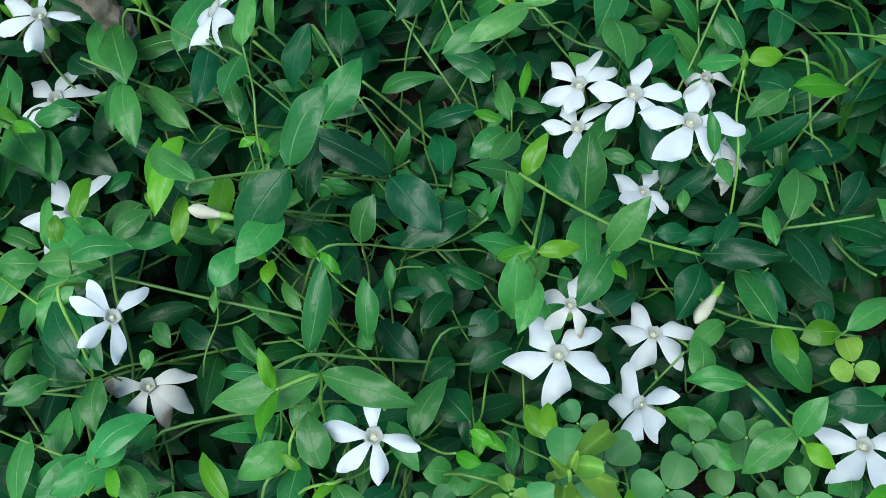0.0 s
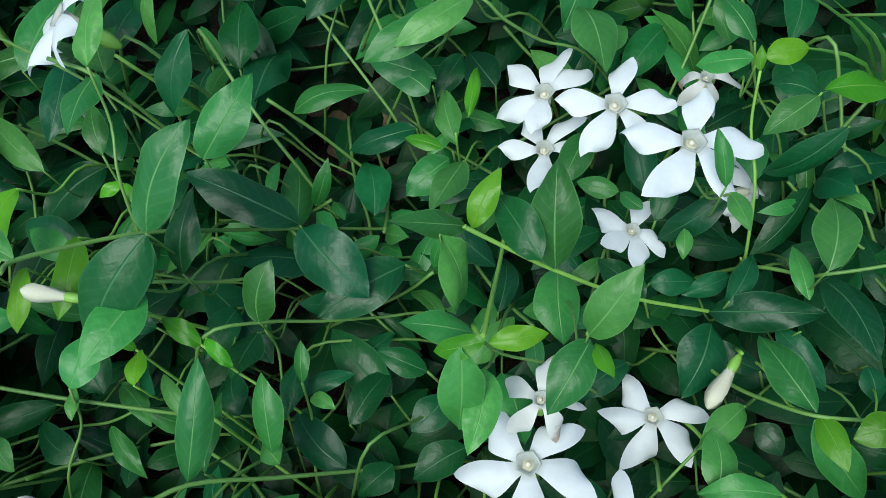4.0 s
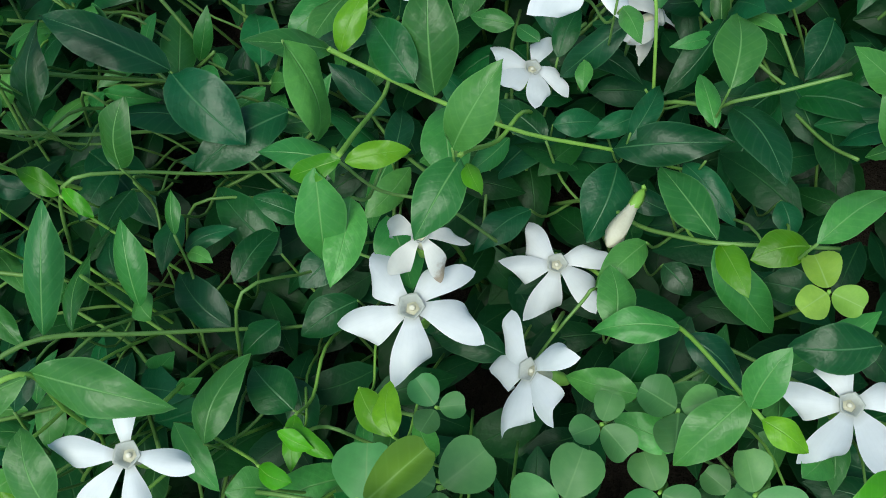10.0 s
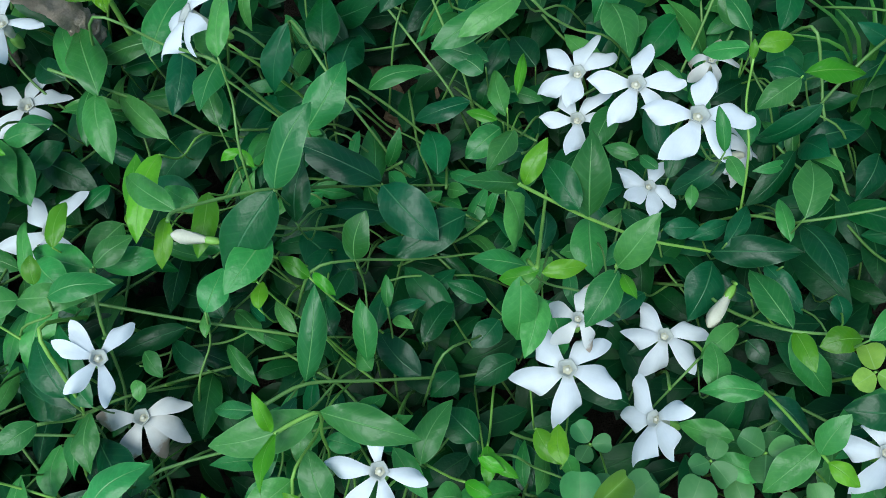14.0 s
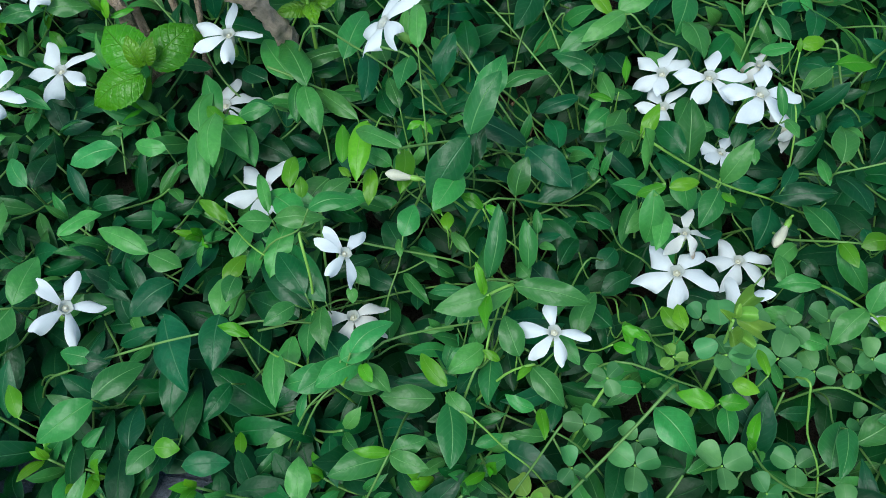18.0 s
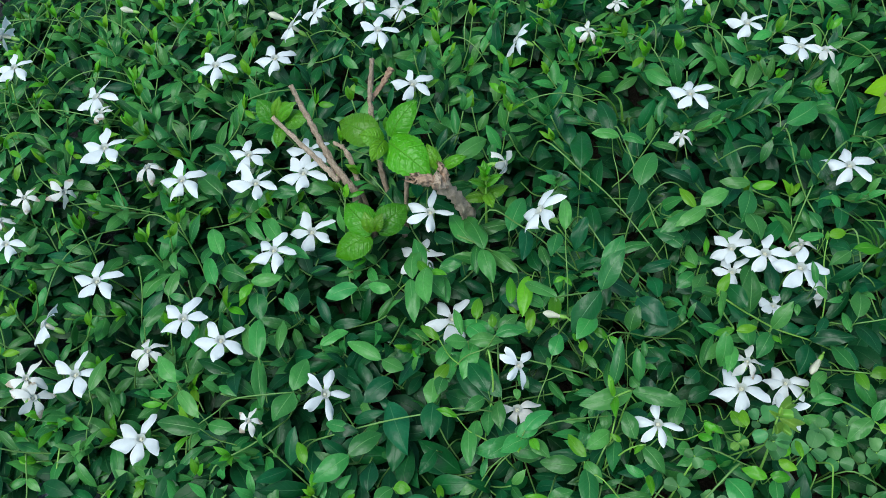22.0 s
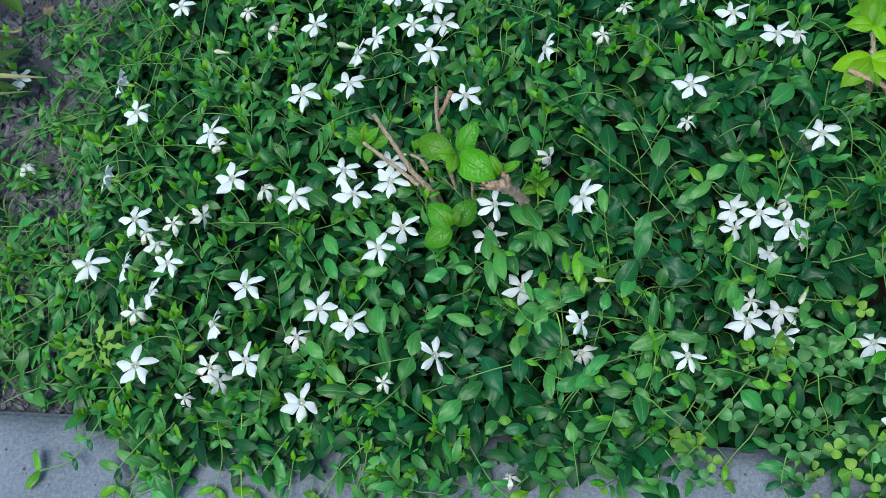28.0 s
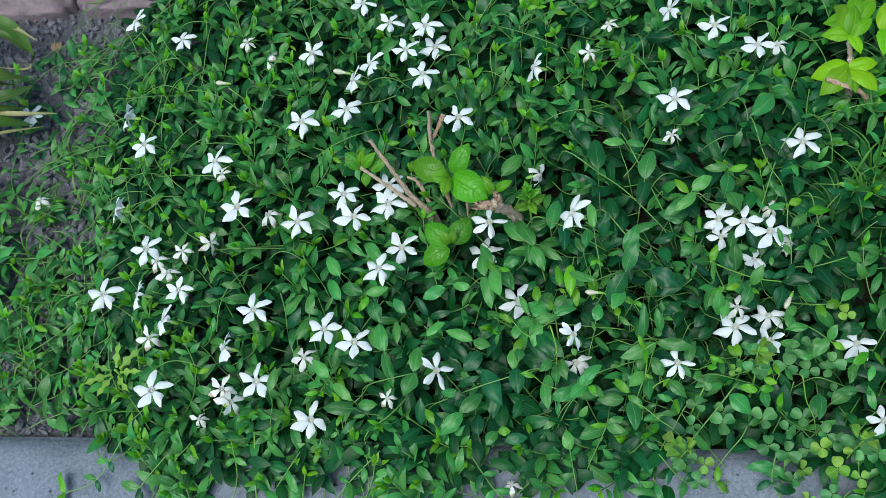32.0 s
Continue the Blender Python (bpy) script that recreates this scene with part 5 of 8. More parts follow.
s = shoot((-0.0809, 0.0633, 0.0230), (-0.0818, 0.0599, 0.0430), tone="mid", r=0.0004)
leaf(s, (-0.0811, 0.0605, 0.0430), (-0.0992, 0.0835, 0.0440), 0.32, "mid")
leaf(s, (-0.0824, 0.0594, 0.0430), (-0.0715, 0.0336, 0.0440), 0.30, "mid")
s = shoot((-0.0721, 0.0690, 0.0230), (-0.0723, 0.0670, 0.0430), tone="mid", r=0.0004)
leaf(s, (-0.0723, 0.0670, 0.0430), (-0.0748, 0.0863, 0.0440), 0.40, "mid")
s = shoot((-0.0564, 0.0455, 0.0230), (-0.0570, 0.0431, 0.0430), tone="mid", r=0.0004)
leaf(s, (-0.0571, 0.0435, 0.0430), (-0.0538, 0.0649, 0.0440), 0.46, "mid")
leaf(s, (-0.0569, 0.0427, 0.0430), (-0.0625, 0.0238, 0.0440), 0.60, "mid")
s = shoot((-0.0495, 0.0758, 0.0230), (-0.0488, 0.0734, 0.0430), tone="mid", r=0.0004)
leaf(s, (-0.0488, 0.0734, 0.0430), (-0.0355, 0.0848, 0.0440), 0.40, "mid")
s = shoot((-0.0110, 0.0719, 0.0230), (-0.0119, 0.0692, 0.0430), tone="mid", r=0.0004)
leaf(s, (-0.0123, 0.0692, 0.0430), (-0.0340, 0.0774, 0.0440), 0.37, "mid")
leaf(s, (-0.0115, 0.0693, 0.0430), (0.0020, 0.0639, 0.0440), 0.68, "mid")
s = shoot((-0.0994, 0.0206, 0.0230), (-0.0984, 0.0175, 0.0430), tone="mid", r=0.0004)
leaf(s, (-0.0984, 0.0175, 0.0430), (-0.0831, 0.0164, 0.0440), 0.57, "mid")
s = shoot((-0.0202, 0.0285, 0.0230), (-0.0212, 0.0257, 0.0430), tone="mid", r=0.0004)
leaf(s, (-0.0212, 0.0257, 0.0430), (-0.0342, 0.0279, 0.0440), 0.50, "mid")
s = shoot((-0.0166, 0.0147, 0.0230), (-0.0173, 0.0113, 0.0430), tone="mid", r=0.0004)
leaf(s, (-0.0174, 0.0117, 0.0430), (-0.0031, 0.0265, 0.0440), 0.52, "mid")
leaf(s, (-0.0172, 0.0109, 0.0430), (-0.0333, -0.0052, 0.0440), 0.46, "mid")
s = shoot((0.0044, 0.0403, 0.0060), (0.0043, 0.0363, 0.0260), tone="old", r=0.0004)
leaf(s, (0.0043, 0.0363, 0.0260), (0.0027, 0.0132, 0.0270), 0.45, "old")
s = shoot((-0.0066, 0.0010, 0.0060), (-0.0067, -0.0010, 0.0260), tone="old", r=0.0004)
leaf(s, (-0.0067, -0.0010, 0.0260), (-0.0086, 0.0168, 0.0270), 0.53, "old")
s = shoot((-0.0367, 0.0028, 0.0300), (-0.0373, 0.0007, 0.0500), tone="new", r=0.0004)
leaf(s, (-0.0373, 0.0007, 0.0500), (-0.0443, 0.0118, 0.0510), 0.48, "new")
s = shoot((-0.0059, 0.0692, 0.0060), (-0.0067, 0.0655, 0.0260), tone="old", r=0.0004)
leaf(s, (-0.0067, 0.0655, 0.0260), (-0.0217, 0.0514, 0.0270), 0.57, "old")
s = shoot((0.0198, 0.0651, 0.0253), (0.0205, 0.0627, 0.0453), tone="new", r=0.0004)
leaf(s, (0.0190, 0.0619, 0.0430), (0.0210, 0.0451, 0.0440), 0.53, "mid")
leaf(s, (0.0220, 0.0562, 0.0500), (0.0269, 0.0685, 0.0510), 0.50, "new")
leaf(s, (0.0205, 0.0702, 0.0430), (0.0244, 0.0849, 0.0440), 0.51, "mid")
s = shoot((0.0585, 0.0580, 0.0230), (0.0578, 0.0558, 0.0430), tone="mid", r=0.0004)
leaf(s, (0.0578, 0.0558, 0.0430), (0.0381, 0.0780, 0.0440), 0.38, "old")
s = shoot((0.0429, 0.0396, 0.0230), (0.0431, 0.0356, 0.0430), tone="mid", r=0.0004)
leaf(s, (0.0431, 0.0356, 0.0430), (0.0469, 0.0149, 0.0440), 0.41, "mid")
s = shoot((0.0727, 0.0387, 0.0230), (0.0731, 0.0366, 0.0430), tone="mid", r=0.0004)
leaf(s, (0.0731, 0.0340, 0.0400), (0.0750, 0.0450, 0.0380), 0.67, "mid")
s = shoot((0.0101, 0.0001, 0.0265), (0.0102, -0.0038, 0.0465), tone="new", r=0.0004)
leaf(s, (0.0112, -0.0048, 0.0500), (0.0200, -0.0041, 0.0510), 0.72, "new")
leaf(s, (0.0092, -0.0029, 0.0430), (0.0015, -0.0129, 0.0440), 0.65, "mid")
s = shoot((0.0128, -0.0020, 0.0060), (0.0138, -0.0048, 0.0260), tone="old", r=0.0004)
leaf(s, (0.0138, -0.0048, 0.0260), (0.0303, -0.0016, 0.0270), 0.51, "old")
s = shoot((0.1757, 0.0311, 0.0230), (0.1764, 0.0274, 0.0430), tone="mid", r=0.0004)
leaf(s, (0.1764, 0.0274, 0.0430), (0.1901, 0.0123, 0.0440), 0.57, "mid")
s = shoot((0.1971, 0.0332, 0.0277), (0.1971, 0.0292, 0.0477), tone="new", r=0.0004)
leaf(s, (0.1948, 0.0279, 0.0500), (0.1826, 0.0298, 0.0510), 0.50, "new")
leaf(s, (0.1962, 0.0295, 0.0500), (0.2061, 0.0281, 0.0510), 0.54, "new")
leaf(s, (0.2002, 0.0301, 0.0430), (0.2022, 0.0181, 0.0440), 0.62, "mid")
s = shoot((0.2331, 0.0140, 0.0230), (0.2334, 0.0120, 0.0430), tone="mid", r=0.0004)
leaf(s, (0.2334, 0.0120, 0.0430), (0.2374, 0.0289, 0.0440), 0.55, "mid")
s = shoot((0.0834, 0.1445, 0.0580), (0.0822, 0.1504, 0.0720), tone="mid", r=0.0005)
leaf(s, (0.0822, 0.1504, 0.0720), (0.0778, 0.1725, 0.0760), 0.33, "mid")
s = shoot((0.0997, 0.1737, 0.0160), (0.0988, 0.1796, 0.0300), tone="old", r=0.0005)
leaf(s, (0.0988, 0.1796, 0.0300), (0.0954, 0.2015, 0.0340), 0.45, "old")
s = shoot((0.1663, 0.1934, 0.0410), (0.1620, 0.1893, 0.0550), tone="mid", r=0.0005)
leaf(s, (0.1620, 0.1893, 0.0550), (0.1458, 0.1740, 0.0590), 0.38, "mid")
s = shoot((0.1656, 0.1575, 0.0260), (0.1636, 0.1518, 0.0400), tone="mid", r=0.0005)
leaf(s, (0.1636, 0.1518, 0.0400), (0.1582, 0.1365, 0.0440), 0.42, "mid")
s = shoot((0.0760, 0.1397, 0.0260), (0.0735, 0.1452, 0.0400), tone="mid", r=0.0005)
leaf(s, (0.0735, 0.1452, 0.0400), (0.0675, 0.1585, 0.0440), 0.38, "mid")
s = shoot((0.1869, 0.2015, 0.0310), (0.1889, 0.1959, 0.0450), tone="mid", r=0.0005)
leaf(s, (0.1889, 0.1959, 0.0450), (0.1955, 0.1770, 0.0490), 0.50, "mid")
s = shoot((0.2143, 0.2074, 0.0160), (0.2112, 0.2023, 0.0300), tone="old", r=0.0005)
leaf(s, (0.2112, 0.2023, 0.0300), (0.2005, 0.1848, 0.0340), 0.42, "old")
s = shoot((0.2290, 0.1611, 0.0500), (0.2276, 0.1670, 0.0640), tone="new", r=0.0005)
leaf(s, (0.2276, 0.1670, 0.0640), (0.2268, 0.1707, 0.0680), 0.40, "new")
s = shoot((0.2528, 0.1718, 0.0310), (0.2469, 0.1731, 0.0450), tone="old", r=0.0005)
leaf(s, (0.2469, 0.1731, 0.0450), (0.2350, 0.1757, 0.0490), 0.60, "old")
s = shoot((0.2213, 0.1469, 0.0410), (0.2234, 0.1412, 0.0550), tone="mid", r=0.0005)
leaf(s, (0.2234, 0.1412, 0.0550), (0.2268, 0.1318, 0.0590), 0.40, "mid")
s = shoot((0.1956, 0.1742, 0.0140), (0.1933, 0.1686, 0.0280), tone="mid", r=0.0005)
leaf(s, (0.1933, 0.1686, 0.0280), (0.1873, 0.1540, 0.0320), 0.48, "mid")
s = shoot((0.2442, 0.2167, 0.0260), (0.2434, 0.2108, 0.0400), tone="old", r=0.0005)
leaf(s, (0.2434, 0.2108, 0.0400), (0.2411, 0.1938, 0.0440), 0.50, "old")
s = shoot((0.2351, 0.1840, 0.0310), (0.2313, 0.1886, 0.0450), tone="mid", r=0.0005)
leaf(s, (0.2313, 0.1886, 0.0450), (0.2223, 0.1993, 0.0490), 0.45, "mid")
s = shoot((0.0963, 0.1230, 0.0410), (0.0982, 0.1173, 0.0550), tone="mid", r=0.0005)
leaf(s, (0.0982, 0.1173, 0.0550), (0.1014, 0.1074, 0.0590), 0.42, "mid")
s = shoot((0.1564, 0.1312, 0.0160), (0.1517, 0.1275, 0.0300), tone="old", r=0.0005)
leaf(s, (0.1517, 0.1275, 0.0300), (0.1327, 0.1125, 0.0340), 0.45, "old")
s = shoot((0.1119, 0.1206, 0.0080), (0.1100, 0.1148, 0.0220), tone="old", r=0.0005)
leaf(s, (0.1100, 0.1148, 0.0220), (0.1056, 0.1012, 0.0260), 0.50, "old")
s = shoot((0.1172, 0.0961, 0.0310), (0.1116, 0.0983, 0.0450), tone="new", r=0.0005)
leaf(s, (0.1116, 0.0983, 0.0450), (0.1026, 0.1019, 0.0490), 0.45, "new")
s = shoot((0.1196, 0.1129, 0.0140), (0.1184, 0.1071, 0.0280), tone="old", r=0.0005)
leaf(s, (0.1184, 0.1071, 0.0280), (0.1158, 0.0946, 0.0320), 0.55, "old")
s = shoot((0.1013, 0.0938, 0.0280), (0.0959, 0.0964, 0.0420), tone="new", r=0.0005)
leaf(s, (0.0959, 0.0964, 0.0420), (0.0918, 0.0985, 0.0460), 0.45, "new")
s = shoot((0.1307, 0.1076, 0.0140), (0.1306, 0.1016, 0.0280), tone="old", r=0.0005)
leaf(s, (0.1306, 0.1016, 0.0280), (0.1304, 0.0884, 0.0320), 0.42, "old")
s = shoot((0.1339, 0.0888, 0.0210), (0.1331, 0.0947, 0.0350), tone="mid", r=0.0005)
leaf(s, (0.1331, 0.0947, 0.0350), (0.1319, 0.1035, 0.0390), 0.42, "mid")
leaf(s, (0.1315, 0.0949, 0.0240), (0.1423, 0.0995, 0.0280), 0.40, "old")
leaf(s, (0.1341, 0.0931, 0.0280), (0.1399, 0.0905, 0.0320), 0.50, "mid")
s = shoot((0.1778, 0.1030, 0.0460), (0.1719, 0.1027, 0.0600), tone="mid", r=0.0005)
leaf(s, (0.1719, 0.1027, 0.0600), (0.1576, 0.1019, 0.0640), 0.42, "mid")
s = shoot((0.1758, 0.1015, 0.0460), (0.1752, 0.0955, 0.0600), tone="mid", r=0.0005)
leaf(s, (0.1752, 0.0955, 0.0600), (0.1738, 0.0792, 0.0640), 0.45, "mid")
s = shoot((0.1669, 0.0991, 0.0210), (0.1611, 0.1003, 0.0350), tone="old", r=0.0005)
leaf(s, (0.1611, 0.1003, 0.0350), (0.1498, 0.1026, 0.0390), 0.50, "old")
s = shoot((0.2366, 0.1403, 0.0160), (0.2314, 0.1373, 0.0300), tone="mid", r=0.0005)
leaf(s, (0.2314, 0.1373, 0.0180), (0.2203, 0.1309, 0.0200), 0.40, "old")
s = shoot((0.2149, 0.1237, 0.0080), (0.2102, 0.1275, 0.0220), tone="old", r=0.0005)
leaf(s, (0.2102, 0.1275, 0.0220), (0.1991, 0.1362, 0.0260), 0.50, "old")
s = shoot((0.2364, 0.1056, 0.0160), (0.2322, 0.1013, 0.0300), tone="mid", r=0.0005)
leaf(s, (0.2322, 0.1013, 0.0300), (0.2223, 0.0911, 0.0340), 0.42, "mid")
s = shoot((0.2429, 0.1040, 0.0260), (0.2451, 0.0984, 0.0400), tone="new", r=0.0005)
leaf(s, (0.2451, 0.0984, 0.0400), (0.2495, 0.0871, 0.0440), 0.45, "new")
s = shoot((0.2100, 0.1419, 0.0110), (0.2118, 0.1476, 0.0250), tone="old", r=0.0005)
leaf(s, (0.2118, 0.1476, 0.0250), (0.2156, 0.1593, 0.0290), 0.45, "old")
s = shoot((0.1556, 0.0948, 0.0010), (0.1508, 0.0985, 0.0150), tone="old", r=0.0005)
leaf(s, (0.1508, 0.0985, 0.0150), (0.1332, 0.1122, 0.0190), 0.45, "old")
s = shoot((0.0929, 0.1265, -0.0020), (0.0976, 0.1227, 0.0120), tone="old", r=0.0005)
leaf(s, (0.0976, 0.1227, 0.0120), (0.1199, 0.1049, 0.0160), 0.45, "old")
s = shoot((0.2449, 0.1122, 0.0010), (0.2394, 0.1145, 0.0150), tone="old", r=0.0005)
leaf(s, (0.2394, 0.1145, 0.0150), (0.2260, 0.1203, 0.0190), 0.40, "old")
s = shoot((0.1353, 0.0984, 0.0010), (0.1394, 0.1028, 0.0150), tone="old", r=0.0005)
leaf(s, (0.1394, 0.1028, 0.0150), (0.1493, 0.1136, 0.0190), 0.45, "old")
s = shoot((0.2118, 0.1172, 0.0010), (0.2075, 0.1130, 0.0150), tone="old", r=0.0005)
leaf(s, (0.2075, 0.1130, 0.0150), (0.1962, 0.1019, 0.0190), 0.45, "old")
s = shoot((0.0957, 0.1076, 0.0060), (0.0898, 0.1081, 0.0200), tone="old", r=0.0005)
leaf(s, (0.0898, 0.1081, 0.0200), (0.0801, 0.1089, 0.0240), 0.50, "old")
s = shoot((0.1371, 0.0394, 0.0410), (0.1337, 0.0345, 0.0550), tone="new", r=0.0005)
leaf(s, (0.1337, 0.0345, 0.0550), (0.1288, 0.0272, 0.0590), 0.30, "new")
s = shoot((0.1659, 0.0641, 0.0280), (0.1662, 0.0581, 0.0420), tone="new", r=0.0005)
leaf(s, (0.1662, 0.0581, 0.0420), (0.1667, 0.0483, 0.0460), 0.42, "new")
s = shoot((0.1665, 0.0458, 0.0160), (0.1606, 0.0449, 0.0300), tone="mid", r=0.0005)
leaf(s, (0.1606, 0.0449, 0.0300), (0.1526, 0.0437, 0.0340), 0.90, "mid")
s = shoot((0.2464, 0.0594, 0.0160), (0.2406, 0.0608, 0.0300), tone="mid", r=0.0005)
leaf(s, (0.2406, 0.0608, 0.0300), (0.2268, 0.0643, 0.0340), 0.50, "mid")
s = shoot((0.2703, 0.0656, 0.0160), (0.2665, 0.0610, 0.0300), tone="mid", r=0.0005)
leaf(s, (0.2665, 0.0610, 0.0300), (0.2618, 0.0553, 0.0340), 0.80, "mid")
s = shoot((0.1086, 0.0488, 0.0260), (0.1103, 0.0546, 0.0400), tone="old", r=0.0005)
leaf(s, (0.1103, 0.0546, 0.0400), (0.1131, 0.0645, 0.0440), 0.50, "old")
s = shoot((0.1191, 0.0453, 0.0160), (0.1158, 0.0403, 0.0300), tone="old", r=0.0005)
leaf(s, (0.1158, 0.0403, 0.0300), (0.1083, 0.0288, 0.0340), 0.45, "old")
s = shoot((0.1450, 0.0369, 0.0160), (0.1443, 0.0309, 0.0300), tone="old", r=0.0005)
leaf(s, (0.1443, 0.0309, 0.0300), (0.1430, 0.0196, 0.0340), 0.45, "old")
s = shoot((0.2424, 0.0219, 0.0160), (0.2474, 0.0253, 0.0300), tone="mid", r=0.0005)
leaf(s, (0.2474, 0.0253, 0.0300), (0.2645, 0.0371, 0.0340), 0.45, "mid")
s = shoot((0.1193, 0.0622, 0.0460), (0.1168, 0.0568, 0.0600), tone="mid", r=0.0005)
leaf(s, (0.1168, 0.0568, 0.0600), (0.1134, 0.0492, 0.0640), 0.40, "mid")
s = shoot((0.1087, 0.0136, 0.0110), (0.1106, 0.0193, 0.0250), tone="old", r=0.0005)
leaf(s, (0.1106, 0.0193, 0.0250), (0.1140, 0.0297, 0.0290), 0.45, "old")
s = shoot((0.1195, 0.0477, 0.0260), (0.1197, 0.0417, 0.0400), tone="mid", r=0.0005)
leaf(s, (0.1197, 0.0417, 0.0400), (0.1202, 0.0228, 0.0440), 0.40, "mid")
s = shoot((0.1413, 0.0203, 0.0310), (0.1356, 0.0220, 0.0450), tone="mid", r=0.0005)
leaf(s, (0.1356, 0.0220, 0.0450), (0.1260, 0.0248, 0.0490), 0.45, "mid")
leaf(s, (0.1375, 0.0222, 0.0450), (0.1406, 0.0126, 0.0490), 0.42, "new")
s = shoot((0.0939, 0.0047, 0.0260), (0.0885, 0.0022, 0.0400), tone="mid", r=0.0005)
leaf(s, (0.0885, 0.0022, 0.0400), (0.0688, -0.0068, 0.0440), 0.45, "mid")
leaf(s, (0.0888, 0.0029, 0.0450), (0.0772, 0.0007, 0.0490), 0.32, "new")
leaf(s, (0.0888, 0.0029, 0.0450), (0.1009, 0.0068, 0.0490), 0.48, "mid")
leaf(s, (0.0889, 0.0019, 0.0450), (0.1011, -0.0034, 0.0490), 0.48, "mid")
s = shoot((0.0638, -0.0234, 0.0360), (0.0627, -0.0175, 0.0500), tone="mid", r=0.0005)
leaf(s, (0.0627, -0.0175, 0.0500), (0.0600, -0.0038, 0.0540), 0.55, "mid")
s = shoot((0.0696, 0.0249, 0.0510), (0.0739, 0.0291, 0.0650), tone="mid", r=0.0005)
leaf(s, (0.0739, 0.0291, 0.0650), (0.0858, 0.0406, 0.0690), 0.52, "mid")
leaf(s, (0.0764, 0.0300, 0.0550), (0.0626, 0.0189, 0.0590), 0.50, "mid")
leaf(s, (0.0765, 0.0290, 0.0550), (0.0868, 0.0197, 0.0590), 0.45, "mid")
leaf(s, (0.0773, 0.0273, 0.0600), (0.0810, 0.0204, 0.0640), 0.50, "new")
s = shoot((0.1560, 0.0503, 0.0310), (0.1616, 0.0480, 0.0450), tone="new", r=0.0005)
leaf(s, (0.1616, 0.0480, 0.0450), (0.1688, 0.0451, 0.0490), 0.50, "new")
s = shoot((0.0542, 0.0526, 0.0310), (0.0504, 0.0573, 0.0450), tone="old", r=0.0005)
leaf(s, (0.0504, 0.0573, 0.0450), (0.0378, 0.0726, 0.0490), 0.48, "old")
s = shoot((0.0461, 0.0772, 0.0560), (0.0519, 0.0787, 0.0700), tone="mid", r=0.0005)
leaf(s, (0.0519, 0.0787, 0.0700), (0.0683, 0.0828, 0.0740), 0.45, "mid")
leaf(s, (0.0505, 0.0802, 0.0750), (0.0491, 0.0863, 0.0790), 0.60, "new")
s = shoot((0.0002, 0.1271, 0.0360), (0.0061, 0.1259, 0.0500), tone="new", r=0.0005)
leaf(s, (0.0061, 0.1259, 0.0500), (0.0155, 0.1239, 0.0540), 0.42, "new")
s = shoot((0.0763, 0.0399, 0.0310), (0.0725, 0.0353, 0.0450), tone="mid", r=0.0005)
leaf(s, (0.0725, 0.0353, 0.0450), (0.0608, 0.0215, 0.0490), 0.45, "mid")
s = shoot((0.0789, 0.1248, 0.0360), (0.0793, 0.1188, 0.0500), tone="new", r=0.0005)
leaf(s, (0.0793, 0.1188, 0.0500), (0.0804, 0.1000, 0.0540), 0.40, "new")
s = shoot((0.0647, 0.1333, 0.0410), (0.0642, 0.1273, 0.0550), tone="new", r=0.0005)
leaf(s, (0.0642, 0.1273, 0.0550), (0.0620, 0.1015, 0.0590), 0.32, "new")
s = shoot((0.2381, 0.0296, 0.0360), (0.2373, 0.0237, 0.0500), tone="mid", r=0.0005)
leaf(s, (0.2373, 0.0237, 0.0500), (0.2353, 0.0078, 0.0540), 0.50, "mid")
s = shoot((-0.0082, 0.0546, 0.0160), (-0.0052, 0.0494, 0.0300), tone="old", r=0.0005)
leaf(s, (-0.0052, 0.0494, 0.0300), (0.0116, 0.0207, 0.0340), 0.42, "old")
s = shoot((0.0097, 0.0087, 0.0160), (0.0086, 0.0029, 0.0300), tone="old", r=0.0005)
leaf(s, (0.0086, 0.0029, 0.0300), (0.0056, -0.0123, 0.0340), 0.42, "old")
s = shoot((0.0286, 0.0311, 0.0160), (0.0262, 0.0256, 0.0300), tone="old", r=0.0005)
leaf(s, (0.0262, 0.0256, 0.0300), (0.0201, 0.0111, 0.0340), 0.42, "old")
s = shoot((-0.0375, 0.0251, 0.0260), (-0.0315, 0.0252, 0.0400), tone="old", r=0.0005)
leaf(s, (-0.0315, 0.0252, 0.0400), (-0.0153, 0.0252, 0.0440), 0.45, "old")
shoot((0.1100, 0.1646, 0.0300), (0.1205, 0.1627, 0.0150), tone="mid", r=0.00048, bare=True)
shoot((0.1371, 0.2004, 0.0400), (0.1386, 0.2006, 0.0300), tone="mid", r=0.00056, bare=True)
shoot((0.0557, 0.1796, 0.0300), (0.0689, 0.1812, 0.0220), tone="mid", r=0.00048, bare=True)
shoot((0.1620, 0.1885, 0.0550), (0.1704, 0.1864, 0.0500), (0.1794, 0.1884, 0.0400), tone="mid", r=0.00056, bare=True)
shoot((0.0819, 0.1176, 0.0300), (0.0917, 0.1194, 0.0280), (0.0980, 0.1213, 0.0200), tone="mid", r=0.00048, bare=True)
shoot((0.0912, 0.1098, 0.0450), (0.1087, 0.1168, 0.0350), (0.1197, 0.1263, 0.0200), tone="mid", r=0.00064, bare=True)
shoot((0.1175, 0.0829, 0.0400), (0.1209, 0.0811, 0.0250), tone="new", r=0.00056, bare=True)
shoot((0.1118, 0.1001, 0.0450), (0.1223, 0.1063, 0.0400), (0.1333, 0.1111, 0.0300), (0.1463, 0.1169, 0.0200), tone="mid", r=0.00056, bare=True)
shoot((0.1230, 0.1061, 0.0380), (0.1234, 0.1041, 0.0250), tone="mid", r=0.00048, bare=True)
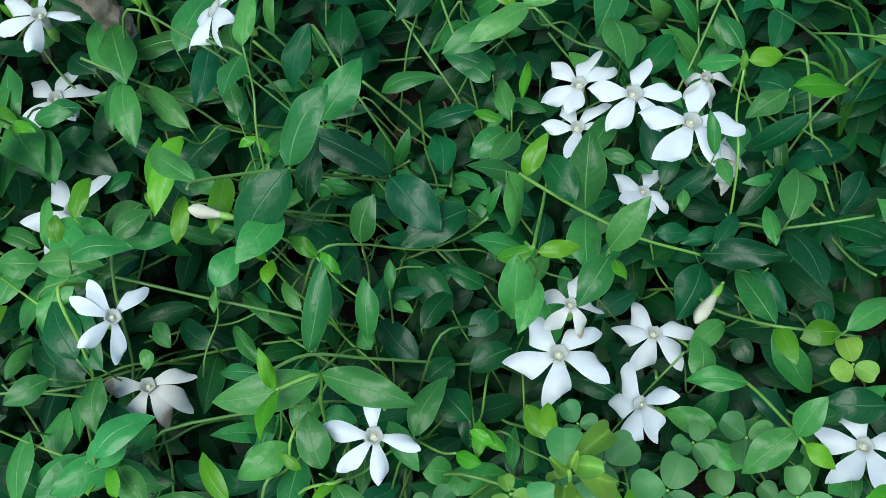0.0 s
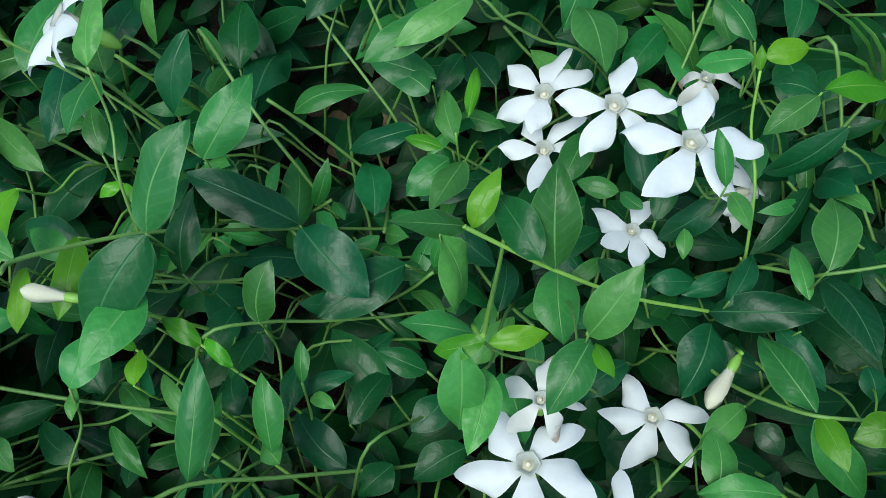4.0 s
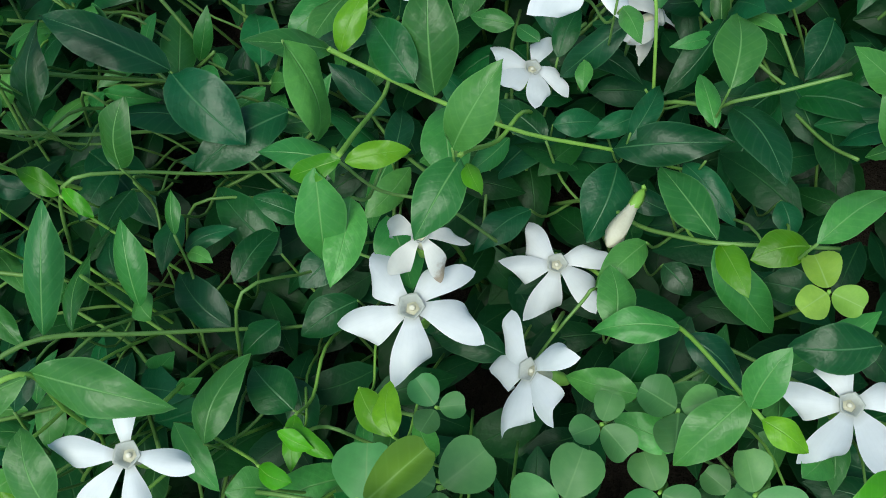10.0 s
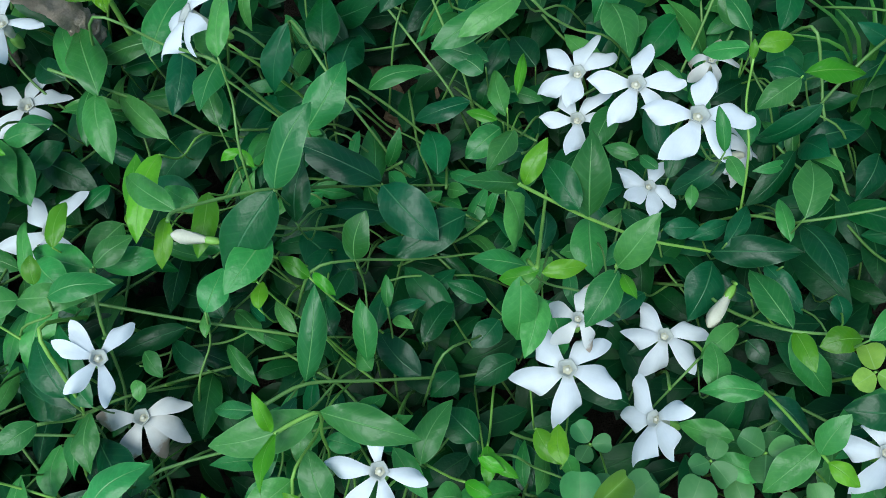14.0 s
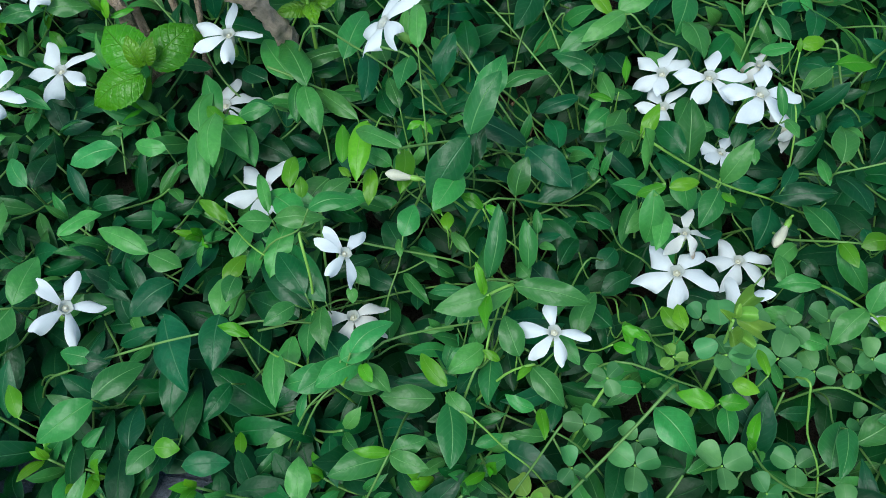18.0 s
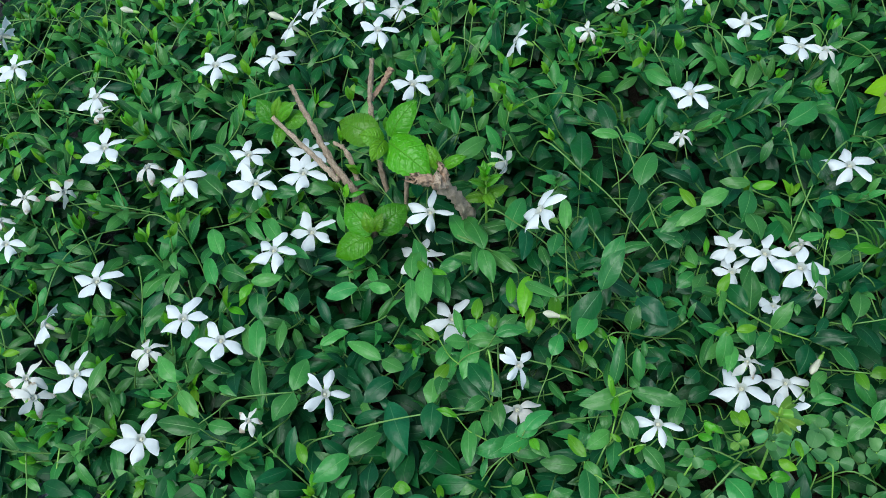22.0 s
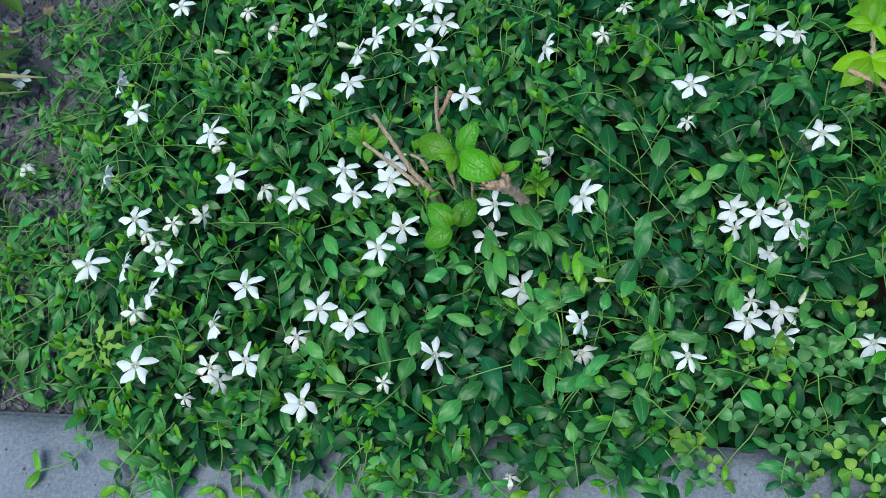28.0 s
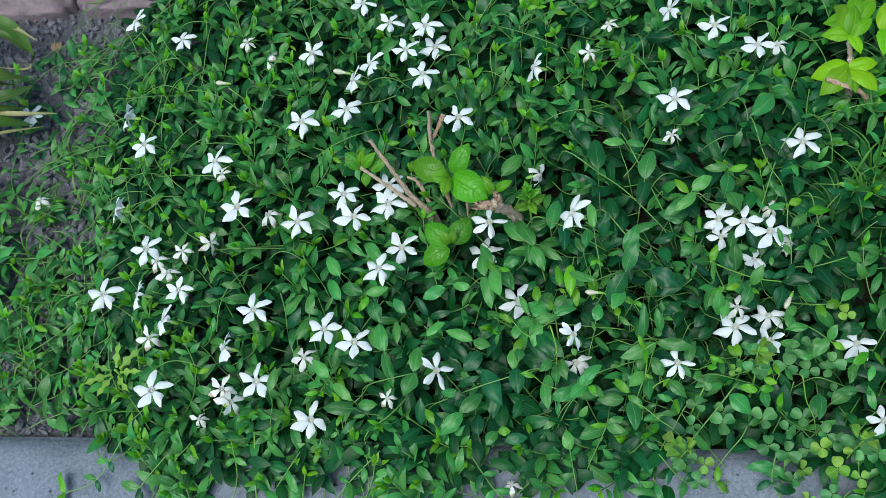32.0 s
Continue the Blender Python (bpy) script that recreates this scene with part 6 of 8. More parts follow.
shoot((0.1514, 0.0817, 0.0400), (0.1601, 0.0933, 0.0200), tone="mid", r=0.00048, bare=True)
shoot((0.1025, 0.1299, 0.0300), (0.1109, 0.1278, 0.0200), tone="mid", r=0.00048, bare=True)
shoot((0.1381, 0.1299, 0.0300), (0.1467, 0.1331, 0.0200), tone="mid", r=0.00048, bare=True)
shoot((0.2219, 0.0905, 0.0300), (0.2196, 0.0877, 0.0300), tone="mid", r=0.00048, bare=True)
shoot((0.1302, 0.1075, 0.0200), (0.1461, 0.1123, 0.0150), tone="mid", r=0.00048, bare=True)
shoot((0.1078, 0.1511, 0.0300), (0.1199, 0.1482, 0.0200), tone="mid", r=0.00048, bare=True)
shoot((0.1250, 0.0318, 0.0500), (0.1343, 0.0341, 0.0560), (0.1316, 0.0415, 0.0300), tone="new", r=0.00056, bare=True)
shoot((0.1142, 0.0309, 0.0500), (0.1171, 0.0360, 0.0450), tone="mid", r=0.00056, bare=True)
shoot((0.1181, 0.0429, 0.0500), (0.1198, 0.0553, 0.0400), tone="new", r=0.00056, bare=True)
shoot((0.1577, 0.0288, 0.0500), (0.1601, 0.0320, 0.0450), (0.1631, 0.0358, 0.0300), tone="new", r=0.00064, bare=True)
shoot((0.1723, 0.0567, 0.0400), (0.1790, 0.0555, 0.0300), tone="mid", r=0.00048, bare=True)
shoot((0.2359, 0.0411, 0.0400), (0.2495, 0.0400, 0.0350), (0.2655, 0.0398, 0.0200), tone="mid", r=0.00056, bare=True)
shoot((0.2253, 0.0397, 0.0500), (0.2276, 0.0343, 0.0450), (0.2312, 0.0271, 0.0300), tone="new", r=0.00056, bare=True)
shoot((0.1457, 0.0479, 0.0300), (0.1507, 0.0570, 0.0200), tone="mid", r=0.00048, bare=True)
shoot((0.1810, 0.0327, 0.0500), (0.1688, 0.0184, 0.0450), (0.1522, 0.0009, 0.0300), tone="mid", r=0.00072, bare=True)
shoot((0.0816, 0.0415, 0.0450), (0.1144, 0.0563, 0.0350), tone="mid", r=0.00056, bare=True)
shoot((0.1634, 0.0437, 0.0400), (0.1869, 0.0421, 0.0300), tone="mid", r=0.00056, bare=True)
shoot((0.1119, 0.0187, 0.0450), (0.1272, 0.0115, 0.0300), tone="new", r=0.00048, bare=True)
shoot((0.0913, 0.0202, 0.0300), (0.0888, 0.0029, 0.0450), (0.0807, -0.0117, 0.0300), tone="mid", r=0.00056, bare=True)
shoot((0.1462, 0.0191, 0.0450), (0.1365, 0.0055, 0.0300), tone="mid", r=0.00056, bare=True)
s = shoot((0.0555, 0.1769, 0.0260), (0.0561, 0.1709, 0.0400), tone="old", r=0.0005)
leaf(s, (0.0561, 0.1709, 0.0400), (0.0583, 0.1489, 0.0440), 0.42, "old")
s = shoot((0.0030, 0.1319, 0.0410), (0.0041, 0.1260, 0.0550), tone="mid", r=0.0005)
leaf(s, (0.0041, 0.1260, 0.0550), (0.0088, 0.0999, 0.0590), 0.42, "mid")
leaf(s, (-0.0007, 0.1333, 0.0400), (0.0156, 0.1184, 0.0440), 0.60, "mid")
leaf(s, (0.0101, 0.1318, 0.0450), (0.0227, 0.1352, 0.0490), 0.50, "mid")
s = shoot((0.0792, 0.1150, 0.0260), (0.0737, 0.1174, 0.0400), tone="mid", r=0.0005)
leaf(s, (0.0737, 0.1174, 0.0400), (0.0624, 0.1224, 0.0440), 0.50, "mid")
s = shoot((0.0292, 0.0974, 0.0360), (0.0339, 0.0936, 0.0500), tone="mid", r=0.0005)
leaf(s, (0.0339, 0.0936, 0.0500), (0.0453, 0.0844, 0.0540), 0.60, "mid")
s = shoot((0.0466, 0.0898, 0.0360), (0.0511, 0.0937, 0.0500), tone="mid", r=0.0005)
leaf(s, (0.0511, 0.0937, 0.0500), (0.0611, 0.1025, 0.0540), 0.50, "mid")
s = shoot((0.0266, 0.0662, 0.0360), (0.0258, 0.0602, 0.0500), tone="mid", r=0.0005)
leaf(s, (0.0258, 0.0602, 0.0500), (0.0242, 0.0494, 0.0540), 0.60, "mid")
s = shoot((0.0266, 0.0746, 0.0460), (0.0211, 0.0770, 0.0600), tone="new", r=0.0005)
leaf(s, (0.0211, 0.0770, 0.0600), (0.0093, 0.0821, 0.0640), 0.36, "new")
s = shoot((0.0541, 0.0527, 0.0410), (0.0500, 0.0484, 0.0550), tone="mid", r=0.0005)
leaf(s, (0.0500, 0.0484, 0.0550), (0.0416, 0.0395, 0.0590), 0.50, "mid")
s = shoot((0.0441, 0.0325, 0.0460), (0.0381, 0.0335, 0.0600), tone="new", r=0.0005)
leaf(s, (0.0381, 0.0335, 0.0600), (0.0274, 0.0353, 0.0640), 0.36, "new")
s = shoot((0.0804, 0.0807, 0.0260), (0.0822, 0.0864, 0.0400), tone="mid", r=0.0005)
leaf(s, (0.0822, 0.0864, 0.0400), (0.0860, 0.0986, 0.0440), 0.60, "mid")
s = shoot((0.1041, 0.1103, 0.0460), (0.1022, 0.1047, 0.0600), tone="mid", r=0.0005)
leaf(s, (0.1022, 0.1047, 0.0600), (0.0958, 0.0860, 0.0640), 0.50, "mid")
s = shoot((0.0657, 0.0240, 0.0460), (0.0702, 0.0280, 0.0600), tone="mid", r=0.0005)
leaf(s, (0.0702, 0.0280, 0.0600), (0.0804, 0.0369, 0.0640), 0.60, "mid")
s = shoot((0.0226, 0.0503, 0.0360), (0.0229, 0.0443, 0.0500), tone="old", r=0.0005)
leaf(s, (0.0229, 0.0443, 0.0500), (0.0240, 0.0241, 0.0540), 0.50, "old")
s = shoot((-0.1449, 0.0835, 0.0360), (-0.1451, 0.0894, 0.0500), tone="mid", r=0.0005)
leaf(s, (-0.1451, 0.0894, 0.0500), (-0.1459, 0.1074, 0.0540), 0.50, "mid")
s = shoot((-0.1546, 0.0619, 0.0360), (-0.1522, 0.0674, 0.0500), tone="mid", r=0.0005)
leaf(s, (-0.1522, 0.0674, 0.0500), (-0.1448, 0.0841, 0.0540), 0.42, "mid")
s = shoot((-0.0779, 0.0514, 0.0360), (-0.0796, 0.0572, 0.0500), tone="mid", r=0.0005)
leaf(s, (-0.0796, 0.0572, 0.0500), (-0.0866, 0.0807, 0.0525), 0.42, "mid")
s = shoot((-0.0928, 0.0118, 0.0360), (-0.0988, 0.0115, 0.0500), tone="mid", r=0.0005)
leaf(s, (-0.0988, 0.0115, 0.0500), (-0.1227, 0.0102, 0.0540), 0.42, "mid")
s = shoot((-0.1219, 0.0351, 0.0360), (-0.1177, 0.0308, 0.0500), tone="mid", r=0.0005)
leaf(s, (-0.1177, 0.0308, 0.0500), (-0.1036, 0.0162, 0.0540), 0.42, "mid")
s = shoot((-0.1700, 0.0183, 0.0360), (-0.1688, 0.0242, 0.0500), tone="mid", r=0.0005)
leaf(s, (-0.1688, 0.0242, 0.0500), (-0.1650, 0.0433, 0.0540), 0.42, "mid")
s = shoot((-0.1167, 0.0326, 0.0360), (-0.1214, 0.0364, 0.0500), tone="mid", r=0.0005)
leaf(s, (-0.1214, 0.0364, 0.0500), (-0.1371, 0.0493, 0.0540), 0.42, "mid")
s = shoot((0.0866, 0.2131, 0.0310), (0.0863, 0.2191, 0.0450), tone="old", r=0.0005)
leaf(s, (0.0863, 0.2191, 0.0450), (0.0849, 0.2508, 0.0490), 0.42, "old")
s = shoot((0.1139, 0.2390, 0.0410), (0.1079, 0.2393, 0.0550), tone="mid", r=0.0005)
leaf(s, (0.1079, 0.2393, 0.0550), (0.0913, 0.2399, 0.0590), 0.42, "mid")
leaf(s, (0.1095, 0.2395, 0.0550), (0.1236, 0.2333, 0.0590), 0.42, "mid")
s = shoot((0.1222, 0.2037, 0.0310), (0.1236, 0.2095, 0.0450), tone="mid", r=0.0005)
leaf(s, (0.1236, 0.2095, 0.0450), (0.1298, 0.2359, 0.0490), 0.50, "mid")
leaf(s, (0.1241, 0.2138, 0.0400), (0.1184, 0.1913, 0.0440), 0.50, "old")
s = shoot((0.2060, 0.2581, 0.0410), (0.2105, 0.2621, 0.0550), tone="mid", r=0.0005)
leaf(s, (0.2105, 0.2621, 0.0550), (0.2323, 0.2814, 0.0590), 0.45, "mid")
s = shoot((0.1059, 0.2447, 0.0310), (0.1036, 0.2503, 0.0450), tone="old", r=0.0005)
leaf(s, (0.1036, 0.2503, 0.0450), (0.0930, 0.2754, 0.0490), 0.42, "old")
s = shoot((0.1550, 0.1911, 0.0360), (0.1599, 0.1945, 0.0500), tone="mid", r=0.0005)
leaf(s, (0.1599, 0.1945, 0.0500), (0.1756, 0.2055, 0.0540), 0.50, "mid")
leaf(s, (0.1555, 0.1880, 0.0500), (0.1373, 0.1727, 0.0540), 0.42, "mid")
leaf(s, (0.1570, 0.1921, 0.0500), (0.1464, 0.2033, 0.0540), 0.42, "new")
s = shoot((0.1910, 0.2187, 0.0310), (0.1899, 0.2128, 0.0450), tone="mid", r=0.0005)
leaf(s, (0.1899, 0.2128, 0.0450), (0.1854, 0.1892, 0.0490), 0.42, "mid")
leaf(s, (0.1902, 0.2128, 0.0500), (0.2041, 0.2135, 0.0540), 0.42, "new")
leaf(s, (0.1901, 0.2190, 0.0450), (0.1723, 0.2172, 0.0490), 0.42, "mid")
s = shoot((0.1444, 0.2895, 0.0360), (0.1392, 0.2925, 0.0500), tone="mid", r=0.0005)
leaf(s, (0.1392, 0.2925, 0.0500), (0.1212, 0.3033, 0.0540), 0.42, "mid")
shoot((0.0356, 0.1681, 0.0600), (0.0518, 0.1675, 0.0500), (0.0676, 0.1641, 0.0400), (0.0879, 0.1569, 0.0250), tone="mid", r=0.00059, bare=True)
shoot((0.0492, 0.0711, 0.0650), (0.0528, 0.0605, 0.0500), (0.0522, 0.0543, 0.0350), tone="new", r=0.00068, bare=True)
shoot((-0.0936, 0.0332, 0.0400), (-0.0596, 0.0409, 0.0450), (-0.0546, 0.0483, 0.0300), tone="mid", r=0.00059, bare=True)
shoot((-0.1069, 0.0130, 0.0400), (-0.0950, 0.0246, 0.0450), (-0.0894, 0.0482, 0.0300), tone="mid", r=0.00051, bare=True)

# shoots and bare stems that hang over the kerb
def hanging(points, leafy=1):
    r = random.Random(int(points[0][0] * 1e4))
    ob = shoot(*points, tone="mid" if leafy else "new", r=0.0006)
    line = glide(points, 2)
    for i in range(1, len(line) if leafy else 0):
        if i == len(line) - 2:
            continue
        if i < len(line) - 1 and r.random() < 0.2:
            continue
        d = (line[i] - line[i - 1]).normalized()
        for sgn in (1, -1):
            way = (Vector((-d.y, d.x, 0)) * sgn + d * r.uniform(0.3, 0.9) + Vector((0, 0, r.uniform(0.0, 0.4)))).normalized() * r.uniform(0.010, 0.021)
            leaf(ob, line[i], line[i] + way, r.uniform(0.36, 0.46), "new" if i == len(line) - 1 else r.choice(("mid", "mid", "old")), (r.uniform(-0.3, 0.3), -0.3, 1))


hanging([(-0.2942, -0.0099, 0.030), (-0.3176, -0.0389, 0.014), (-0.3473, -0.0486, 0.006)])
hanging([(-0.1838, -0.0024, 0.030), (-0.1847, -0.0277, 0.014), (-0.1811, -0.0569, 0.006)], 0)
hanging([(-0.0810, -0.0154, 0.030), (-0.1072, -0.0362, 0.014), (-0.1230, -0.0546, 0.006)])
hanging([(-0.1441, -0.0172, 0.030), (-0.1642, -0.0404, 0.014), (-0.1717, -0.0543, 0.006)])
hanging([(0.1254, -0.0137, 0.030), (0.1436, -0.0288, 0.014), (0.1671, -0.0268, 0.006)])
hanging([(-0.0109, -0.0177, 0.030), (0.0053, -0.0387, 0.014), (0.0177, -0.0470, 0.006)])
hanging([(-0.2523, -0.0203, 0.030), (-0.2787, -0.0444, 0.014), (-0.2822, -0.0563, 0.006)])
hanging([(0.2077, -0.0071, 0.030), (0.2044, -0.0275, 0.014), (0.2120, -0.0414, 0.006)])
hanging([(-0.2015, -0.0098, 0.030), (-0.1986, -0.0326, 0.014), (-0.2026, -0.0533, 0.006)])

# ---- the cut-back shrub in the mat ----
def bark_part(owner, name, points, radii, material, steps=10, sides=14, seed=0, ragged=0.0):
    """A gnarled woody piece: a tube with ridges and knots."""
    base = owner.location
    ps = [p - base for p in glide(points, steps)]
    n = len(ps) - 1
    rs = []
    for i in range(n + 1):
        t = i / n * (len(radii) - 1)
        k = min(int(t), len(radii) - 2)
        rs.append(radii[k] + (radii[k + 1] - radii[k]) * (t - k))
    vs, fs = tube_data(ps, rs, sides)
    out = []
    for i, v in enumerate(vs):
        ring = ps[i // sides]
        p = Vector(v)
        amp = 1 + 0.45 * noise.noise(p * 260 + Vector((seed, 0, 0))) + 0.85 * noise.noise(p * 900 + Vector((0, seed, 0)))
        q = ring + (p - ring) * amp
        if ragged and i // sides >= n - 1:
            q += (ps[-1] - ps[-2]).normalized() * ragged * noise.noise(p * 900 + Vector((seed, 3, 0)))
        out.append(tuple(q))
    return part(name, mesh_from(name, out, fs, material), owner)


def shrub_blade(seed, material, pucker):
    """A rounded oval leaf with a short tip and saw-toothed rim, quilted between its side veins."""
    r = random.Random(90 + seed)
    width, fold, curl, ph = 0.70 + 0.08 * r.uniform(-1, 1), r.uniform(0.10, 0.35), r.uniform(0.10, 0.35), r.uniform(0, 6)
    rows, half = 22, 5
    vs, uv, fs = [], [], []
    for i in range(rows + 1):
        v = i / rows
        w = 0.5 * width * (math.sin(math.pi * min(1.0, 0.03 + 0.97 * v) ** 0.86) ** 0.66 * (1 - 0.30 * max(0.0, v - 0.80) / 0.2) if i < rows else 0.004)
        for j in range(-half, half + 1):
            u = j / half
            tooth = 1 + (0.035 if i % 2 else -0.02) * (abs(j) == half)
            quilt = math.sin(math.pi * (7.5 * v - 2.2 * abs(u))) ** 2 * min(1.0, 4 * abs(u)) * (1 - 0.55 * u * u)
            z = fold * abs(u) * w - 0.9 * u * u * w * w / width - curl * v * v + 0.12 * math.sin(math.pi * v) + pucker * quilt + 0.022 * math.sin(9 * v + ph + 2 * (u > 0)) * u * u
            vs.append((u * w * tooth, v - 0.02 * abs(u) ** 2, z))
            uv.append((u, v))
    k = 2 * half + 1
    for i in range(rows):
        for j in range(k - 1):
            a = i * k + j
            fs.append((a, a + 1, a + 1 + k, a + k))
    return mesh_from("shrub_leaf", vs, fs, material, uv)


SHRUB_BLADES = [shrub_blade(q, SHRUB_LEAF, 0.055) for q in range(5)]
SMOOTH_BLADES = [shrub_blade(q + 5, SHRUB_SMOOTH, 0.008) for q in range(5)]


def shrub_leaf(owner, base, tip, width=1.0, up=(0, -0.35, 1), form=0, stock=SHRUB_BLADES):
    a, b = Vector(base), Vector(tip)
    d = b - a
    L = d.length
    HERO.extend(a.lerp(b, k) for k in (0.2, 0.5, 0.8))
    return part("leaf", stock[form % 5], owner, basis(d, up, a - owner.location, L * width, L, L))


shrub = thing("shrub", (-0.035, 0.185, -0.01), "pruned shrub with bare brown twigs and fresh yellow-green wrinkled leaves", "shrub")
bark_part(shrub, "twig", [(-0.050, 0.178, 0.0), (-0.055, 0.186, 0.036), (-0.072, 0.199, 0.055), (-0.086, 0.214, 0.072), (-0.100, 0.229, 0.089)], [0.0030, 0.0024, 0.0020, 0.0017, 0.0014], BARK, seed=1)
bark_part(shrub, "twig", [(-0.066, 0.190, 0.046), (-0.082, 0.196, 0.062), (-0.106, 0.205, 0.085)], [0.0019, 0.0016, 0.0013], BARK, seed=2)
bark_part(shrub, "twig", [(-0.045, 0.180, 0.0), (-0.062, 0.206, 0.050), (-0.073, 0.212, 0.058)], [0.0020, 0.0016, 0.0011], BARK, seed=3)
bark_part(shrub, "twig", [(-0.032, 0.186, 0.0), (-0.044, 0.212, 0.042), (-0.051, 0.232, 0.072), (-0.0496, 0.2487, 0.098)], [0.0021, 0.0017, 0.0015, 0.0013], BARK, seed=4)
bark_part(shrub, "twig", [(-0.051, 0.236, 0.074), (-0.044, 0.247, 0.080), (-0.040, 0.254, 0.086)], [0.0017, 0.0016, 0.0018], WOOD_CUT, seed=5)
stump = bark_part(shrub, "stump", [(0.019, 0.181, 0.030), (0.0193, 0.1786, 0.042), (0.012, 0.170, 0.072), (0.004, 0.164, 0.090)], [0.0040, 0.0037, 0.0036, 0.0038], BARK, seed=6, ragged=0.006)
bark_part(shrub, "broken_end", [(0.008, 0.167, 0.084), (0.000, 0.162, 0.091), (-0.007, 0.160, 0.095)], [0.0034, 0.0031, 0.0024], WOOD_CUT, seed=7, ragged=0.008)
bark_part(shrub, "broken_end", [(0.009, 0.168, 0.080), (0.009, 0.170, 0.090), (0.007, 0.171, 0.096)], [0.0030, 0.0024, 0.0012], WOOD_CUT, seed=8, ragged=0.008)
bark_part(shrub, "twig", [(-0.026, 0.184, 0.0), (-0.022, 0.195, 0.048), (-0.018, 0.199, 0.080)], [0.0018, 0.0014, 0.0010], BARK, seed=10)
shrub_leaf(shrub, (-0.0365, 0.1971, 0.0840), (-0.0659, 0.2069, 0.0860), 1.03, (-0.2, -0.5, 1), 0)
shrub_leaf(shrub, (-0.0277, 0.1960, 0.0860), (-0.0159, 0.2091, 0.1060), 0.97, (-0.1, -0.5, 1), 1)
shrub_leaf(shrub, (-0.0313, 0.1910, 0.0880), (-0.0423, 0.1863, 0.0980), 1.18, (0.0, -0.5, 1), 2)
shrub_leaf(shrub, (-0.0280, 0.1915, 0.0860), (-0.0015, 0.1715, 0.0880), 0.99, (0.1, -0.5, 1), 3)
shrub_leaf(shrub, (-0.0313, 0.1910, 0.0880), (-0.0332, 0.1721, 0.0940), 0.74, (0.2, -0.5, 1), 4)
shrub_leaf(shrub, (0.0052, 0.1833, 0.0780), (0.0182, 0.1870, 0.0860), 0.75, (-0.1, -0.5, 1), 1)
shrub_leaf(shrub, (0.0040, 0.1796, 0.0800), (-0.0040, 0.1881, 0.0920), 0.73, (0.0, -0.5, 1), 2)
shrub_leaf(shrub, (-0.0365, 0.1554, 0.0420), (-0.0562, 0.1691, 0.0520), 0.98, (0.1, -0.5, 1), 3)
shrub_leaf(shrub, (-0.0338, 0.1567, 0.0420), (-0.0175, 0.1723, 0.0520), 1.08, (0.2, -0.5, 1), 4)
shrub_leaf(shrub, (-0.0375, 0.1533, 0.0400), (-0.0592, 0.1401, 0.0360), 1.14, (-0.2, -0.5, 1), 0)
shrub_leaf(shrub, (-0.0356, 0.1530, 0.0460), (-0.0401, 0.1571, 0.0580), 1.03, (-0.1, -0.5, 1), 1)
shrub_leaf(shrub, (-0.0339, 0.1542, 0.0460), (-0.0299, 0.1577, 0.0580), 0.86, (0.0, -0.5, 1), 2)
shrub_leaf(shrub, (-0.1112, 0.2154, 0.0680), (-0.1228, 0.2235, 0.0800), 1.01, (0.2, -0.5, 1), 4)
shrub_leaf(shrub, (-0.1043, 0.2157, 0.0680), (-0.0889, 0.2168, 0.0760), 1.12, (-0.2, -0.5, 1), 0)
shrub_leaf(shrub, (-0.1061, 0.2123, 0.0660), (-0.1078, 0.2010, 0.0620), 1.11, (-0.1, -0.5, 1), 1)
shrub_leaf(shrub, (-0.1087, 0.2152, 0.0700), (-0.0966, 0.2174, 0.0860), 0.64, (0.0, -0.5, 1), 2)
shrub_leaf(shrub, (-0.1099, 0.2163, 0.0700), (-0.1067, 0.2193, 0.0860), 0.63, (0.1, -0.5, 1), 3)
# a budding side shoot: narrow upright leaves in pairs
stem_part(shrub, "side_stem", [(0.030, 0.182, 0.0), (0.0305, 0.184, 0.045), (0.031, 0.186, 0.072)], 0.0011, 0.0007, STEM_NEW)
for k, (z, L, out, w) in enumerate(((0.050, 0.0150, 0.9, 0.92), (0.053, 0.0140, 0.9, 0.86), (0.061, 0.0130, 0.6, 0.72), (0.066, 0.0125, 0.42, 0.62), (0.070, 0.0110, 0.25, 0.52))):
    for side in (0, math.pi):
        a = 0.5 + 1.5 * k + side
        base = Vector((0.0307, 0.1855, z))
        shrub_leaf(shrub, base, base + Vector((math.cos(a) * out, math.sin(a) * out, 1.05 - out * 0.7)).normalized() * L, w, (-math.cos(a), -math.sin(a) - 0.2, 0.6 + out), k)
second = thing("shrub", (0.292, 0.300, -0.01), "young shrub of smooth bright green leaves beside a cut twig", "shrub")
bark_part(second, "twig", [(0.300, 0.300, 0.0), (0.296, 0.305, 0.04), (0.290, 0.318, 0.075)], [0.003, 0.0024, 0.0018], BARK, seed=12)
bark_part(second, "twig", [(0.315, 0.288, 0.02), (0.300, 0.287, 0.045), (0.272, 0.292, 0.058)], [0.0024, 0.002, 0.0017], WOOD_CUT, seed=13)
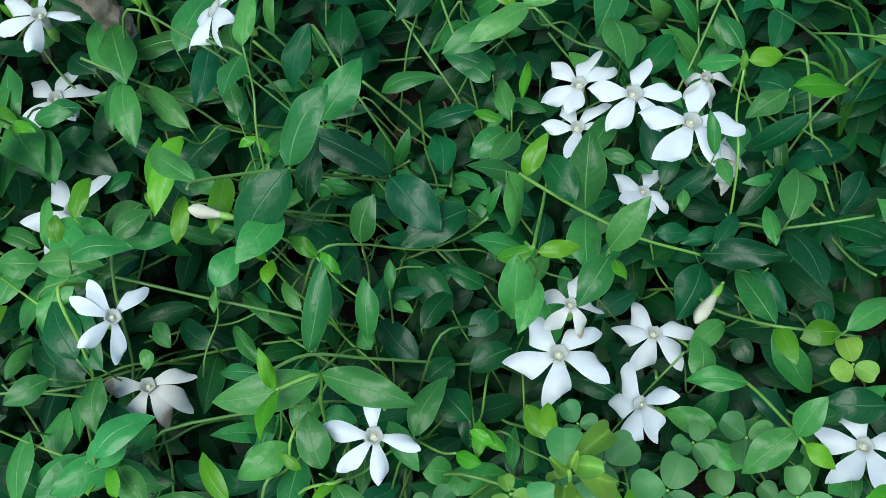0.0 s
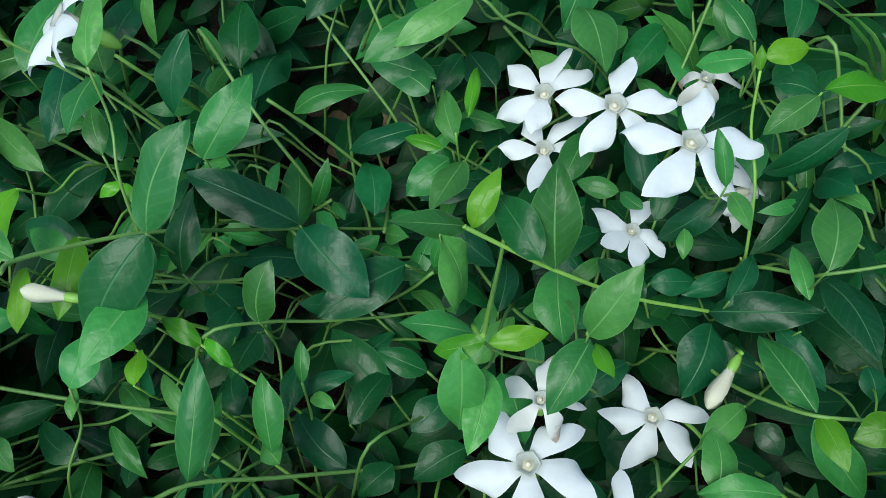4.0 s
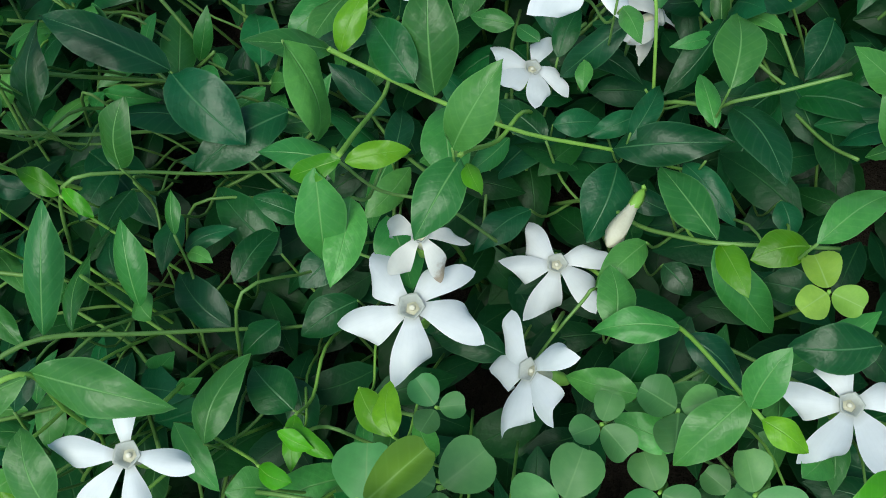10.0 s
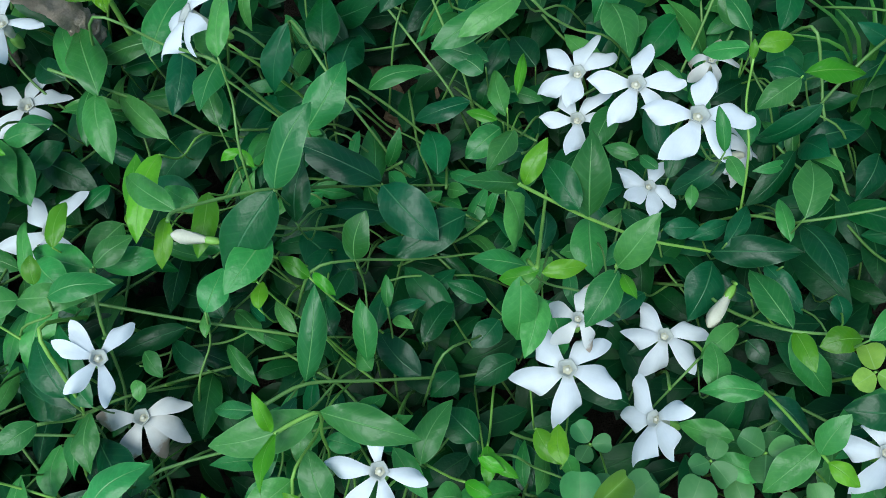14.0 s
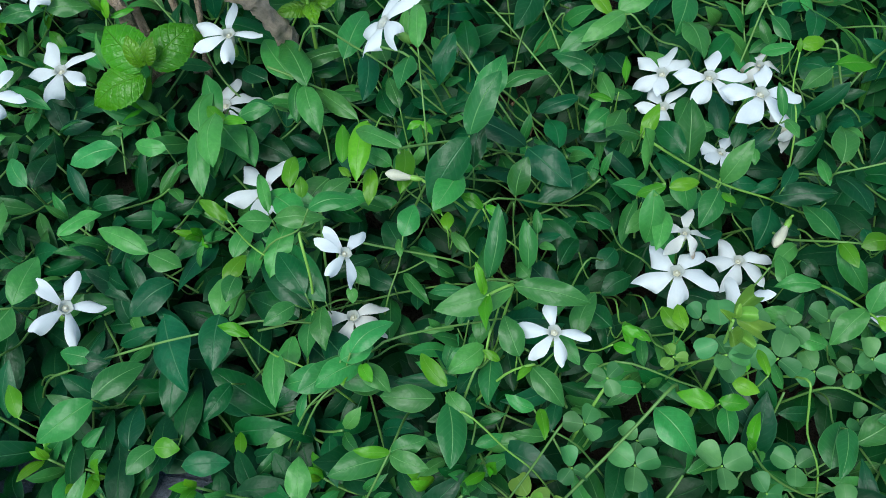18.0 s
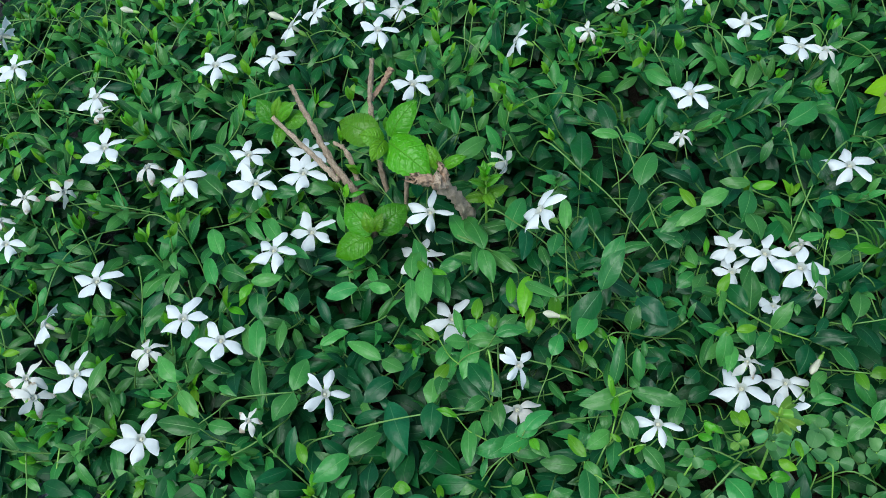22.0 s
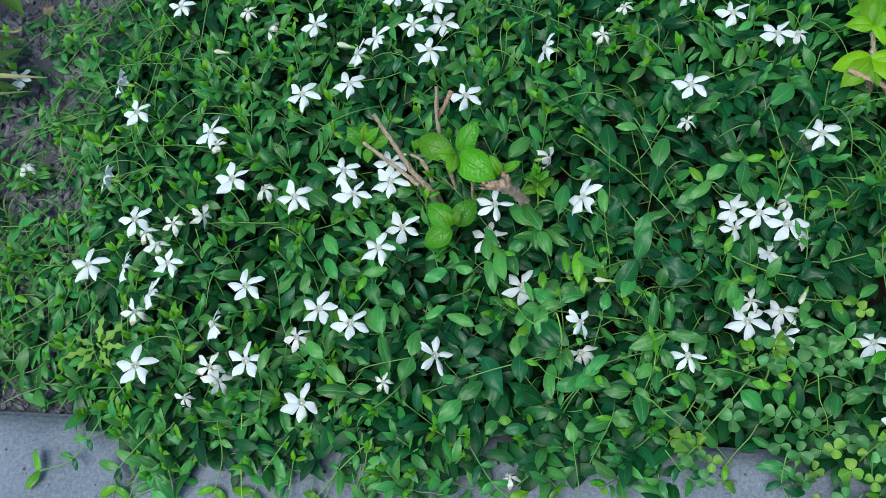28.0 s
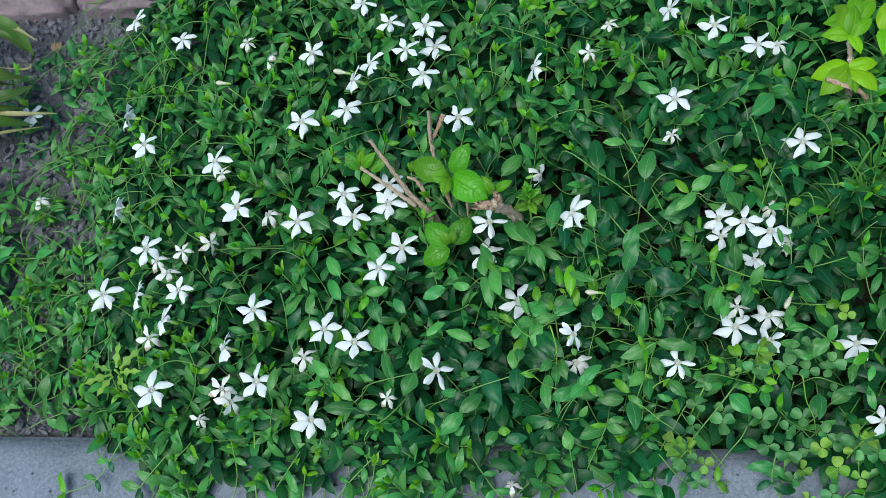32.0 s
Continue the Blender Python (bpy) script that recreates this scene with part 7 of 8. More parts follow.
for node, tips in (((0.290, 0.320, 0.078), ((0.283, 0.350, 0.092), (0.262, 0.322, 0.080), (0.312, 0.334, 0.088), (0.300, 0.300, 0.074), (0.296, 0.346, 0.096))),
                   ((0.292, 0.304, 0.056), ((0.255, 0.298, 0.058), (0.320, 0.306, 0.062), (0.296, 0.276, 0.052), (0.262, 0.276, 0.050), (0.318, 0.276, 0.055))),
                   ((0.300, 0.345, 0.066), ((0.280, 0.362, 0.074), (0.300, 0.372, 0.080), (0.322, 0.366, 0.076), (0.268, 0.346, 0.066))),
                   ((0.318, 0.330, 0.070), ((0.345, 0.340, 0.078), (0.330, 0.360, 0.086), (0.350, 0.312, 0.068), (0.318, 0.302, 0.066)))):
    for i, tip in enumerate(tips):
        shrub_leaf(second, node, Vector(node).lerp(Vector(tip), 0.78), 0.85, (0.2 * (i - 2), -0.3, 1), i, SMOOTH_BLADES)


# ---- clover among the periwinkle ----
def clover_blade(seed, material):
    r = random.Random(seed)
    vs, uv, fs = [(0, 0, 0)], [(0, 0)], []
    rings, n = 4, 26
    for k in range(1, rings + 1):
        q = k / rings
        for i in range(n):
            a = 2 * math.pi * i / n
            x, y = 0.55 * math.cos(a) * (0.86 + 0.20 * math.sin(a)), 0.5 + 0.5 * math.sin(a) - 0.075 * math.exp(-((a - math.pi / 2) / 0.27) ** 2)
            px, py = x * q, 0.5 + (y - 0.5) * q
            vs.append((px, py, 0.9 * px * px - 0.12 * (py - 0.3) ** 2 + 0.05 * q ** 3 * math.sin(3 * a + seed)))
            uv.append((px * 2, py))
    vs[0], uv[0] = (0, 0.5, 0), (0, 0.5)
    for i in range(n):
        fs.append((0, 1 + i, 1 + (i + 1) % n))
        for k in range(rings - 1):
            a, b = 1 + k * n + i, 1 + k * n + (i + 1) % n
            fs.append((a, a + n, b + n, b))
    return mesh_from("leaflet", vs, fs, material, uv)


LEAFLETS = [clover_blade(s, CLOVER_LEAF) for s in range(3)]
YOUNG_LEAFLETS = [clover_blade(s, CLOVER_YOUNG) for s in range(3)]


def clover(x, y, z, size=0.009, spin=0, lean=(0, -0.3)):
    """A trifoliate clover leaf on its stalk; size is a leaflet's length."""
    ob = thing("clover", (x, y, z), "three-lobed pale green clover leaf on a thin stalk", "clover", "clover leaves")
    r = random.Random(int(x * 7e4 + y * 3e4))
    m = basis((0, 1, 0), (lean[0], lean[1], 1), (0, 0, 0))
    stock = YOUNG_LEAFLETS if r.random() < 0.2 else LEAFLETS
    size *= r.uniform(0.84, 1.08)
    for k in range(3):
        s = size * r.uniform(0.85, 1.1)
        part("leaflet", stock[k], ob, m @ pose(0, 0, 0, 0, 0, spin + 120 * k + r.uniform(-8, 8)) @ pose(0, 0.0006, 0, r.uniform(-14, 24), r.uniform(-16, 16), 0) @ Matrix.Diagonal((s, s, s, 1)))
        HERO.append(Vector((x, y, z)) + (m @ pose(0, 0, 0, 0, 0, spin + 120 * k)).to_3x3() @ Vector((0, size * 0.55, 0)))
    foot = Vector((x + r.uniform(-0.012, 0.012), y + r.uniform(0.0, 0.015), max(-0.045, z - 0.06)))
    stem_part(ob, "stalk", [foot, foot.lerp(Vector((x, y, z)), 0.6) + Vector((0.003, 0, 0.004)), (x, y, z)], 0.0005, 0.0004, STEM_NEW, 4, 5)
    return ob


clover(0.2165, 0.0462, 0.0500, 0.0084, -20)
clover(0.2357, 0.0508, 0.0290, 0.0077, 15)
clover(0.1926, 0.0617, 0.0420, 0.0066, 40)
clover(0.2229, 0.0606, 0.0450, 0.0062, -10)
clover(0.2490, 0.0517, 0.0300, 0.0070, 50)
clover(0.2621, 0.0868, 0.0500, 0.0075, 10)
clover(0.1587, 0.0320, 0.0550, 0.0057, 80)
clover(0.1975, 0.0445, 0.0800, 0.0074, 70)
clover(0.1911, 0.0332, 0.0820, 0.0072, 30)
clover(0.1775, 0.0357, 0.0700, 0.0051, 20)
clover(0.2529, 0.0371, 0.0200, 0.0067, 10)
clover(0.1528, 0.0186, 0.0450, 0.0074, 90)
clover(0.1740, 0.0218, 0.0200, 0.0084, 45)
clover(0.1966, 0.0076, 0.0500, 0.0096, 60)
clover(0.2296, 0.0181, 0.0200, 0.0083, 60)
clover(0.1366, -0.0021, 0.0200, 0.0081, 30)
clover(0.1418, -0.0181, 0.0120, 0.0075, 0)
clover(0.2019, -0.0059, 0.0300, 0.0089, 0)
clover(0.2147, -0.0107, 0.0300, 0.0089, 0)
clover(0.2281, -0.0084, 0.0300, 0.0080, 0)
clover(0.2486, -0.0189, 0.0200, 0.0080, 0)
clover(0.2365, 0.0642, 0.0450, 0.0091, 60)
clover(0.2425, 0.0029, 0.0300, 0.0081, 0)
clover(0.2182, -0.0273, 0.0200, 0.0080, 60)
for x, y, z, size, spin in ((0.150, 0.006, 0.035, 0.0090, 20), (0.147, -0.014, 0.028, 0.0085, 70), (0.153, -0.030, 0.018, 0.0080, 10), (0.158, -0.018, 0.020, 0.0075, 50),
                            (0.215, 0.004, 0.034, 0.0088, 40), (0.224, -0.022, 0.026, 0.0084, 15), (0.236, -0.008, 0.034, 0.0090, 75), (0.252, -0.004, 0.034, 0.0086, 30),
                            (0.262, -0.026, 0.024, 0.0082, 60), (0.244, -0.036, 0.016, 0.0080, 100), (0.274, -0.010, 0.030, 0.0088, 5), (0.228, -0.040, 0.012, 0.0076, 45)):
    clover(x, y, z, size * 0.9, spin, (0.5 * math.sin(spin), -0.6 + 0.4 * math.cos(spin)))
rs = random.Random(77)
CLOVER_AT = [q.copy() for q in HERO]
for _ in range(14):
    p = Vector((rs.uniform(0.145, 0.285), rs.uniform(0.006, 0.058), 0))
    p.z = 0.020 + 0.030 * min(1.0, max(0.0, p.y + 0.01) / 0.05) + rs.uniform(-0.004, 0.006)
    if all((p - q).length > 0.0115 for q in CLOVER_AT) and all((p - c).length > w + 0.011 and not (p.z > c.z - 0.01 and (p.x - c.x) ** 2 + (p.y - c.y) ** 2 < 0.0005) for c, w in FLOWERS):
        clover(p.x, p.y, p.z, rs.uniform(0.0065, 0.0105), rs.uniform(0, 120), (rs.uniform(-0.3, 0.3), rs.uniform(-0.6, 0.1)))
        CLOVER_AT.append(p)
# a tall sprig that stands over the mat, with broad lower leaflets and folded young ones at its tip
sprig = thing("clover_sprig", (0.196, 0.034, -0.03), "tall pale clover sprig with folded lime-green young leaflets", "clover")
stem_part(sprig, "stalk", [(0.196, 0.034, -0.03), (0.1935, 0.037, 0.05), (0.1890, 0.0375, 0.099)], 0.0009, 0.0005, STEM_NEW)
for k, (a, b, w, young) in enumerate((
        ((0.1885, 0.0410, 0.086), (0.1875, 0.0525, 0.088), 0.95, 0), ((0.1900, 0.0340, 0.090), (0.2005, 0.0345, 0.093), 0.90, 0),
        ((0.1890, 0.0390, 0.099), (0.1985, 0.0390, 0.102), 0.60, 1), ((0.1900, 0.0390, 0.097), (0.2050, 0.0360, 0.090), 0.42, 1),
        ((0.1880, 0.0360, 0.084), (0.1790, 0.0325, 0.081), 0.85, 0), ((0.1905, 0.0360, 0.082), (0.2030, 0.0375, 0.082), 0.85, 0),
        ((0.1900, 0.0350, 0.078), (0.1985, 0.0255, 0.074), 0.80, 0), ((0.1900, 0.0410, 0.096), (0.2000, 0.0515, 0.096), 0.50, 1),
        ((0.1885, 0.0350, 0.098), (0.1885, 0.0260, 0.103), 0.55, 1), ((0.1890, 0.0345, 0.098), (0.1965, 0.0275, 0.101), 0.45, 1),
        ((0.1885, 0.0370, 0.099), (0.1835, 0.0390, 0.104), 0.40, 1), ((0.1890, 0.0375, 0.100), (0.1900, 0.0420, 0.105), 0.40, 1),
        ((0.1905, 0.0380, 0.070), (0.1850, 0.0450, 0.070), 0.80, 1), ((0.1910, 0.0375, 0.066), (0.1985, 0.0440, 0.068), 0.80, 0))):
    d = Vector(b) - Vector(a)
    part("leaflet", (LEAFLETS, YOUNG_LEAFLETS)[young][k % 3], sprig, basis(d, (d.x * -20 * young, -0.35, 1), Vector(a) - sprig.location, d.length * w * 0.8, d.length * 0.74, d.length * (1.8 if young else 0.8)))
    HERO.append((Vector(a) + Vector(b)) / 2)
copy_thing(sprig, pose(0.139, -0.012, -0.068, 0, 0, 140))
copy_thing(sprig, pose(0.262, -0.008, -0.062, 0, 0, 60))


# ---- the strip of soil: strap leaves, brick edging, clods, dry bits, grass ----
def strap(owner, points, width, dry=0):
    ps = glide(points, 5)
    n = len(ps) - 1
    vs, uv, fs = [], [], []
    for i, p in enumerate(ps):
        d = (ps[min(i + 1, n)] - ps[max(i - 1, 0)]).normalized()
        side = d.cross(Vector((0, 0, 1))).normalized()
        t = i / n
        w = width * 0.5 * (1 - max(0, t - 0.70) / 0.31) ** 0.7 if t < 1 else 0.0004
        for j in (-2, -1, 0, 1, 2):
            vs.append(tuple(p + side * w * j / 2 + Vector((0, 0, 1)) * (abs(j) * w * 0.22) - owner.location))
            uv.append((j / 2, t))
    for i in range(n):
        for j in range(4):
            a = i * 5 + j
            fs.append((a, a + 1, a + 6, a + 5))
    return part("leaf", mesh_from("strap", vs, fs, STRAP_DRY if dry else STRAP, uv), owner, label="yellowed dry leaf" if dry else "")


# broad arching leaves
clump = thing("strap_leaf_plant", (-0.66, 0.36, -0.01), "clump of long arching green strap leaves with yellowing tips", "plant")
strap(clump, [(-0.675, 0.427, 0.030), (-0.546, 0.417, 0.060), (-0.510, 0.408, 0.065), (-0.495, 0.401, 0.050), (-0.491, 0.393, 0.030)], 0.0137)
strap(clump, [(-0.672, 0.418, 0.030), (-0.553, 0.406, 0.055), (-0.511, 0.401, 0.055), (-0.496, 0.396, 0.040), (-0.494, 0.397, 0.030)], 0.0086)
strap(clump, [(-0.682, 0.443, 0.030), (-0.548, 0.422, 0.060), (-0.504, 0.408, 0.060), (-0.479, 0.399, 0.045)], 0.0050, 1)
strap(clump, [(-0.493, 0.395, 0.030), (-0.508, 0.402, 0.010), (-0.517, 0.398, 0.004), (-0.553, 0.404, 0.002)], 0.0029, 1)
strap(clump, [(-0.675, 0.387, 0.020), (-0.559, 0.357, 0.050), (-0.509, 0.355, 0.045), (-0.492, 0.371, 0.020)], 0.0187)
strap(clump, [(-0.660, 0.371, 0.030), (-0.570, 0.350, 0.050), (-0.515, 0.342, 0.050), (-0.500, 0.356, 0.030)], 0.0108)
strap(clump, [(-0.656, 0.340, 0.020), (-0.544, 0.322, 0.045), (-0.490, 0.324, 0.050), (-0.471, 0.345, 0.040)], 0.0158)
strap(clump, [(-0.647, 0.336, 0.030), (-0.544, 0.313, 0.050), (-0.497, 0.315, 0.045), (-0.480, 0.325, 0.030)], 0.0086)
strap(clump, [(-0.652, 0.329, 0.020), (-0.525, 0.315, 0.040), (-0.479, 0.311, 0.040), (-0.447, 0.321, 0.025)], 0.0058, 1)
strap(clump, [(-0.646, 0.314, 0.020), (-0.530, 0.300, 0.045), (-0.496, 0.302, 0.040), (-0.474, 0.312, 0.020)], 0.0158)
strap(clump, [(-0.636, 0.289, 0.020), (-0.527, 0.282, 0.040), (-0.490, 0.293, 0.035), (-0.466, 0.313, 0.015)], 0.0043, 1)
strap(clump, [(-0.641, 0.303, 0.020), (-0.549, 0.291, 0.040), (-0.522, 0.296, 0.035), (-0.510, 0.307, 0.020)], 0.0086)
strap(clump, [(-0.673, 0.403, 0.030), (-0.580, 0.396, 0.040), (-0.551, 0.413, 0.040), (-0.544, 0.411, 0.030)], 0.0101)

edging = new("brick_edging")
tagged(edging, "row of weathered red-brown bricks edging the bed", "brick edging", kind="structure")
for i in range(6):
    x0 = -1.62 + 0.228 * i
    part("brick", rough_block("brick", x0, x0 + 0.22, 0.476, 0.585, -0.05, 0.016, BRICK, 0.009, i * 2.3), edging)

CLOD_MESHES = []
for s in range(6):
    bm = bmesh.new()
    bmesh.ops.create_icosphere(bm, subdivisions=1, radius=1)
    for v in bm.verts:
        v.co *= 1 + 0.8 * noise.noise(v.co * 1.6 + Vector((s * 9.1, 0, 0))) + 0.2 * noise.noise(v.co * 4 + Vector((s, 5, 0)))
        v.co.z *= 0.7
    me = bpy.data.meshes.new("clod")
    bm.to_mesh(me)
    bm.free()
    me.polygons.foreach_set("use_smooth", [True] * len(me.polygons))
    me.materials.append(CLOD)
    CLOD_MESHES.append(me)
rs = random.Random(21)
vs, fs = [], []
for _ in range(19000):
    x, y = -0.36 - 0.5 * rs.random() ** 1.4 + 0.09 * rs.random(), rs.uniform(0.004, 0.60)
    q = 0.0007 + 0.0052 * rs.random() ** 4
    me = CLOD_MESHES[rs.randrange(6)]
    m = pose(x, y, soil_height(x, y) + q * 0.25, rs.uniform(0, 360), rs.uniform(0, 360), rs.uniform(0, 360)) @ Matrix.Diagonal((q, q, q, 1))
    k = len(vs)
    vs += [tuple(m @ v.co) for v in me.vertices]
    fs += [tuple(i + k for i in p.vertices) for p in me.polygons]
tagged(new("soil_crumbs", mesh_from("soil_crumbs", vs, fs, CLOD, smooth=False)), "loose crumbs and small clods of dry soil", "soil", kind="stuff")

for i, (x, y, z, a) in enumerate(((-0.495, 0.428, 0.0, 20), (0.114, 0.203, 0.004, 70), (0.121, 0.212, 0.006, 200), (0.106, 0.197, 0.003, 300), (0.128, 0.202, 0.004, 120), (0.10, 0.208, 0.004, 10), (-0.345, 0.135, -0.004, 45), (-0.375, 0.055, -0.004, 150))):
    v, f, u = blade_points(0.6, 0.5, 0.35, 0.12, rows=7, half=2, seed=i + 60)
    ob = new("dry_leaf", mesh_from("dry_leaf", v, f, DRY, u))
    ob.matrix_basis = pose(x, y, soil_height(x, y) + 0.004 + z, 6, 8, a) @ Matrix.Diagonal((0.02, 0.02, 0.02, 1))
    tagged(ob, "curled dry brown leaf lying on the soil", "dead leaf", "dry leaves")


def grass_tuft(x, y, z, n, length, seed, spread=0.7):
    r = random.Random(seed)
    ob = thing("grass_tuft", (x, y, z), "tuft of thin green grass blades", "grass", "grass tufts")
    for _ in range(n):
        a = r.uniform(0, 6.28)
        L = length * r.uniform(0.6, 1.1)
        o = Vector((math.cos(a), math.sin(a), 0)) * spread * L
        pts = [Vector((0, 0, 0)), o * 0.35 + Vector((0, 0, L * 0.6)), o + Vector((0, 0, L * r.uniform(0.35, 0.8)))]
        ps = glide(pts, 4)
        vs, uv, fs = [], [], []
        for i, p in enumerate(ps):
            t = i / (len(ps) - 1)
            d = Vector((-o.y, o.x, 0)).normalized() * 0.0010 * (1.02 - t ** 2)
            vs += [tuple(p - d), tuple(p + Vector((0, 0, -0.0003))), tuple(p + d)]
            uv += [(-1, t), (0, t), (1, t)]
        for i in range(len(ps) - 1):
            k = i * 3
            fs += [(k, k + 1, k + 4, k + 3), (k + 1, k + 2, k + 5, k + 4)]
        part("blade", mesh_from("blade", vs, fs, BLADE, uv), ob)
    return ob


rs = random.Random(44)
for k in range(26):
    x, y = rs.uniform(-0.48, -0.33), 0.01 + 0.30 * rs.random() ** 1.4
    grass_tuft(x, y, soil_height(x, y), rs.randint(4, 7), rs.uniform(0.03, 0.055), k, 1.1)
for k, (x, y, L) in enumerate(((0.285, 0.212, 0.07), (0.298, 0.196, 0.075), (0.31, 0.225, 0.08), (0.275, 0.19, 0.06), (0.118, 0.255, 0.06), (0.112, 0.29, 0.06))):
    grass_tuft(x, y, 0.0, 6, L, 70 + k, 0.7)

# a lobed weed leaf cluster at the edge of the mat
weed = thing("groundsel", (-0.316, 0.048, 0.0), "small weed with pale green deeply lobed leaves", "weed")
rs = random.Random(9)
for k in range(7):
    a = k * 0.9 + rs.uniform(-0.2, 0.2)
    L = rs.uniform(0.018, 0.028)
    rows = 16
    vs, uv, fs = [], [], []
    for i in range(rows + 1):
        v = i / rows
        w = 0.16 * math.sin(math.pi * min(1, v * 0.9 + 0.08)) * (0.66 + 0.34 * math.cos(v * 17))
        for j in (-2, -1, 0, 1, 2):
            vs.append((w * j / 2, v, 0.25 * abs(w * j / 2) - 0.35 * v * v + 0.25 * v))
            uv.append((j / 2, v))
    for i in range(rows):
        for j in range(4):
            q = i * 5 + j
            fs.append((q, q + 1, q + 6, q + 5))
    b = Vector((0.004 * math.cos(a), 0.004 * math.sin(a), 0.026))
    d = Vector((math.cos(a), math.sin(a), 0.25))
    part("leaf", mesh_from("lobed_leaf", vs, fs, CLOVER_YOUNG, uv), weed, basis(d, (0, -0.3, 1), b, L, L, L))
    HERO.append(weed.location + b + d * L * 0.5)
stem_part(weed, "stem", [(-0.316, 0.048, -0.005), (-0.315, 0.049, 0.03)], 0.0014, 0.001, STEM_NEW)

# ---- the mat of periwinkle between the placed shoots ----
def overhang(x):
    """How far the mat hangs over the kerb along the bed."""
    if x < -0.33 or 0.148 < x < 0.205:
        return 0.0
    return min(1.0, (x + 0.33) / 0.06) * (0.050 - 0.008 * (x > 0) + 0.014 * noise.noise((x * 13, 0.7, 0)))


def canopy(x, y):
    """Height of the leaf mat above the kerb: a mound that thins out to the bare strip and the kerb."""
    edge = min(1.0, max(0.0, (x + 0.34 + 0.09 * min(1.0, max(0.0, y / 0.35)) + 0.05 * noise.noise((y * 9, 3.0, 0))) / 0.12))
    reach = overhang(x) + 0.03
    rim = min(1.0, max(0.0, (y + reach) / (reach + 0.02)))
    return 0.008 + (0.036 + 0.012 * noise.noise((x * 8, y * 8, 2.2))) * (edge ** 0.7) * (0.25 + 0.75 * rim)


PLACED = list(HERO)


def crowded(p, r=0.009, over=0.0):
    """Whether a leaf at p would lie over a flower or over a placed leaf."""
    for c, rad in FLOWERS:
        if p.z > c.z - 0.010 + over and (p.x - c.x) ** 2 + (p.y + 0.4 * (p.z - c.z) - c.y) ** 2 < (rad + 0.006) ** 2:
            return True
    for c in PLACED:
        if p.z > c.z - 0.009 + over and (p.x - c.x) ** 2 + (p.y - c.y) ** 2 < r * r:
            return True
    return False


def trailing(r, x, y, bundle=None):
    """A shoot that creeps through the mat and lifts its tip."""
    top = canopy(x, y)
    head = r.uniform(0, 2 * math.pi)
    n = r.randint(4, 6)
    gap = r.uniform(0.009, 0.014)
    lift = r.uniform(0.1, 1.0)
    pts = []
    px, py = x - math.cos(head) * gap * n * 0.7, y - math.sin(head) * gap * n * 0.7
    for i in range(n):
        t = i / (n - 1)
        z = top * (0.30 + 0.60 * t ** 1.2) + 0.020 * lift * t * t - 0.004
        pts.append(Vector((px, py, max(z, 0.004))))
        head += r.uniform(-0.22, 0.22)
        g = gap * (1.15 - 0.65 * t) * (1 - 0.3 * lift * t)
        px, py = px + math.cos(head) * g, py + math.sin(head) * g
    if any(crowded(q, 0.012) for q in pts):
        pts = [Vector((q.x, q.y, max(0.003, q.z * 0.5))) for q in pts]
    tone = "new" if r.random() < 0.52 else ("mid" if r.random() < 0.6 else "old")
    if 0.03 < x < 0.28 and 0.03 < y < 0.21:
        tone = "old" if r.random() < (0.28 if x < 0.235 or y < 0.08 else 0.75) else "mid"
    if x < -0.14:
        tone = "new" if r.random() < 0.76 else "mid"
    if x < 0.09 and 0.0 < y < 0.075 and x > -0.12 and r.random() < 0.8:
        tone = "old"
    todo, last = [], 0
    for i in range(1, n):
        t = i / (n - 1)
        d = (pts[i] - pts[i - 1]).normalized()
        L = r.uniform(0.015, 0.025) * (1.25 if tone == "old" else 1.0) * (1 - 0.45 * max(0, t - 0.5) * 2)
        turn = r.uniform(0.7, 1.4) if i % 2 else r.uniform(-0.25, 0.25)
        for sgn in (1, -1):
            side = Vector((-d.y, d.x, 0)) * sgn
            way = (side * math.cos(turn) + d * r.uniform(0.25, 0.8) + Vector((0, 0, math.sin(turn) * 0.5 * sgn + r.uniform(-0.15, 0.35)))).normalized()
            l_tone = tone if t < 0.99 or tone == "new" else "mid"
            if tone == "new":
                l_tone = "new" if t > 0.8 else "mid"
            elif tone == "mid" and t < 0.45:
                l_tone = "old"
            b = pts[i] + way * 0.0015
            if crowded(b + way * L * 0.5) or crowded(b + way * L * 0.9):
                continue
            todo.append((b, b + way * L, r.uniform(0.29, 0.41), l_tone, (r.uniform(-0.6, 0.6), -0.2 + r.uniform(-0.6, 0.6), 1)))
            last = i
    if len(todo) < 3:
        return None
    if bundle:
        ob = bundle
        v, f = tube_data(glide(pts[:last + 1], 3), [0.0005] * (last * 3 + 1), 5)
        k = len(ob["stem"][0])
        ob["stem"][0].extend(v)
        ob["stem"][1].extend(tuple(i + k for i in q) for q in f)
    else:
        ob = shoot(*pts[:last + 1], tone=tone, r=r.uniform(0.00045, 0.00065))
    for q in todo:
        leaf(ob, *q)
    d = (pts[-1] - pts[-2]).normalized() + Vector((0, 0, 0.5))
    if tone == "new" and last == n - 1 and not crowded(pts[-1] + d * 0.005):
        for k in range(2):
            w = (d + Vector((r.uniform(-0.5, 0.5), r.uniform(-0.5, 0.5), 0.2))).normalized()
            leaf(ob, pts[-1], pts[-1] + w * r.uniform(0.007, 0.012), 0.4, "new")
    return ob


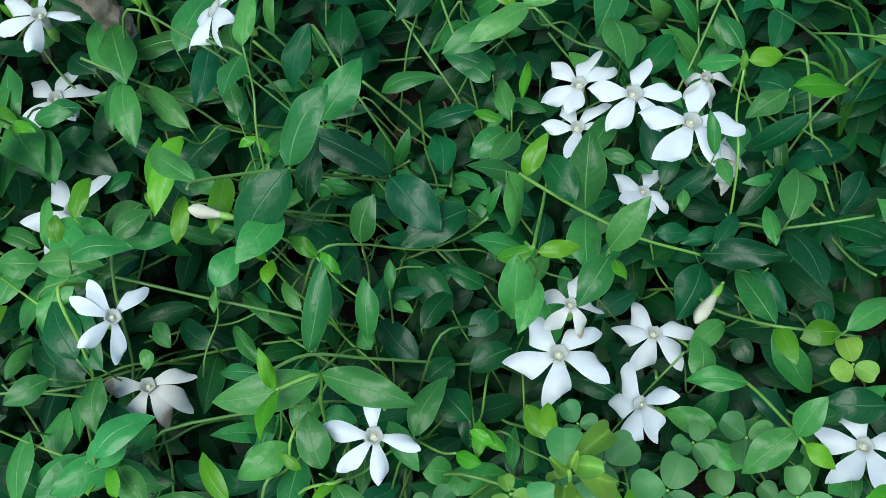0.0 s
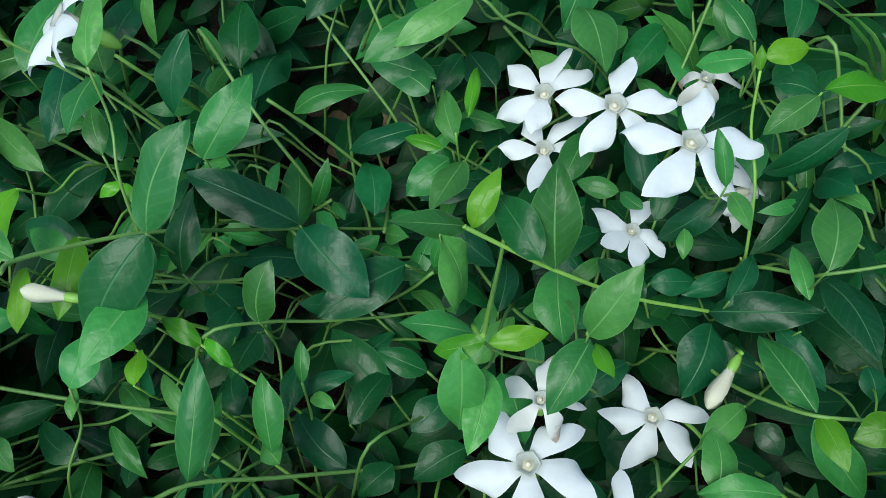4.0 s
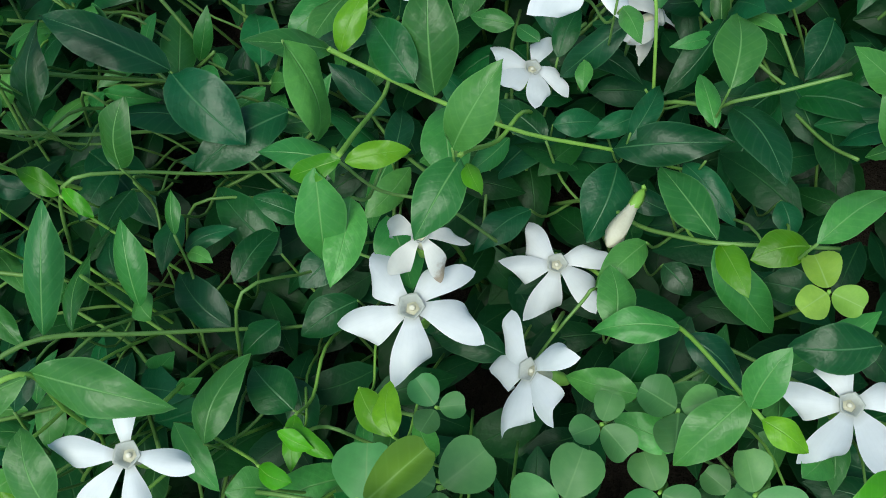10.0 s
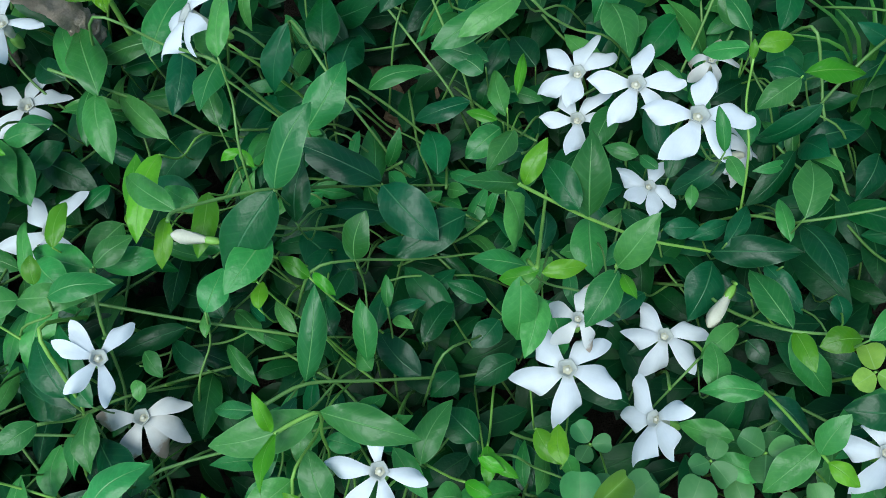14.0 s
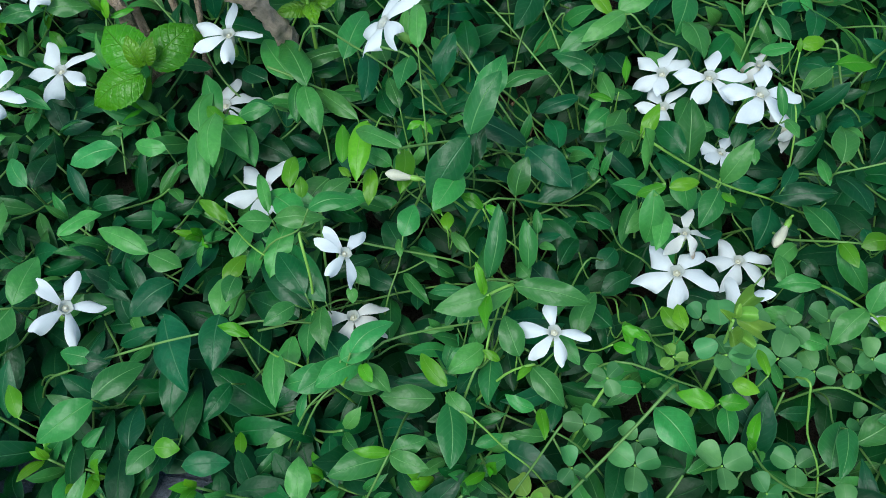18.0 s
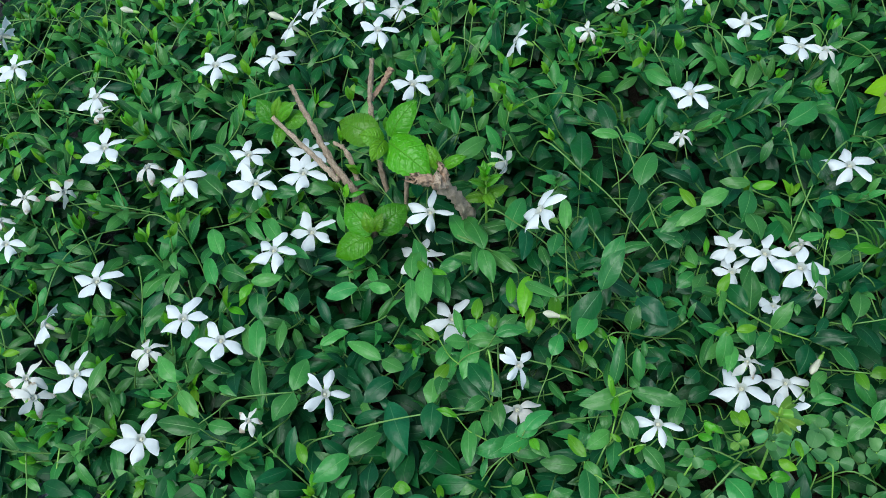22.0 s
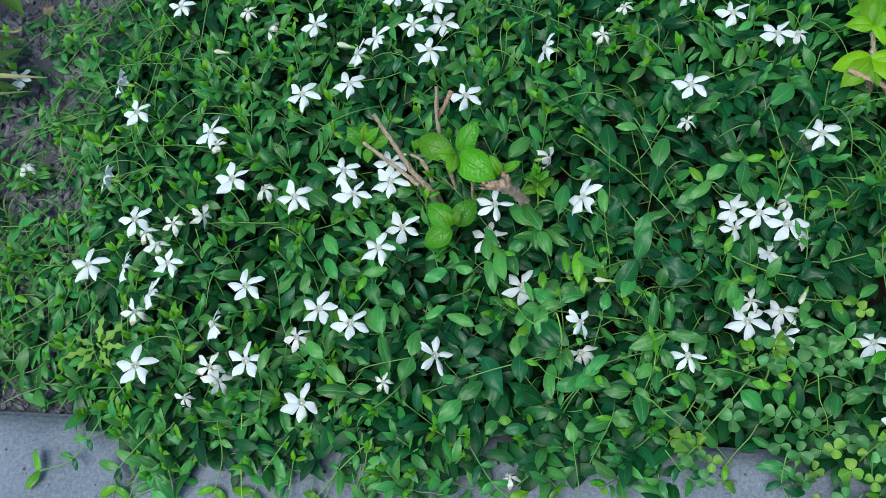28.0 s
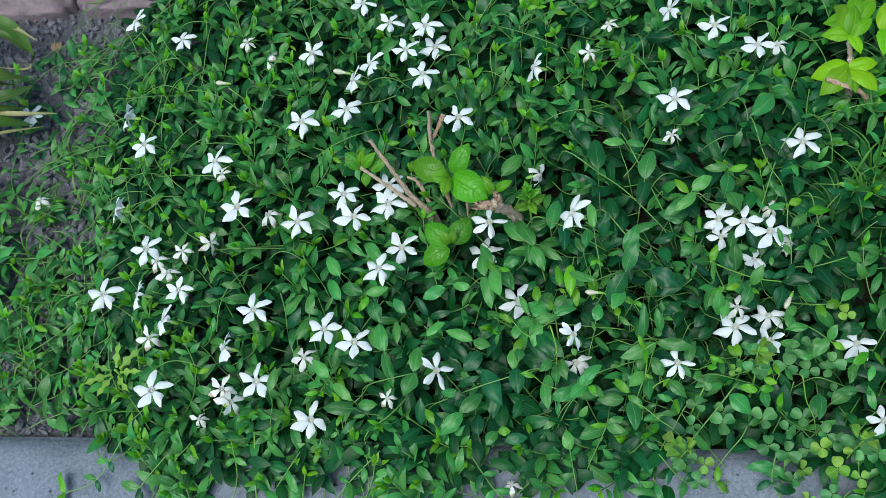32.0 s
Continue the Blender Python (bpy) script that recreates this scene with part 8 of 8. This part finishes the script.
def under_layer(name, count, seed, low, high, x0, x1, y0, y1):
    """The deeper leaves, past counting, in one sheet of real leaves, with shade in their colour."""
    r = random.Random(seed)
    rows, half = 5, 1
    vs, fs, uvs = [], [], []
    forms = [blade_points(0.40, r.uniform(0.1, 0.4), r.uniform(0.05, 0.3), 0, rows=rows, half=half, seed=k)[:3] for k in range(5)]
    for _ in range(count):
        x, y = r.uniform(x0, x1), r.uniform(y0, y1)
        top, floor_z = canopy(x, y), soil_height(x, y) + 0.008 if y > 0.004 else 0.004
        if (x - 0.114) ** 2 + (y - 0.204) ** 2 < 0.0002:
            continue
        if y < 0.006 and (y < 0.008 - 0.9 * overhang(x) or 0.135 < x < 0.212):
            continue
        if top < 0.016 and r.random() < 0.9:
            continue
        z = floor_z + (top - floor_z) * r.uniform(low, high)
        a = r.uniform(0, 6.283)
        L = r.uniform(0.014, 0.026)
        d = Vector((math.cos(a), math.sin(a), r.uniform(-0.35, 0.3)))
        if crowded(Vector((x, y, z)) + d * L * 0.5, 0.007, 0.005):
            continue
        m = basis(d, (r.uniform(-0.5, 0.5), r.uniform(-0.6, 0.3), 1), (x, y, z), L, L, L)
        v, f, u = forms[r.randrange(5)]
        k = len(vs)
        vs += [tuple(m @ Vector(p)) for p in v]
        fs += [tuple(i + k for i in q) for q in f]
        uvs += u
    ob = new(name, mesh_from(name, vs, fs, LEAF_SHADED, uvs))
    return tagged(ob, "dense lower mat of periwinkle leaves, green darkened for shade", "ground cover", kind="stuff")


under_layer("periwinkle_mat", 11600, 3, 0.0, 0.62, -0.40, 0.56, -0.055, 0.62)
r = random.Random(11)
spots = []
for _ in range(16000):
    x, y = r.uniform(-0.37, 0.52), r.uniform(-0.065, 0.58)
    if canopy(x, y) > 0.014 and y > -overhang(x) and (y > 0.012 or r.random() < 0.95) and not (0.135 < x < 0.212 and y < 0.012) and noise.noise((x * 17, y * 17, 5.5)) > (-0.15 if 0.09 < x < 0.26 and 0.20 < y < 0.33 else -0.55) and (x - 0.114) ** 2 + (y - 0.204) ** 2 > 0.0003 and all((x - a) ** 2 + (y - b) ** 2 > (0.0180 if y > 0.01 else 0.0125) ** 2 for a, b in spots):
        spots.append((x, y))
# the shoots that stand nearest in the middle of the bed are things; the rest is joined foliage
spots.sort(key=lambda q: (q[0] - 0.10) ** 2 + 1.4 * (q[1] - 0.10) ** 2)
bundle = {k: ([], [], []) for k in ("old", "mid", "new")}
bundle["stem"] = ([], [])
for i, (x, y) in enumerate(spots):
    trailing(r, x, y, None if i < 12 else bundle)
# sparse runners over the bare strip
for _ in range(58):
    q = 0.03 + r.random() ** 1.1 * 0.42
    trailing(r, r.uniform(-0.47, -0.34) - 0.06 * q / 0.45, q, bundle)
# small dark leaves and blades creeping low over the bare strip
for _ in range(620):
    x, y, a = -0.33 - 0.19 * r.random() ** 1.3, r.uniform(0.012, 0.43), r.uniform(0, 6.28)
    d = Vector((math.cos(a), math.sin(a), r.uniform(0.0, 0.6))).normalized() * r.uniform(0.009, 0.021)
    joined_leaf(bundle["old" if r.random() < 0.45 else "mid"], Vector((x, y, soil_height(x, y) + r.uniform(0.001, 0.012))), d, d.length, r.uniform(0.16, 0.36), (r.uniform(-0.5, 0.5), r.uniform(-0.6, 0.3), 1))
# long bare stems that arch over the leaves
bare = ([], [])
for k in range(420):
    x, y, head, L = r.uniform(-0.42, 0.5) if k < 300 else r.uniform(-0.50, -0.28), r.uniform(0.0, 0.55), r.uniform(0, 6.28), r.uniform(0.03, 0.085)
    pts = []
    for i in range(5):
        t = i / 4
        px, py = x + math.cos(head + 0.35 * t) * L * t, y + math.sin(head + 0.35 * t) * L * t
        pts.append(Vector((px, py, canopy(px, py) * (0.45 + 0.55 * math.sin(0.4 + 2.3 * t)) + 0.003)))
    if pts[-1].y < 0.0 or any(crowded(q, 0.007) for q in pts) or (0.0 < x < 0.29 and 0.0 < y < 0.2):
        continue
    v, f = tube_data(glide(pts, 3), [0.00045] * 13, 5)
    k = len(bare[0])
    bare[0].extend(v)
    bare[1].extend(tuple(i + k for i in q) for q in f)
tagged(new("periwinkle_stems", mesh_from("periwinkle_stems", *bare, STEM)), "long bare pale green stems arching over the mat", "ground cover", kind="stuff")
for k, m in (("old", MAT_OLD), ("mid", MAT_MID), ("new", MAT_NEW)):
    words = {"old": "dark mature", "mid": "glossy mid-green", "new": "fresh yellow-green"}[k]
    tagged(new("periwinkle_foliage", mesh_from("periwinkle_foliage", bundle[k][0], bundle[k][1], m, bundle[k][2])), words + " leaves of the periwinkle mat", "ground cover", kind="stuff")
tagged(new("periwinkle_runners", mesh_from("periwinkle_runners", *bundle["stem"], STEM)), "thin green runners threading the periwinkle mat", "ground cover", kind="stuff")
